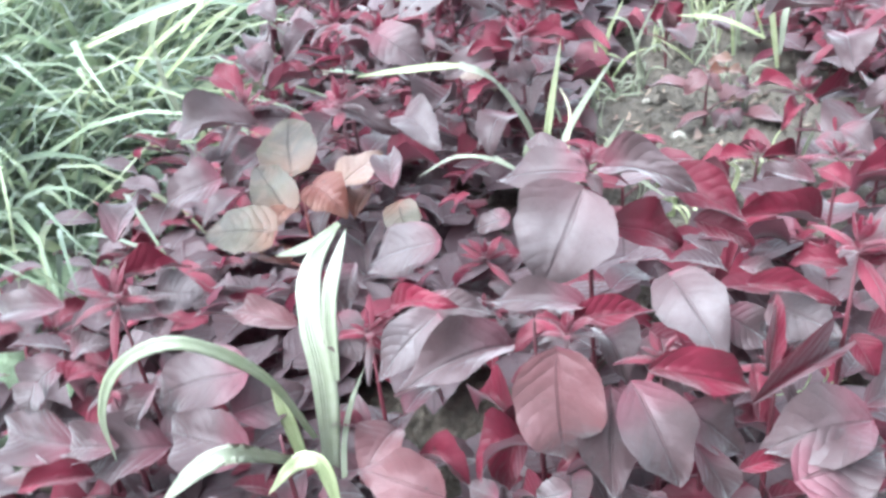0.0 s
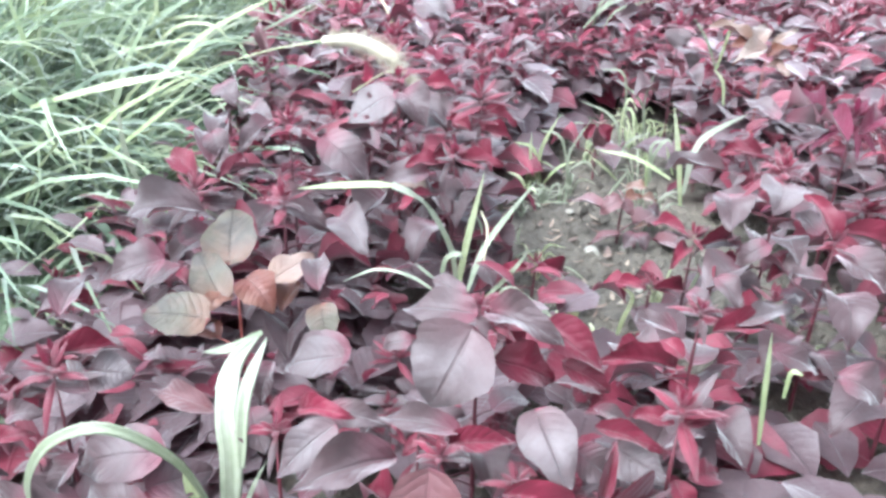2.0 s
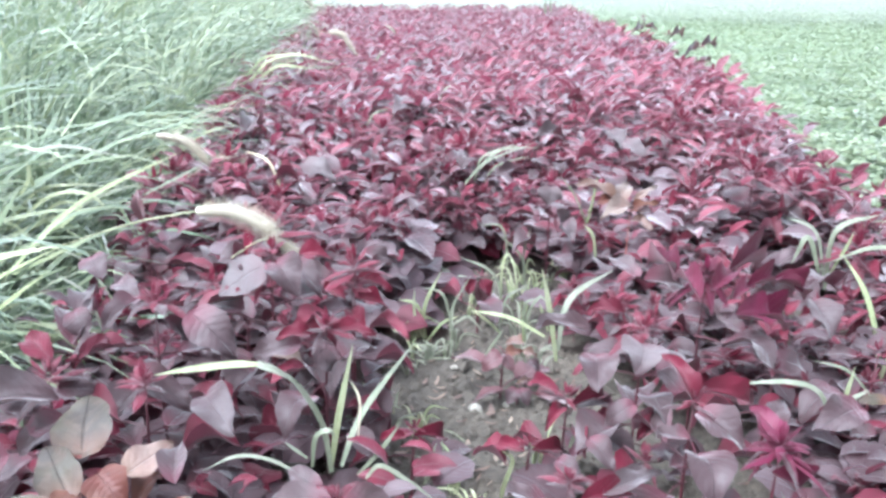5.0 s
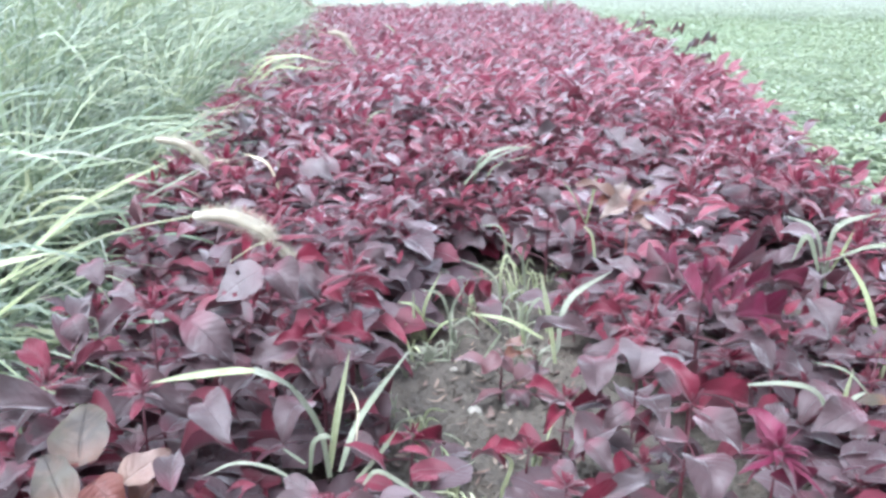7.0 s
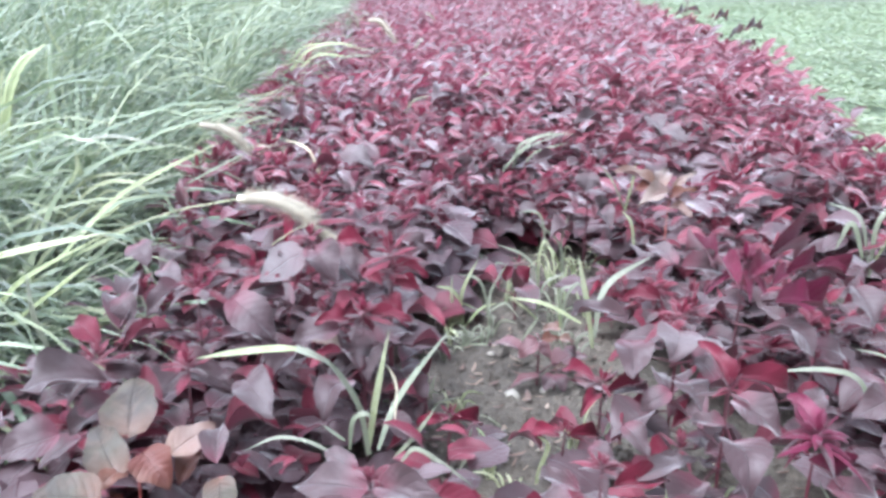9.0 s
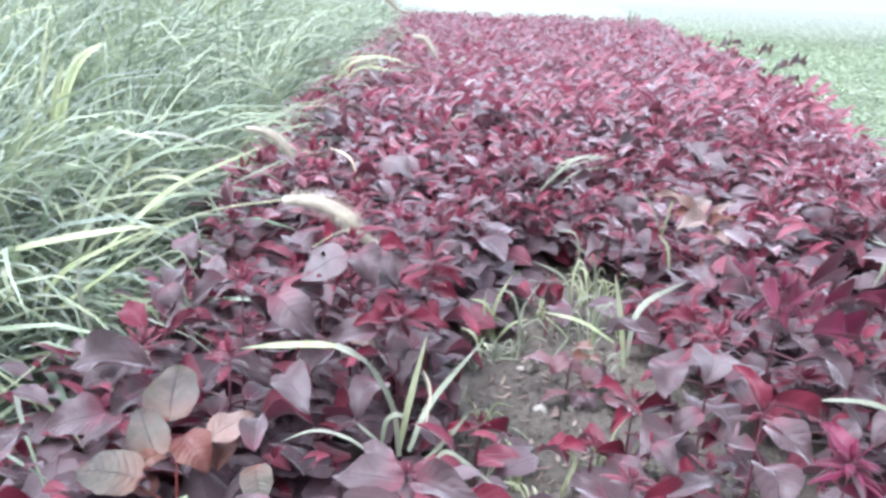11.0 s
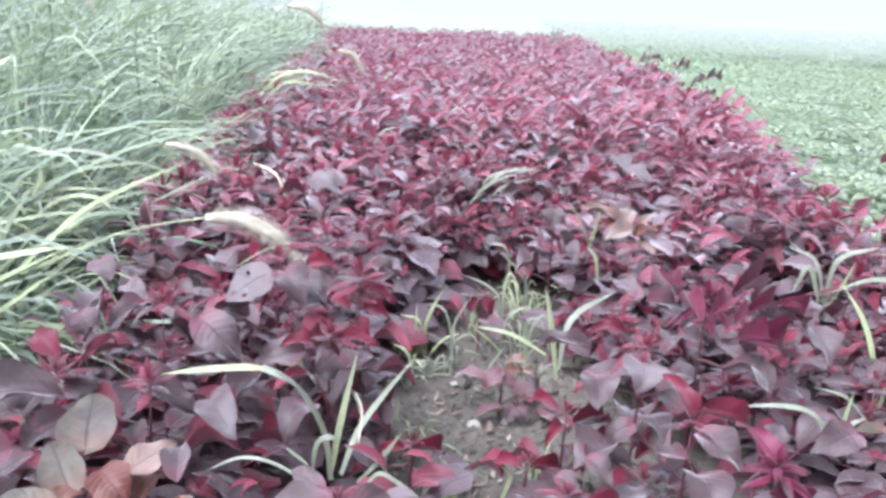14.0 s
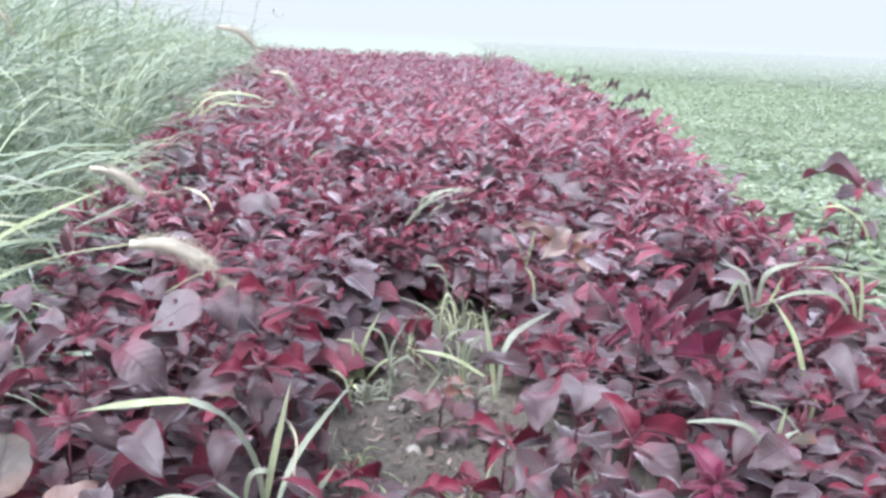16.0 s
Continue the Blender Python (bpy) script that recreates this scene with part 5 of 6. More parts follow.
set_plant((-0.019, 0.361, 0.150), [
    ("maroon", (-0.027, 0.358, 0.140), (0.001, 0.356, 0.110), 0.028),
    ("maroon", (-0.023, 0.345, 0.125), (-0.006, 0.336, 0.090), 0.019),
    ("maroon", (-0.045, 0.362, 0.120), (-0.027, 0.344, 0.100), 0.022),
    ("magenta", (0.015, 0.327, 0.140), (0.043, 0.320, 0.120), 0.014),
    ("crimson", (-0.004, 0.325, 0.130), (0.024, 0.335, 0.130), 0.010),
], "amaranth plant with dark purple-veined leaves", tuft=4, size=0.025, fill=3)
set_plant((0.014, 0.358, 0.165), [
    ("crimson", (0.012, 0.355, 0.165), (0.021, 0.389, 0.190), 0.009),
    ("crimson", (0.010, 0.405, 0.185), (0.054, 0.396, 0.175), 0.013),
    ("crimson", (0.006, 0.340, 0.150), (0.006, 0.365, 0.165), 0.009),
    ("maroon", (0.035, 0.382, 0.150), (0.059, 0.400, 0.150), 0.012),
    ("maroon", (0.010, 0.430, 0.180), (0.037, 0.426, 0.170), 0.011),
], "amaranth plant with folded crimson leaves round pale ones", tuft=5, size=0.028, fill=3)
set_plant((0.053, 0.385, 0.215), [
    ("crimson", (0.055, 0.397, 0.200), (0.030, 0.408, 0.195), 0.013),
    ("crimson", (0.060, 0.390, 0.160), (0.071, 0.381, 0.140), 0.016),
    ("crimson", (0.069, 0.393, 0.160), (0.090, 0.411, 0.150), 0.018),
    ("crimson", (0.060, 0.426, 0.230), (0.045, 0.437, 0.235), 0.012),
    ("maroon", (0.060, 0.390, 0.180), (0.075, 0.399, 0.180), 0.012),
    ("crimson", (0.061, 0.397, 0.200), (0.083, 0.411, 0.200), 0.013),
    ("maroon", (0.064, 0.369, 0.130), (0.089, 0.392, 0.120), 0.018),
], "tall dark red amaranth plant with a thick crimson stem", tuft=11, size=0.04, fill=4)
set_plant((0.122, 0.785, 0.130), [
    ("crimson", (0.117, 0.797, 0.130), (0.083, 0.833, 0.120), 0.017),
    ("crimson", (0.128, 0.776, 0.125), (0.176, 0.807, 0.120), 0.017),
    ("crimson", (0.120, 0.784, 0.120), (0.099, 0.753, 0.110), 0.016),
    ("maroon", (0.138, 0.707, 0.130), (0.160, 0.683, 0.110), 0.025),
    ("maroon", (0.164, 0.758, 0.130), (0.193, 0.778, 0.120), 0.016),
    ("crimson", (0.132, 0.755, 0.110), (0.137, 0.718, 0.100), 0.016),
], "small red amaranth plant at the edge of the bare soil", tuft=9, size=0.032, fill=3)
set_plant((0.185, 0.681, 0.120), [
    ("crimson", (0.184, 0.705, 0.130), (0.216, 0.748, 0.125), 0.020),
    ("maroon", (0.212, 0.678, 0.120), (0.244, 0.710, 0.110), 0.019),
    ("maroon", (0.203, 0.750, 0.140), (0.210, 0.745, 0.120), 0.026),
    ("ash", (0.153, 0.631, 0.140), (0.192, 0.635, 0.140), 0.012),
], "low dark amaranth plant beside the shaded soil", tuft=6, size=0.03, fill=3)
set_plant((-0.384, 0.676, 0.200), [
    ("crimson", (-0.387, 0.704, 0.210), (-0.427, 0.731, 0.220), 0.028),
    ("crimson", (-0.366, 0.716, 0.205), (-0.341, 0.756, 0.200), 0.023),
    ("maroon", (-0.374, 0.685, 0.190), (-0.345, 0.701, 0.180), 0.024),
    ("maroon", (-0.378, 0.637, 0.170), (-0.353, 0.671, 0.175), 0.031),
    ("ash", (-0.365, 0.762, 0.190), (-0.338, 0.790, 0.190), 0.020),
    ("maroon", (-0.397, 0.765, 0.200), (-0.413, 0.858, 0.200), 0.037),
], "amaranth plant with a spreading crimson crown near the grass", tuft=11, size=0.05, fill=6)
set_plant((-0.122, 0.875, 0.220), [
    ("crimson", (-0.114, 0.866, 0.210), (-0.075, 0.868, 0.200), 0.021),
    ("crimson", (-0.124, 0.865, 0.210), (-0.157, 0.888, 0.210), 0.021),
    ("crimson", (-0.116, 0.856, 0.200), (-0.096, 0.824, 0.180), 0.022),
    ("maroon", (-0.114, 0.971, 0.230), (-0.082, 0.977, 0.210), 0.026),
    ("maroon", (-0.153, 0.944, 0.200), (-0.203, 0.980, 0.200), 0.026),
], "bright crimson amaranth plant beside the bare soil", tuft=12, size=0.05, fill=6)

# ---- grass shoots and seed heads among the amaranth ----
shoot("grass_shoot", (-0.257, 0.400, 0.000), [
    (BLADE_PALE, 0.0188, [(-0.257, 0.380, 0.004), (-0.236, 0.385, 0.126), (-0.239, 0.400, 0.176), (-0.238, 0.420, 0.199), (-0.218, 0.427, 0.223)]),
    (BLADE_PALE, 0.0108, [(-0.227, 0.383, 0.140), (-0.2235, 0.398, 0.190), (-0.214, 0.425, 0.221)]),
    (BLADE_PALE, 0.0076, [(-0.218, 0.427, 0.223), (-0.241, 0.427, 0.208), (-0.260, 0.420, 0.207)]),
    (BLADE_PALE, 0.0088, [(-0.244, 0.370, 0.105), (-0.252, 0.350, 0.173), (-0.283, 0.335, 0.210), (-0.319, 0.330, 0.200), (-0.344, 0.330, 0.166), (-0.351, 0.330, 0.127)]),
    (BLADE_GREEN, 0.0107, [(-0.256, 0.370, 0.078), (-0.258, 0.370, 0.122), (-0.261, 0.370, 0.153)]),
    (BLADE_PALE, 0.0127, [(-0.243, 0.340, 0.118), (-0.258, 0.310, 0.156), (-0.277, 0.300, 0.154), (-0.302, 0.290, 0.135)]),
    (BLADE_GREEN, 0.0113, [(-0.222, 0.330, 0.089), (-0.224, 0.330, 0.126), (-0.239, 0.330, 0.127), (-0.263, 0.330, 0.100)]),
    (BLADE_PALE, 0.0046, [(-0.246, 0.362, 0.004), (-0.235, 0.369, 0.060), (-0.232, 0.381, 0.090), (-0.222, 0.385, 0.120), (-0.209, 0.388, 0.146)]),
], "pale grass shoot with one blade folded over at its tip", "grass shoot", "shoots among the amaranth")
shoot("grass_shoot", (-0.117, 0.690, 0.000), [
    (BLADE_PALE, 0.0101, [(-0.117, 0.690, 0.098), (-0.124, 0.690, 0.151), (-0.143, 0.680, 0.198), (-0.158, 0.665, 0.221), (-0.175, 0.660, 0.231)], "even"),
    (BLADE_GREEN, 0.0106, [(-0.174, 0.660, 0.231), (-0.194, 0.650, 0.235), (-0.219, 0.630, 0.241), (-0.244, 0.600, 0.251)], "up"),
    (BLADE_GREEN, 0.0082, [(-0.119, 0.700, 0.098), (-0.110, 0.700, 0.152), (-0.093, 0.700, 0.233)]),
    (BLADE_PALE, 0.0078, [(-0.109, 0.700, 0.098), (-0.091, 0.740, 0.137), (-0.045, 0.850, 0.163)]),
    (BLADE_PALE, 0.0060, [(-0.132, 0.670, 0.117), (-0.127, 0.670, 0.150), (-0.114, 0.670, 0.158), (-0.109, 0.670, 0.151)]),
    (BLADE_PALE, 0.0034, [(-0.120, 0.580, 0.168), (-0.145, 0.580, 0.184), (-0.174, 0.580, 0.188), (-0.205, 0.580, 0.173)]),
    (BLADE_PALE, 0.0038, [(-0.136, 0.670, 0.127), (-0.158, 0.670, 0.145)]),
    (BLADE_PALE, 0.0053, [(-0.087, 0.660, 0.116), (-0.065, 0.660, 0.143), (-0.045, 0.660, 0.174)]),
    (BLADE_PALE, 0.0050, [(-0.074, 0.620, 0.140), (-0.061, 0.620, 0.154), (-0.038, 0.620, 0.140), (-0.009, 0.620, 0.116)]),
    (STRAW, 0.0028, [(-0.094, 0.720, 0.121), (-0.091, 0.720, 0.161), (-0.099, 0.720, 0.184)]),
], "yellow-green grass shoot with long arching pale blades", "grass shoot", "shoots among the amaranth")
shoot("grass_seedling", (-0.050, 1.185, 0.000), [
    (BLADE_GREEN, 0.0068, [(-0.051, 1.200, 0.004), (-0.049, 1.200, 0.062), (-0.022, 1.200, 0.123)]),
    (BLADE_GREEN, 0.0062, [(-0.047, 1.200, 0.004), (-0.061, 1.200, 0.061), (-0.092, 1.200, 0.072)]),
    (BLADE_GREEN, 0.0049, [(-0.051, 1.190, 0.007), (-0.065, 1.190, 0.051), (-0.065, 1.190, 0.094)]),
    (BLADE_GREEN, 0.0049, [(-0.046, 1.190, 0.004), (-0.020, 1.190, 0.037), (0.007, 1.190, 0.048)]),
], "yellowing grass seedling on bare soil", "grass shoot", "shoots among the amaranth")
shoot("grass_seedling", (-0.004, 1.167, 0.000), [
    (BLADE_PALE, 0.0048, [(-0.004, 1.170, 0.004), (-0.006, 1.170, 0.066), (0.024, 1.170, 0.127)]),
    (BLADE_PALE, 0.0048, [(-0.005, 1.170, 0.037), (-0.020, 1.170, 0.094), (-0.053, 1.170, 0.105)]),
    (BLADE_PALE, 0.0042, [(-0.005, 1.160, 0.046), (0.020, 1.160, 0.061), (0.041, 1.160, 0.038)]),
], "slender pale grass seedling on bare soil", "grass shoot", "shoots among the amaranth")
shoot("dry_tuft", (-0.047, 1.135, 0.000), [
    (BLADE_PALE, 0.0042, [(-0.047, 1.130, 0.004), (-0.069, 1.130, 0.016), (-0.090, 1.130, 0.004)]),
    (BLADE_PALE, 0.0042, [(-0.048, 1.140, 0.004), (-0.026, 1.140, 0.008), (-0.009, 1.140, 0.022)]),
    (BLADE_PALE, 0.0042, [(-0.051, 1.120, 0.004), (-0.059, 1.120, 0.004), (-0.042, 1.120, 0.004)]),
    (BLADE_PALE, 0.0036, [(-0.043, 1.130, 0.004), (-0.017, 1.130, 0.004), (0.000, 1.130, 0.004)]),
    (BLADE_PALE, 0.0036, [(-0.061, 1.150, 0.004), (-0.048, 1.150, 0.007), (-0.018, 1.150, 0.008)]),
], "pale dried grass tuft lying on the soil", "dry grass", "shoots among the amaranth")
shoot("grass_seedling", (0.073, 1.234, 0.000), [
    (BLADE_PALE, 0.0049, [(0.073, 1.220, 0.006), (0.070, 1.220, 0.086), (0.050, 1.220, 0.119), (0.002, 1.220, 0.139)]),
    (BLADE_PALE, 0.0050, [(0.072, 1.220, 0.027), (0.084, 1.220, 0.071), (0.120, 1.220, 0.092)]),
    (BLADE_GREEN, 0.0050, [(0.076, 1.240, 0.018), (0.074, 1.240, 0.098), (0.082, 1.240, 0.137), (0.097, 1.240, 0.118)]),
    (BLADE_GREEN, 0.0050, [(0.072, 1.200, 0.016), (0.053, 1.200, 0.035), (0.025, 1.200, 0.056)]),
], "tall slender grass seedling with hooked blades", "grass shoot", "shoots among the amaranth")
shoot("grass_seedling", (0.119, 1.283, 0.000), [
    (BLADE_PALE, 0.0055, [(0.125, 1.360, 0.004), (0.117, 1.360, 0.086), (0.073, 1.360, 0.132)]),
    (BLADE_PALE, 0.0048, [(0.124, 1.360, 0.010), (0.119, 1.360, 0.097), (0.130, 1.360, 0.144)]),
    (BLADE_PALE, 0.0049, [(0.095, 1.400, 0.005), (0.085, 1.400, 0.125), (0.043, 1.400, 0.137)]),
], "slender grass seedling behind the bare soil", "grass shoot", "shoots among the amaranth")
shoot("grass_shoot", (0.153, 1.135, 0.000), [
    (BLADE_GREEN, 0.0082, [(0.130, 0.930, 0.102), (0.119, 0.930, 0.171), (0.107, 0.930, 0.228)]),
    (BLADE_PALE, 0.0093, [(0.131, 0.930, 0.117), (0.145, 0.950, 0.178), (0.208, 1.000, 0.201)]),
    (BLADE_GREEN, 0.0057, [(0.113, 0.920, 0.141), (0.069, 0.920, 0.166), (0.021, 0.920, 0.175)]),
    (BLADE_PALE, 0.0043, [(0.040, 0.910, 0.120), (0.062, 0.910, 0.156)]),
    (BLADE_PALE, 0.0049, [(0.093, 0.950, 0.123), (0.089, 0.950, 0.169), (0.105, 0.950, 0.180)]),
], "yellow grass shoot with one broad pale blade", "grass shoot", "shoots among the amaranth")
shoot("grass_shoot", (0.556, 1.160, 0.000), [
    (BLADE_PALE, 0.0102, [(0.560, 1.160, 0.113), (0.562, 1.160, 0.206), (0.623, 1.160, 0.233)]),
    (BLADE_PALE, 0.0069, [(0.556, 1.160, 0.132), (0.533, 1.160, 0.205), (0.486, 1.160, 0.228)]),
    (BLADE_PALE, 0.0105, [(0.538, 1.140, 0.148), (0.514, 1.140, 0.203), (0.496, 1.140, 0.161)]),
    (BLADE_GREEN, 0.0058, [(0.565, 1.160, 0.141), (0.581, 1.160, 0.179), (0.590, 1.160, 0.206)]),
], "pale arching grass shoot among the amaranth", "grass shoot", "shoots among the amaranth")
shoot("grass_shoot", (0.688, 1.100, 0.000), [
    (BLADE_PALE, 0.0074, [(0.688, 1.100, 0.131), (0.649, 1.100, 0.193), (0.589, 1.100, 0.201), (0.526, 1.100, 0.176)]),
    (BLADE_GREEN, 0.0076, [(0.686, 1.100, 0.140), (0.665, 1.100, 0.202), (0.632, 1.100, 0.232)]),
    (BLADE_GREEN, 0.0084, [(0.701, 1.120, 0.133), (0.694, 1.120, 0.196), (0.683, 1.120, 0.241)]),
    (BLADE_PALE, 0.0054, [(0.795, 1.200, 0.190), (0.699, 1.200, 0.209), (0.631, 1.200, 0.210)]),
], "green grass shoot leaning over the amaranth", "grass shoot", "shoots among the amaranth")
shoot("grass_shoot", (0.567, 0.980, 0.000), [
    (BLADE_GREEN, 0.0103, [(0.550, 0.950, 0.027), (0.557, 0.980, 0.095), (0.539, 1.000, 0.168), (0.510, 1.020, 0.218)]),
    (BLADE_GREEN, 0.0077, [(0.529, 0.900, 0.031), (0.539, 0.900, 0.079), (0.550, 0.900, 0.125)]),
    (BLADE_GREEN, 0.0066, [(0.531, 0.920, 0.052), (0.534, 0.920, 0.100), (0.538, 0.920, 0.132)]),
], "long yellow-green grass shoot bent at its tip", "grass shoot", "shoots among the amaranth")
shoot("grass_shoot", (0.385, 0.720, 0.000), [
    (BLADE_PALE, 0.0061, [(0.374, 0.710, 0.143), (0.357, 0.710, 0.183), (0.324, 0.710, 0.195), (0.268, 0.710, 0.191)]),
    (BLADE_GREEN, 0.0059, [(0.380, 0.710, 0.143), (0.382, 0.710, 0.181), (0.386, 0.710, 0.212)]),
    (BLADE_PALE, 0.0064, [(0.382, 0.710, 0.149), (0.387, 0.710, 0.175), (0.403, 0.710, 0.187)]),
    (BLADE_PALE, 0.0031, [(0.428, 0.750, 0.160), (0.400, 0.750, 0.188), (0.365, 0.750, 0.198)]),
], "pale grass shoot with a blade bent level", "grass shoot", "shoots among the amaranth")
shoot("grass_shoot", (0.142, 0.510, 0.000), [
    (BLADE_GREEN, 0.0055, [(0.147, 0.514, 0.089), (0.142, 0.514, 0.146), (0.138, 0.514, 0.196)]),
    (BLADE_GREEN, 0.0047, [(0.152, 0.500, 0.148), (0.153, 0.500, 0.172), (0.162, 0.500, 0.170)]),
], "cut-off pale green grass shoot", "grass shoot", "shoots among the amaranth")
shoot("grass_shoot", (0.330, 0.620, 0.000), [
    (BLADE_PALE, 0.0040, [(0.325, 0.620, 0.043), (0.314, 0.620, 0.095), (0.294, 0.620, 0.133)]),
    (BLADE_GREEN, 0.0039, [(0.327, 0.600, 0.087), (0.318, 0.600, 0.111), (0.317, 0.600, 0.135)]),
], "thin pale grass shoot over dark soil", "grass shoot", "shoots among the amaranth")
shoot("grass_shoot", (0.065, 0.780, 0.000), [
    (BLADE_GREEN, 0.0062, [(0.056, 0.780, 0.004), (0.060, 0.780, 0.024), (0.068, 0.780, 0.056), (0.055, 0.780, 0.068)]),
    (BLADE_PALE, 0.0037, [(0.095, 0.800, 0.005), (0.094, 0.800, 0.028), (0.076, 0.800, 0.043)]),
    (BLADE_PALE, 0.0055, [(0.134, 0.820, 0.041), (0.147, 0.820, 0.080)]),
], "pale curled grass shoot on bare soil", "grass shoot", "shoots among the amaranth")
shoot("grass_shoot", (0.031, 1.750, 0.000), [
    (BLADE_PALE, 0.0075, [(-0.001, 1.720, 0.111), (0.047, 1.720, 0.171), (0.095, 1.720, 0.208), (0.171, 1.720, 0.213)]),
    (BLADE_PALE, 0.0059, [(0.036, 1.740, 0.136), (0.053, 1.740, 0.187), (0.126, 1.740, 0.216)]),
], "pale grass blades bowing over the crimson leaves", "grass shoot", "shoots among the amaranth")
shoot("grass_shoot", (0.212, 1.300, 0.000), [
    (BLADE_PALE, 0.0045, [(0.217, 1.300, 0.171), (0.195, 1.300, 0.219), (0.172, 1.300, 0.250)]),
    (BLADE_GREEN, 0.0052, [(0.217, 1.300, 0.171), (0.226, 1.300, 0.220), (0.231, 1.300, 0.256)]),
    (BLADE_GREEN, 0.0057, [(0.227, 1.250, 0.128), (0.220, 1.250, 0.167), (0.204, 1.250, 0.186)]),
], "thin green grass shoot beside rust-coloured leaves", "grass shoot", "shoots among the amaranth")
shoot("grass_shoot", (-0.459, 0.950, 0.000), [
    (BLADE_PALE, 0.0044, [(-0.452, 0.950, 0.111), (-0.468, 0.950, 0.176), (-0.509, 0.950, 0.207)]),
], "bent pale grass stalk at the bed's edge", "grass shoot", "shoots among the amaranth")
shoot("grass_shoot", (-0.380, 1.660, 0.000), [
    (STRAW, 0.0059, [(-0.380, 1.660, 0.137), (-0.401, 1.660, 0.192), (-0.451, 1.660, 0.214)]),
    (BLADE_PALE, 0.0050, [(-0.380, 1.660, 0.137), (-0.375, 1.660, 0.200)]),
], "small straw-coloured grass shoot", "grass shoot", "shoots among the amaranth")
shoot("grass_shoot", (0.926, 1.500, 0.000), [
    (BLADE_GREEN, 0.0075, [(0.941, 1.500, 0.131), (0.908, 1.500, 0.211), (0.851, 1.500, 0.248), (0.786, 1.500, 0.235)]),
    (BLADE_PALE, 0.0086, [(0.961, 1.500, 0.143), (0.934, 1.500, 0.211), (0.889, 1.500, 0.253)]),
], "broad pale grass blade bowing at the bed's edge", "grass shoot", "shoots among the amaranth")
shoot("grass_shoot", (-0.203, 3.900, 0.000), [
    (BLADE_PALE, 0.0075, [(-0.201, 3.900, 0.033), (-0.209, 3.900, 0.167), (-0.266, 3.900, 0.230)]),
], "thin pale stalk in the far bed", "grass shoot", "shoots among the amaranth")
shoot("grass_shoot", (0.722, 7.600, 0.000), [
    (BLADE_PALE, 0.0256, [(0.736, 7.600, 0.176), (0.735, 7.600, 0.379)]),
    (BLADE_PALE, 0.0219, [(0.788, 7.600, 0.178), (0.777, 7.600, 0.370)]),
], "pale dry stalk at the bed's far end", "grass shoot", "shoots among the amaranth")
shoot("grass_shoot", (0.248, 2.400, 0.000), [
    (BLADE_PALE, 0.0082, [(0.226, 2.400, 0.154), (0.247, 2.400, 0.186), (0.281, 2.400, 0.206)]),
], "thin pale blade over crimson leaves", "grass shoot", "shoots among the amaranth")
sprout(-0.065, 1.209, 9, 0.050, BLADE_GREEN, 0)
sprout(-0.040, 1.141, 12, 0.030, BLADE_PALE, 1)
sprout(-0.013, 1.156, 8, 0.035, BLADE_PALE, 2)
sprout(-0.068, 1.097, 7, 0.030, BLADE_PALE, 3)
sprout(-0.045, 0.906, 8, 0.050, BLADE_GREEN, 4)
sprout(-0.089, 0.879, 8, 0.060, BLADE_PALE, 5)
sprout(0.104, 1.357, 7, 0.060, BLADE_GREEN, 6)
sprout(0.206, 1.448, 7, 0.060, BLADE_GREEN, 7)
sprout(0.306, 1.517, 6, 0.060, BLADE_GREEN, 8)
sprout(0.027, 1.278, 6, 0.040, BLADE_GREEN, 9)
sprout(0.002, 0.799, 9, 0.050, BLADE_GREEN, 10)
sprout(0.029, 0.747, 7, 0.040, BLADE_GREEN, 11)
sprout(0.107, 0.855, 6, 0.050, BLADE_GREEN, 12)
sprout(0.237, 0.724, 6, 0.050, BLADE_GREEN, 13)
for k in range(22):
    y = rng.uniform(0.76, 1.5)
    x = rng.uniform(-0.12, 0.16) + 0.1 * max(0.0, y - 1.2)
    if bare(x, y) and (y > 1.12 or abs(x - 0.02) > 0.07):
        sprout(x, y, rng.randint(4, 7), rng.uniform(0.03, 0.07), rng.choice((BLADE_GREEN, BLADE_PALE)), 20 + k)
shoot("grass_seedling", (-0.009, 0.809, 0.000), [
    (BLADE_PALE, 0.0027, [(-0.006, 0.780, 0.021), (-0.007, 0.780, 0.051), (-0.010, 0.780, 0.080)]),
    (BLADE_PALE, 0.0027, [(-0.006, 0.780, 0.028), (0.002, 0.780, 0.051), (0.018, 0.780, 0.052)]),
    (BLADE_PALE, 0.0027, [(-0.006, 0.770, 0.032), (0.005, 0.770, 0.046), (0.016, 0.770, 0.041)]),
    (BLADE_PALE, 0.0026, [(-0.017, 0.780, 0.036), (-0.019, 0.780, 0.065), (-0.016, 0.780, 0.076)]),
], "small pale grass seedling on bare soil", "grass shoot", "shoots among the amaranth")
shoot("grass_seedling", (-0.027, 0.842, 0.000), [
    (BLADE_PALE, 0.0027, [(-0.032, 0.800, 0.006), (-0.026, 0.800, 0.037), (-0.047, 0.800, 0.048)]),
    (BLADE_PALE, 0.0028, [(-0.032, 0.800, 0.006), (-0.021, 0.800, 0.029), (-0.022, 0.800, 0.059)]),
], "small pale grass seedling on bare soil", "grass shoot", "shoots among the amaranth")
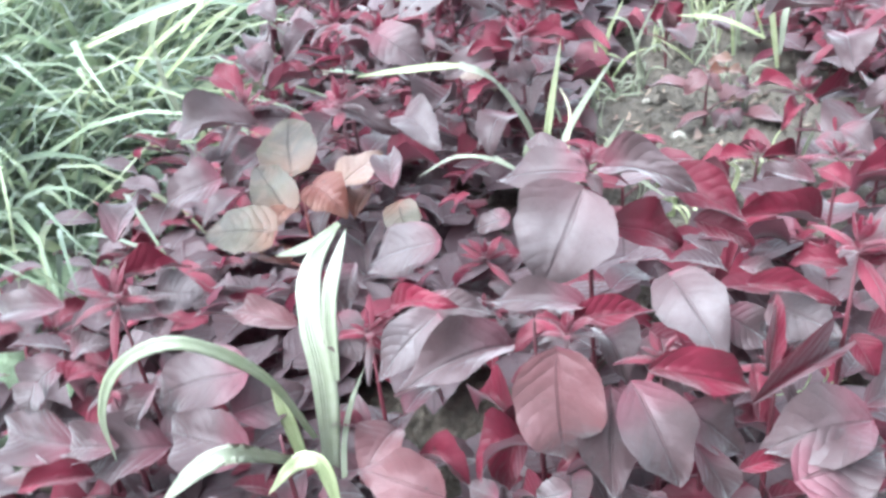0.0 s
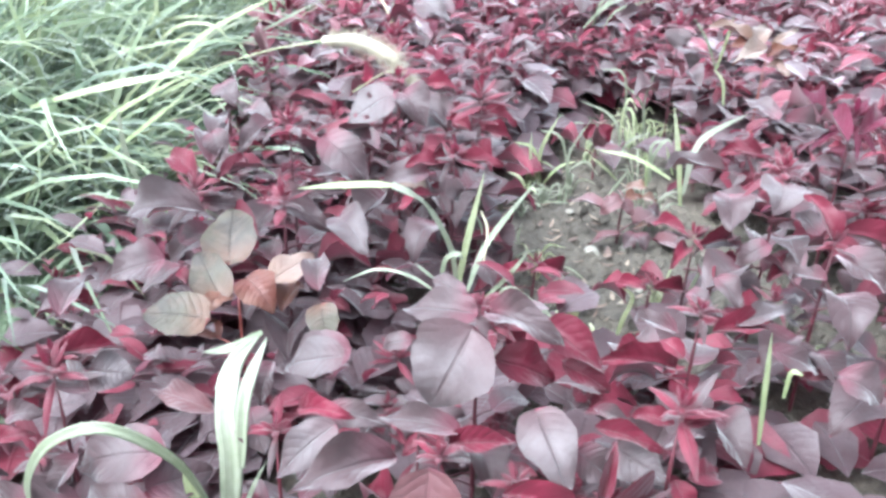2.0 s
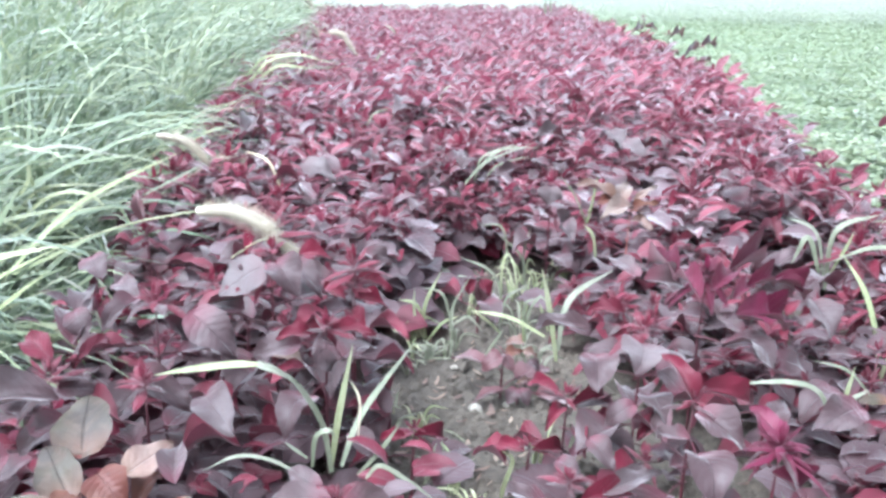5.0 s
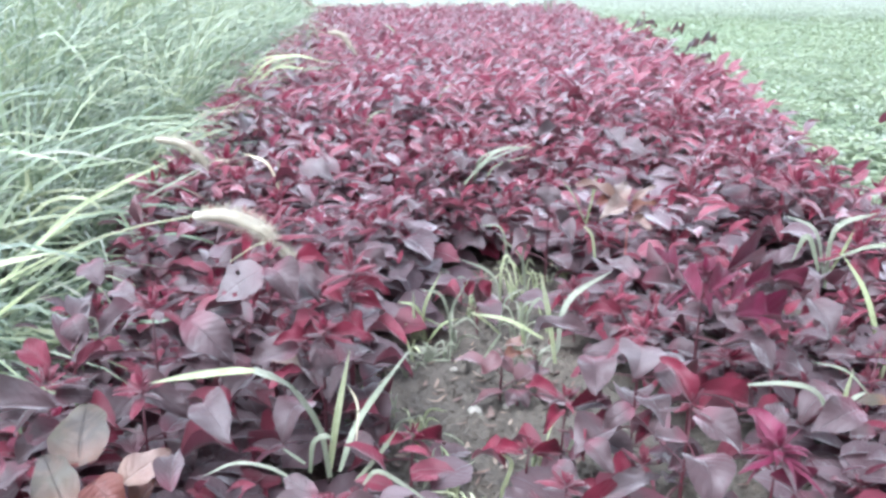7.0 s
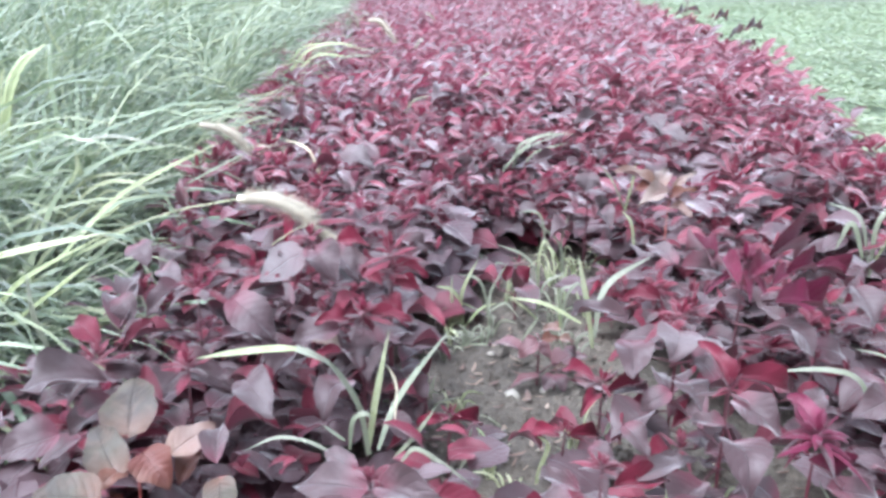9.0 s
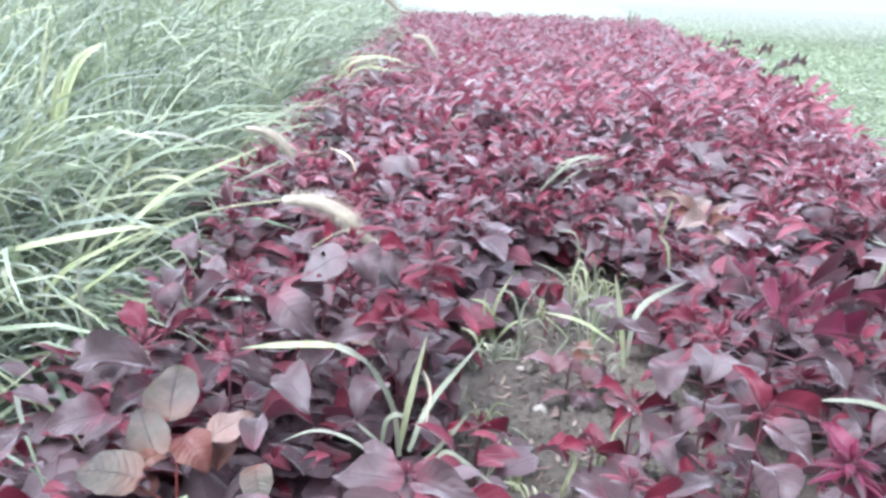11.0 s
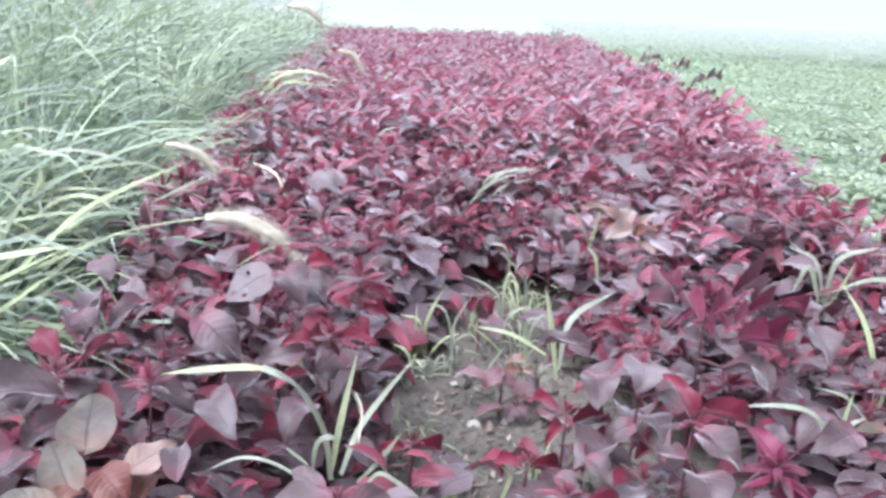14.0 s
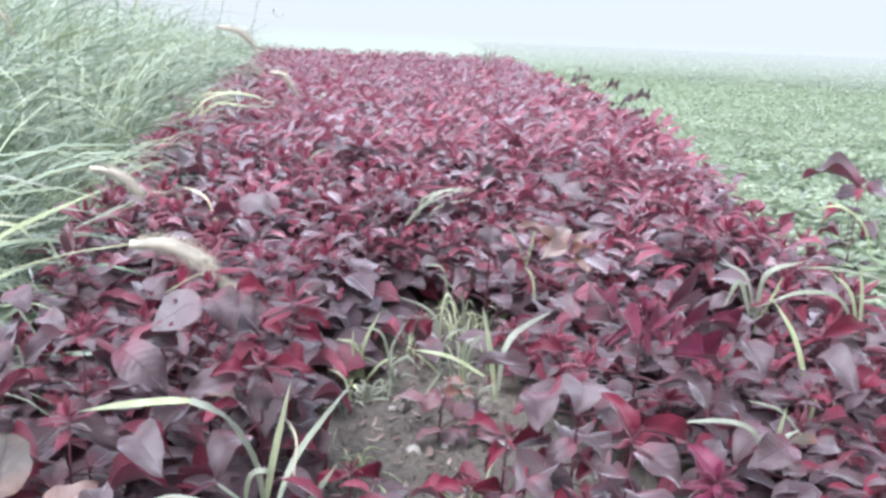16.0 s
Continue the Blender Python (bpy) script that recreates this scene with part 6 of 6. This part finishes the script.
shoot("grass_seedling", (-0.107, 0.800, 0.000), [
    (BLADE_PALE, 0.0031, [(-0.105, 0.800, 0.075), (-0.104, 0.800, 0.119), (-0.115, 0.800, 0.143)]),
    (BLADE_PALE, 0.0036, [(-0.062, 0.820, 0.095), (-0.064, 0.820, 0.103), (-0.060, 0.820, 0.120)]),
    (BLADE_PALE, 0.0028, [(0.015, 0.840, 0.041), (0.001, 0.840, 0.052), (-0.012, 0.840, 0.056)]),
], "thin curled grass seedling by the soil", "grass shoot", "shoots among the amaranth")
shoot("grass_seedling", (0.092, 1.000, 0.000), [
    (BLADE_GREEN, 0.0042, [(0.094, 1.000, 0.095), (0.092, 1.000, 0.129), (0.090, 1.000, 0.145)]),
    (BLADE_PALE, 0.0051, [(0.096, 1.000, 0.095), (0.099, 1.000, 0.137), (0.113, 1.000, 0.161), (0.122, 1.000, 0.154)]),
    (BLADE_GREEN, 0.0036, [(0.124, 0.980, 0.121), (0.116, 0.980, 0.145), (0.111, 0.980, 0.161)]),
], "yellow-green grass seedling beside the soil", "grass shoot", "shoots among the amaranth")
shoot("feathery_weed", (0.055, 0.420, 0.000), [
    (BLADE_GREEN, 0.0016, [(0.034, 0.430, 0.081), (0.054, 0.430, 0.086), (0.076, 0.430, 0.094)]),
    (BLADE_GREEN, 0.0015, [(0.043, 0.430, 0.081), (0.043, 0.430, 0.095), (0.038, 0.430, 0.102)]),
    (BLADE_GREEN, 0.0015, [(0.051, 0.430, 0.085), (0.054, 0.430, 0.097), (0.050, 0.430, 0.106)]),
    (BLADE_GREEN, 0.0015, [(0.059, 0.430, 0.086), (0.064, 0.430, 0.097), (0.062, 0.430, 0.106)]),
    (BLADE_GREEN, 0.0015, [(0.065, 0.430, 0.088), (0.070, 0.430, 0.097), (0.071, 0.430, 0.104)]),
    (BLADE_GREEN, 0.0015, [(0.044, 0.430, 0.081), (0.039, 0.430, 0.086), (0.032, 0.430, 0.088)]),
    (BLADE_GREEN, 0.0016, [(0.057, 0.430, 0.085), (0.067, 0.430, 0.083), (0.076, 0.430, 0.086)]),
    (BLADE_GREEN, 0.0016, [(0.055, 0.430, 0.072), (0.053, 0.430, 0.081), (0.051, 0.430, 0.086)]),
], "small feathery green weed among mauve leaves", "weed", "shoots among the amaranth")
shoot("grass_shoot", (-0.879, 1.350, 0.000), [
    (BLADE_GREEN, 0.0260, [(-0.873, 1.350, 0.211), (-0.857, 1.350, 0.316), (-0.819, 1.350, 0.399), (-0.761, 1.350, 0.445)]),
    (BLADE_GREEN, 0.0178, [(-0.929, 1.400, 0.196), (-0.901, 1.400, 0.328), (-0.875, 1.400, 0.402)]),
    (BLADE_GREEN, 0.0073, [(-0.940, 1.400, 0.196), (-0.919, 1.400, 0.389), (-0.879, 1.400, 0.530)]),
], "broad yellow-green grass blade standing in the long grass", "grass shoot", "shoots among the amaranth")
shoot("grass_shoot", (-0.656, 2.600, 0.000), [
    (BLADE_GREEN, 0.0115, [(-0.675, 2.600, 0.236), (-0.618, 2.600, 0.297), (-0.525, 2.600, 0.323), (-0.417, 2.600, 0.299)]),
    (BLADE_GREEN, 0.0103, [(-0.656, 2.600, 0.237), (-0.580, 2.600, 0.286), (-0.468, 2.600, 0.279)]),
    (BLADE_GREEN, 0.0092, [(-0.697, 2.650, 0.248), (-0.630, 2.650, 0.310), (-0.497, 2.650, 0.316)]),
], "yellowing grass shoot leaning over the bed", "grass shoot", "shoots among the amaranth")
shoot("grass_stalk", (-0.901, 1.200, 0.000), [
    (BLADE_GREEN, 0.0052, [(-0.935, 1.250, 0.126), (-0.856, 1.250, 0.312), (-0.767, 1.250, 0.526)]),
    (BLADE_GREEN, 0.0045, [(-0.848, 1.300, 0.126), (-0.776, 1.300, 0.181), (-0.704, 1.300, 0.245)]),
], "long thin grass stalk leaning across the long grass", "grass shoot", "shoots among the amaranth")
shoot("grass_stalk", (-1.039, 1.900, 0.000), [
    (BLADE_GREEN, 0.0063, [(-1.020, 1.900, 0.332), (-1.060, 1.900, 0.405), (-1.084, 1.900, 0.510)]),
    (BLADE_GREEN, 0.0063, [(-1.283, 1.800, 0.433), (-1.208, 1.800, 0.465), (-1.094, 1.800, 0.480)]),
], "dark thin grass stalk standing over the long grass", "grass shoot", "shoots among the amaranth")
shoot("grass_shoot", (-0.663, 1.250, 0.000), [
    (BLADE_GREEN, 0.0063, [(-0.678, 1.250, 0.215), (-0.684, 1.250, 0.264), (-0.679, 1.250, 0.279)]),
    (BLADE_GREEN, 0.0063, [(-0.727, 1.250, 0.182), (-0.671, 1.250, 0.235), (-0.580, 1.250, 0.246)]),
    (BLADE_PALE, 0.0054, [(-0.499, 1.220, 0.253), (-0.568, 1.220, 0.230), (-0.640, 1.220, 0.186)]),
], "small yellow-green grass tuft at the bank", "grass shoot", "shoots among the amaranth")
shoot("grass_shoot", (-0.599, 0.850, 0.000), [
    (BLADE_GREEN, 0.0109, [(-0.698, 0.900, 0.203), (-0.584, 0.900, 0.235), (-0.468, 0.900, 0.260)]),
    (BLADE_GREEN, 0.0086, [(-0.692, 0.880, 0.148), (-0.628, 0.880, 0.157), (-0.568, 0.880, 0.208), (-0.451, 0.880, 0.269)]),
    (BLADE_PALE, 0.0088, [(-0.528, 0.840, 0.121), (-0.541, 0.840, 0.173), (-0.540, 0.840, 0.235)]),
    (BLADE_GREEN, 0.0062, [(-0.593, 0.860, 0.149), (-0.528, 0.860, 0.196), (-0.465, 0.860, 0.242)]),
], "long green grass blades reaching over the bed's edge", "grass shoot", "shoots among the amaranth")
shoot("grass_shoot", (0.089, 1.700, 0.000), [
    (BLADE_PALE, 0.0061, [(0.025, 1.750, 0.102), (0.057, 1.750, 0.169), (0.164, 1.750, 0.217)]),
    (BLADE_PALE, 0.0051, [(0.054, 1.720, 0.125), (0.081, 1.720, 0.171), (0.158, 1.720, 0.195)]),
], "twin pale grass blades arching over crimson leaves", "grass shoot", "shoots among the amaranth")
shoot("dead_leaf", (0.616, 1.000, 0.000), [
    (BLADE_PALE, 0.0101, [(0.595, 1.000, 0.132), (0.602, 1.000, 0.143), (0.614, 1.000, 0.142), (0.628, 1.000, 0.133)]),
], "white dried grass blade curled over leaves", "dry grass", "shoots among the amaranth")
shoot("grass_shoot", (-0.624, 3.600, 0.000), [
    (BLADE_PALE, 0.0105, [(-0.623, 3.600, 0.293), (-0.642, 3.600, 0.345), (-0.680, 3.600, 0.373)]),
], "thin pale stalk among far crimson leaves", "grass shoot", "shoots among the amaranth")
shoot("grass_shoot", (-0.303, 2.900, 0.000), [
    (BLADE_PALE, 0.0084, [(-0.303, 2.900, 0.274), (-0.289, 2.900, 0.294), (-0.271, 2.900, 0.310)]),
], "short pale blade among far crimson leaves", "grass shoot", "shoots among the amaranth")
shoot("grass_shoot", (-0.289, 3.600, 0.000), [
    (BLADE_PALE, 0.0104, [(-0.289, 3.600, 0.320), (-0.309, 3.600, 0.341), (-0.339, 3.600, 0.357)]),
], "short pale blade among far crimson leaves", "grass shoot", "shoots among the amaranth")
shoot("grass_shoot", (-0.244, 2.100, 0.000), [
    (BLADE_PALE, 0.0061, [(-0.244, 2.100, 0.191), (-0.222, 2.100, 0.221), (-0.179, 2.100, 0.235)]),
], "thin pale blade in the mid bed", "grass shoot", "shoots among the amaranth")
shoot("grass_shoot", (-0.061, 2.400, 0.000), [
    (BLADE_PALE, 0.0069, [(-0.062, 2.400, 0.213), (-0.046, 2.400, 0.244), (-0.009, 2.400, 0.262)]),
], "thin pale blade in the mid bed", "grass shoot", "shoots among the amaranth")
shoot("grass_shoot", (-0.604, 1.000, 0.000), [
    (BLADE_GREEN, 0.0097, [(-0.589, 1.000, 0.192), (-0.557, 1.100, 0.240), (-0.536, 1.200, 0.254), (-0.455, 1.300, 0.288)]),
    (BLADE_GREEN, 0.0072, [(-0.590, 1.000, 0.184), (-0.561, 1.050, 0.193), (-0.528, 1.100, 0.203)]),
    (BLADE_PALE, 0.0062, [(-0.569, 1.400, 0.185), (-0.480, 1.500, 0.224)]),
], "long green grass blade leaning across the bank", "grass shoot", "shoots among the amaranth")
shoot("grass_shoot", (-0.690, 1.200, 0.000), [
    (BLADE_GREEN, 0.0072, [(-0.699, 1.200, 0.184), (-0.631, 1.200, 0.237), (-0.570, 1.200, 0.242), (-0.542, 1.200, 0.214)]),
    (BLADE_GREEN, 0.0068, [(-0.685, 1.220, 0.170), (-0.635, 1.220, 0.218), (-0.599, 1.220, 0.222)]),
    (BLADE_GREEN, 0.0072, [(-0.664, 1.180, 0.245), (-0.647, 1.180, 0.272), (-0.647, 1.180, 0.298)]),
    (BLADE_PALE, 0.0061, [(-0.704, 1.250, 0.291), (-0.622, 1.250, 0.306), (-0.525, 1.250, 0.289)]),
    (BLADE_GREEN, 0.0067, [(-0.666, 1.200, 0.167), (-0.609, 1.200, 0.197), (-0.580, 1.200, 0.226)]),
], "tuft of yellow-green grass blades on the bank", "grass shoot", "shoots among the amaranth")
seed_spike([(-0.330, 0.990, 0.278), (-0.287, 0.990, 0.278), (-0.251, 0.990, 0.264), (-0.232, 0.990, 0.248)], 0.0285, [(-0.866, 1.200, 0.033), (-0.633, 1.150, 0.158), (-0.449, 1.050, 0.240), (-0.330, 0.990, 0.278)], "pale tan bristly seed head nodding over crimson leaves")
seed_spike([(-0.232, 1.000, 0.237), (-0.221, 1.000, 0.229), (-0.209, 1.000, 0.220)], 0.0151, [(-0.324, 1.100, 0.176), (-0.267, 1.050, 0.220), (-0.232, 1.000, 0.237)], "tip of a tan bristly seed head among leaves")
seed_spike([(-0.608, 1.600, 0.256), (-0.562, 1.600, 0.249), (-0.530, 1.600, 0.227), (-0.510, 1.600, 0.199)], 0.0255, [(-1.050, 1.900, 0.010), (-0.886, 1.800, 0.152), (-0.729, 1.700, 0.220), (-0.608, 1.600, 0.256)], "pale bristly seed head arching from the long grass")
seed_spike([(-0.513, 1.600, 0.195), (-0.473, 1.600, 0.208), (-0.427, 1.600, 0.200)], 0.0216, [(-0.921, 1.800, 0.010), (-0.652, 1.700, 0.129), (-0.513, 1.600, 0.195)], "pale straight bristly seed head by the long grass")
seed_spike([(-0.599, 3.720, 0.318), (-0.536, 3.720, 0.301), (-0.481, 3.720, 0.217)], 0.0373, [(-0.841, 3.900, 0.010), (-0.713, 3.800, 0.283), (-0.599, 3.720, 0.318)], "small nodding seed head far along the bed")
seed_spike([(-0.936, 4.200, 0.498), (-0.831, 4.200, 0.481), (-0.756, 4.200, 0.415)], 0.0421, [(-1.269, 4.600, 0.015), (-1.093, 4.400, 0.425), (-0.936, 4.200, 0.498)], "nodding seed head above the long grass")
seed_spike([(-1.294, 2.600, 0.547), (-1.228, 2.600, 0.533), (-1.187, 2.600, 0.473)], 0.0283, [(-1.737, 3.000, 0.172), (-1.475, 2.800, 0.480), (-1.294, 2.600, 0.547)], "nodding seed head above the long grass")

# thin flowering stalks that stand above the long grass
shoot("grass_stalk", (-0.853, 3.450, 0.030), [
    (BLADE_DULL, 0.0045, [(-0.853, 3.450, 0.030), (-0.841, 3.420, 0.264), (-0.833, 3.400, 0.439), (-0.811, 3.400, 0.546), (-0.788, 3.400, 0.676)]),
    (BLADE_DULL, 0.0036, [(-0.805, 3.400, 0.578), (-0.787, 3.400, 0.606), (-0.775, 3.390, 0.603)]),
    (BLADE_DULL, 0.0036, [(-0.798, 3.400, 0.617), (-0.813, 3.400, 0.643), (-0.822, 3.390, 0.641)]),
    (BLADE_DULL, 0.0036, [(-0.794, 3.400, 0.643), (-0.780, 3.400, 0.659), (-0.772, 3.390, 0.658)]),
], "thin flowering grass stalk above the long grass", "grass stalk", "flowering stalks in the long grass")
shoot("grass_stalk", (-0.825, 3.650, 0.030), [
    (BLADE_DULL, 0.0045, [(-0.825, 3.650, 0.030), (-0.813, 3.620, 0.278), (-0.805, 3.600, 0.464), (-0.782, 3.600, 0.571), (-0.770, 3.600, 0.650)]),
    (BLADE_DULL, 0.0036, [(-0.779, 3.600, 0.591), (-0.761, 3.600, 0.619), (-0.749, 3.590, 0.616)]),
    (BLADE_DULL, 0.0036, [(-0.776, 3.600, 0.614), (-0.790, 3.600, 0.640), (-0.800, 3.590, 0.638)]),
    (BLADE_DULL, 0.0036, [(-0.773, 3.600, 0.630), (-0.760, 3.600, 0.646), (-0.751, 3.590, 0.644)]),
], "thin flowering grass stalk above the long grass", "grass stalk", "flowering stalks in the long grass")
shoot("grass_stalk", (-0.658, 3.550, 0.030), [
    (BLADE_DULL, 0.0045, [(-0.658, 3.550, 0.030), (-0.646, 3.520, 0.289), (-0.638, 3.500, 0.481), (-0.622, 3.500, 0.565), (-0.608, 3.500, 0.666)]),
    (BLADE_DULL, 0.0036, [(-0.619, 3.500, 0.591), (-0.601, 3.500, 0.619), (-0.589, 3.490, 0.616)]),
    (BLADE_DULL, 0.0036, [(-0.614, 3.500, 0.621), (-0.629, 3.500, 0.647), (-0.638, 3.490, 0.644)]),
    (BLADE_DULL, 0.0036, [(-0.612, 3.500, 0.641), (-0.599, 3.500, 0.657), (-0.590, 3.490, 0.655)]),
], "thin flowering grass stalk above the long grass", "grass stalk", "flowering stalks in the long grass")
shoot("grass_stalk", (-0.709, 3.750, 0.030), [
    (BLADE_DULL, 0.0045, [(-0.709, 3.750, 0.030), (-0.697, 3.720, 0.292), (-0.689, 3.700, 0.486), (-0.614, 3.700, 0.565), (-0.526, 3.700, 0.550)]),
    (BLADE_DULL, 0.0036, [(-0.592, 3.700, 0.562), (-0.574, 3.700, 0.590), (-0.562, 3.690, 0.587)]),
    (BLADE_DULL, 0.0036, [(-0.565, 3.700, 0.557), (-0.580, 3.700, 0.583), (-0.589, 3.690, 0.580)]),
    (BLADE_DULL, 0.0036, [(-0.548, 3.700, 0.554), (-0.535, 3.700, 0.570), (-0.526, 3.690, 0.568)]),
], "thin flowering grass stalk above the long grass", "grass stalk", "flowering stalks in the long grass")
shoot("grass_stalk", (-1.136, 2.650, 0.030), [
    (BLADE_DULL, 0.0045, [(-1.136, 2.650, 0.030), (-1.124, 2.620, 0.277), (-1.116, 2.600, 0.461), (-1.084, 2.600, 0.545), (-1.052, 2.600, 0.644)]),
    (BLADE_DULL, 0.0036, [(-1.076, 2.600, 0.570), (-1.058, 2.600, 0.598), (-1.046, 2.590, 0.595)]),
    (BLADE_DULL, 0.0036, [(-1.067, 2.600, 0.600), (-1.081, 2.600, 0.626), (-1.091, 2.590, 0.623)]),
    (BLADE_DULL, 0.0036, [(-1.060, 2.600, 0.620), (-1.047, 2.600, 0.636), (-1.038, 2.590, 0.634)]),
], "thin flowering grass stalk above the long grass", "grass stalk", "flowering stalks in the long grass")
shoot("grass_stalk", (-0.938, 2.850, 0.030), [
    (BLADE_DULL, 0.0045, [(-0.938, 2.850, 0.030), (-0.926, 2.820, 0.284), (-0.918, 2.800, 0.473), (-0.889, 2.800, 0.556), (-0.880, 2.800, 0.645)]),
    (BLADE_DULL, 0.0036, [(-0.887, 2.800, 0.578), (-0.869, 2.800, 0.606), (-0.857, 2.790, 0.604)]),
    (BLADE_DULL, 0.0036, [(-0.884, 2.800, 0.605), (-0.898, 2.800, 0.631), (-0.908, 2.790, 0.628)]),
    (BLADE_DULL, 0.0036, [(-0.882, 2.800, 0.623), (-0.869, 2.800, 0.639), (-0.860, 2.790, 0.637)]),
], "thin flowering grass stalk above the long grass", "grass stalk", "flowering stalks in the long grass")
shoot("grass_stalk", (-1.209, 3.050, 0.030), [
    (BLADE_DULL, 0.0045, [(-1.209, 3.050, 0.030), (-1.197, 3.020, 0.282), (-1.189, 3.000, 0.470), (-1.124, 3.000, 0.560), (-1.057, 3.000, 0.578)]),
    (BLADE_DULL, 0.0036, [(-1.107, 3.000, 0.565), (-1.089, 3.000, 0.593), (-1.077, 2.990, 0.590)]),
    (BLADE_DULL, 0.0036, [(-1.087, 3.000, 0.570), (-1.101, 3.000, 0.596), (-1.111, 2.990, 0.594)]),
    (BLADE_DULL, 0.0036, [(-1.073, 3.000, 0.574), (-1.060, 3.000, 0.590), (-1.051, 2.990, 0.588)]),
], "thin flowering grass stalk above the long grass", "grass stalk", "flowering stalks in the long grass")

tagged(far_bed(0.24, 2.3, 420, 6, (0.08, 0.16), 0.062, 0.14, 0.3, "amaranth_undergrowth", LEAF_LOW, 0.0), "low amaranth seedlings crowding under the taller plants", "amaranth", kind="stuff")
# haze-paled leaves added in the gaps to brighten the mid bed
tagged(far_bed(1.3, 2.35, 130, 11, tall=(0.15, 0.21), big=0.075, red=0.14, tuft=0.5, pale=0.4, name="young_amaranth"), "young amaranth paled like haze, filling between the larger plants", "amaranth", kind="stuff")

# ---- the other amaranth plants of the near bed ----
WORDS = ("red amaranth plant with mauve leaves and a crimson tip", "red amaranth plant with many glossy crimson leaves")
KINDS = []
# later kinds have more pale leaves, partly to brighten the mid bed like haze
for k in range(12):
    p = amaranth(0.17 + 0.045 * ((k * 5) % 7) / 6, 0.064 + 0.016 * ((k * 3) % 5) / 4, 300 + k, low=11 + k % 3, red=0.3 if k % 2 else 0.08, pale=0.1 if k < 6 else 0.45)
    KINDS.append(tagged(p, WORDS[k % 2], "plant", "amaranth plants in the bed"))
spots = []
tries = 0
while len(spots) < 290 and tries < 90000:
    tries += 1
    y = 0.24 + 2.15 * rng.random() ** 0.9
    x = rng.uniform(bed_left(y) + 0.04 - 0.3 * max(0.0, 1 - y), min(1.05, bed_right(y) - 0.03))
    if by_bare(x, y, 0.045 if y > 0.7 else 0.04) or abs(x) > 0.2 + 0.62 * y + 0.16:
        continue
    gap = 0.06 + 0.014 * y
    if any((x - a) ** 2 + (y - b) ** 2 < gap * gap for a, b in spots):
        continue
    if any((x - a) ** 2 + (y - b) ** 2 < 0.07 ** 2 for a, b in CROWNS):
        continue
    spots.append((x, y))
for k, (x, y) in enumerate(spots):
    near = min(0.95, 0.62 + 0.45 * max(0.0, y - 0.35))
    close = min((x - a) ** 2 + (y - b) ** 2 for a, b in CROWNS) < 0.15 ** 2
    size = rng.uniform(0.8, 1.08) * near * (0.75 if close else 1.0)
    size = max(0.3, min(size, (headroom(x, y) - 0.02) / 0.25))
    m = pose(x, y, relief(x, y) - 0.004, rng.uniform(-6, 6), rng.uniform(-6, 6), rng.uniform(0, 360)) @ Matrix.Scale(size, 4)
    if k < len(KINDS):
        KINDS[k].matrix_world = m
    else:
        pick = 2 * (rng.randrange(3) + (3 if y > 1.15 else 0)) + (rng.random() < (0.62 if x > 0.08 and y < 1.4 else 0.54))
        copy_thing(KINDS[pick], m)
for k in range(14):
    y = 2.25 + 0.3 * k + rng.uniform(-0.1, 0.1)
    m = pose(bed_right(y) - 0.03 + rng.uniform(-0.05, 0.04), y, 0.01, rng.uniform(-9, 9), rng.uniform(-3, 12), rng.uniform(0, 360)) @ Matrix.Scale(rng.uniform(0.85, 1.15), 4)
    copy_thing(KINDS[k % 12], m)
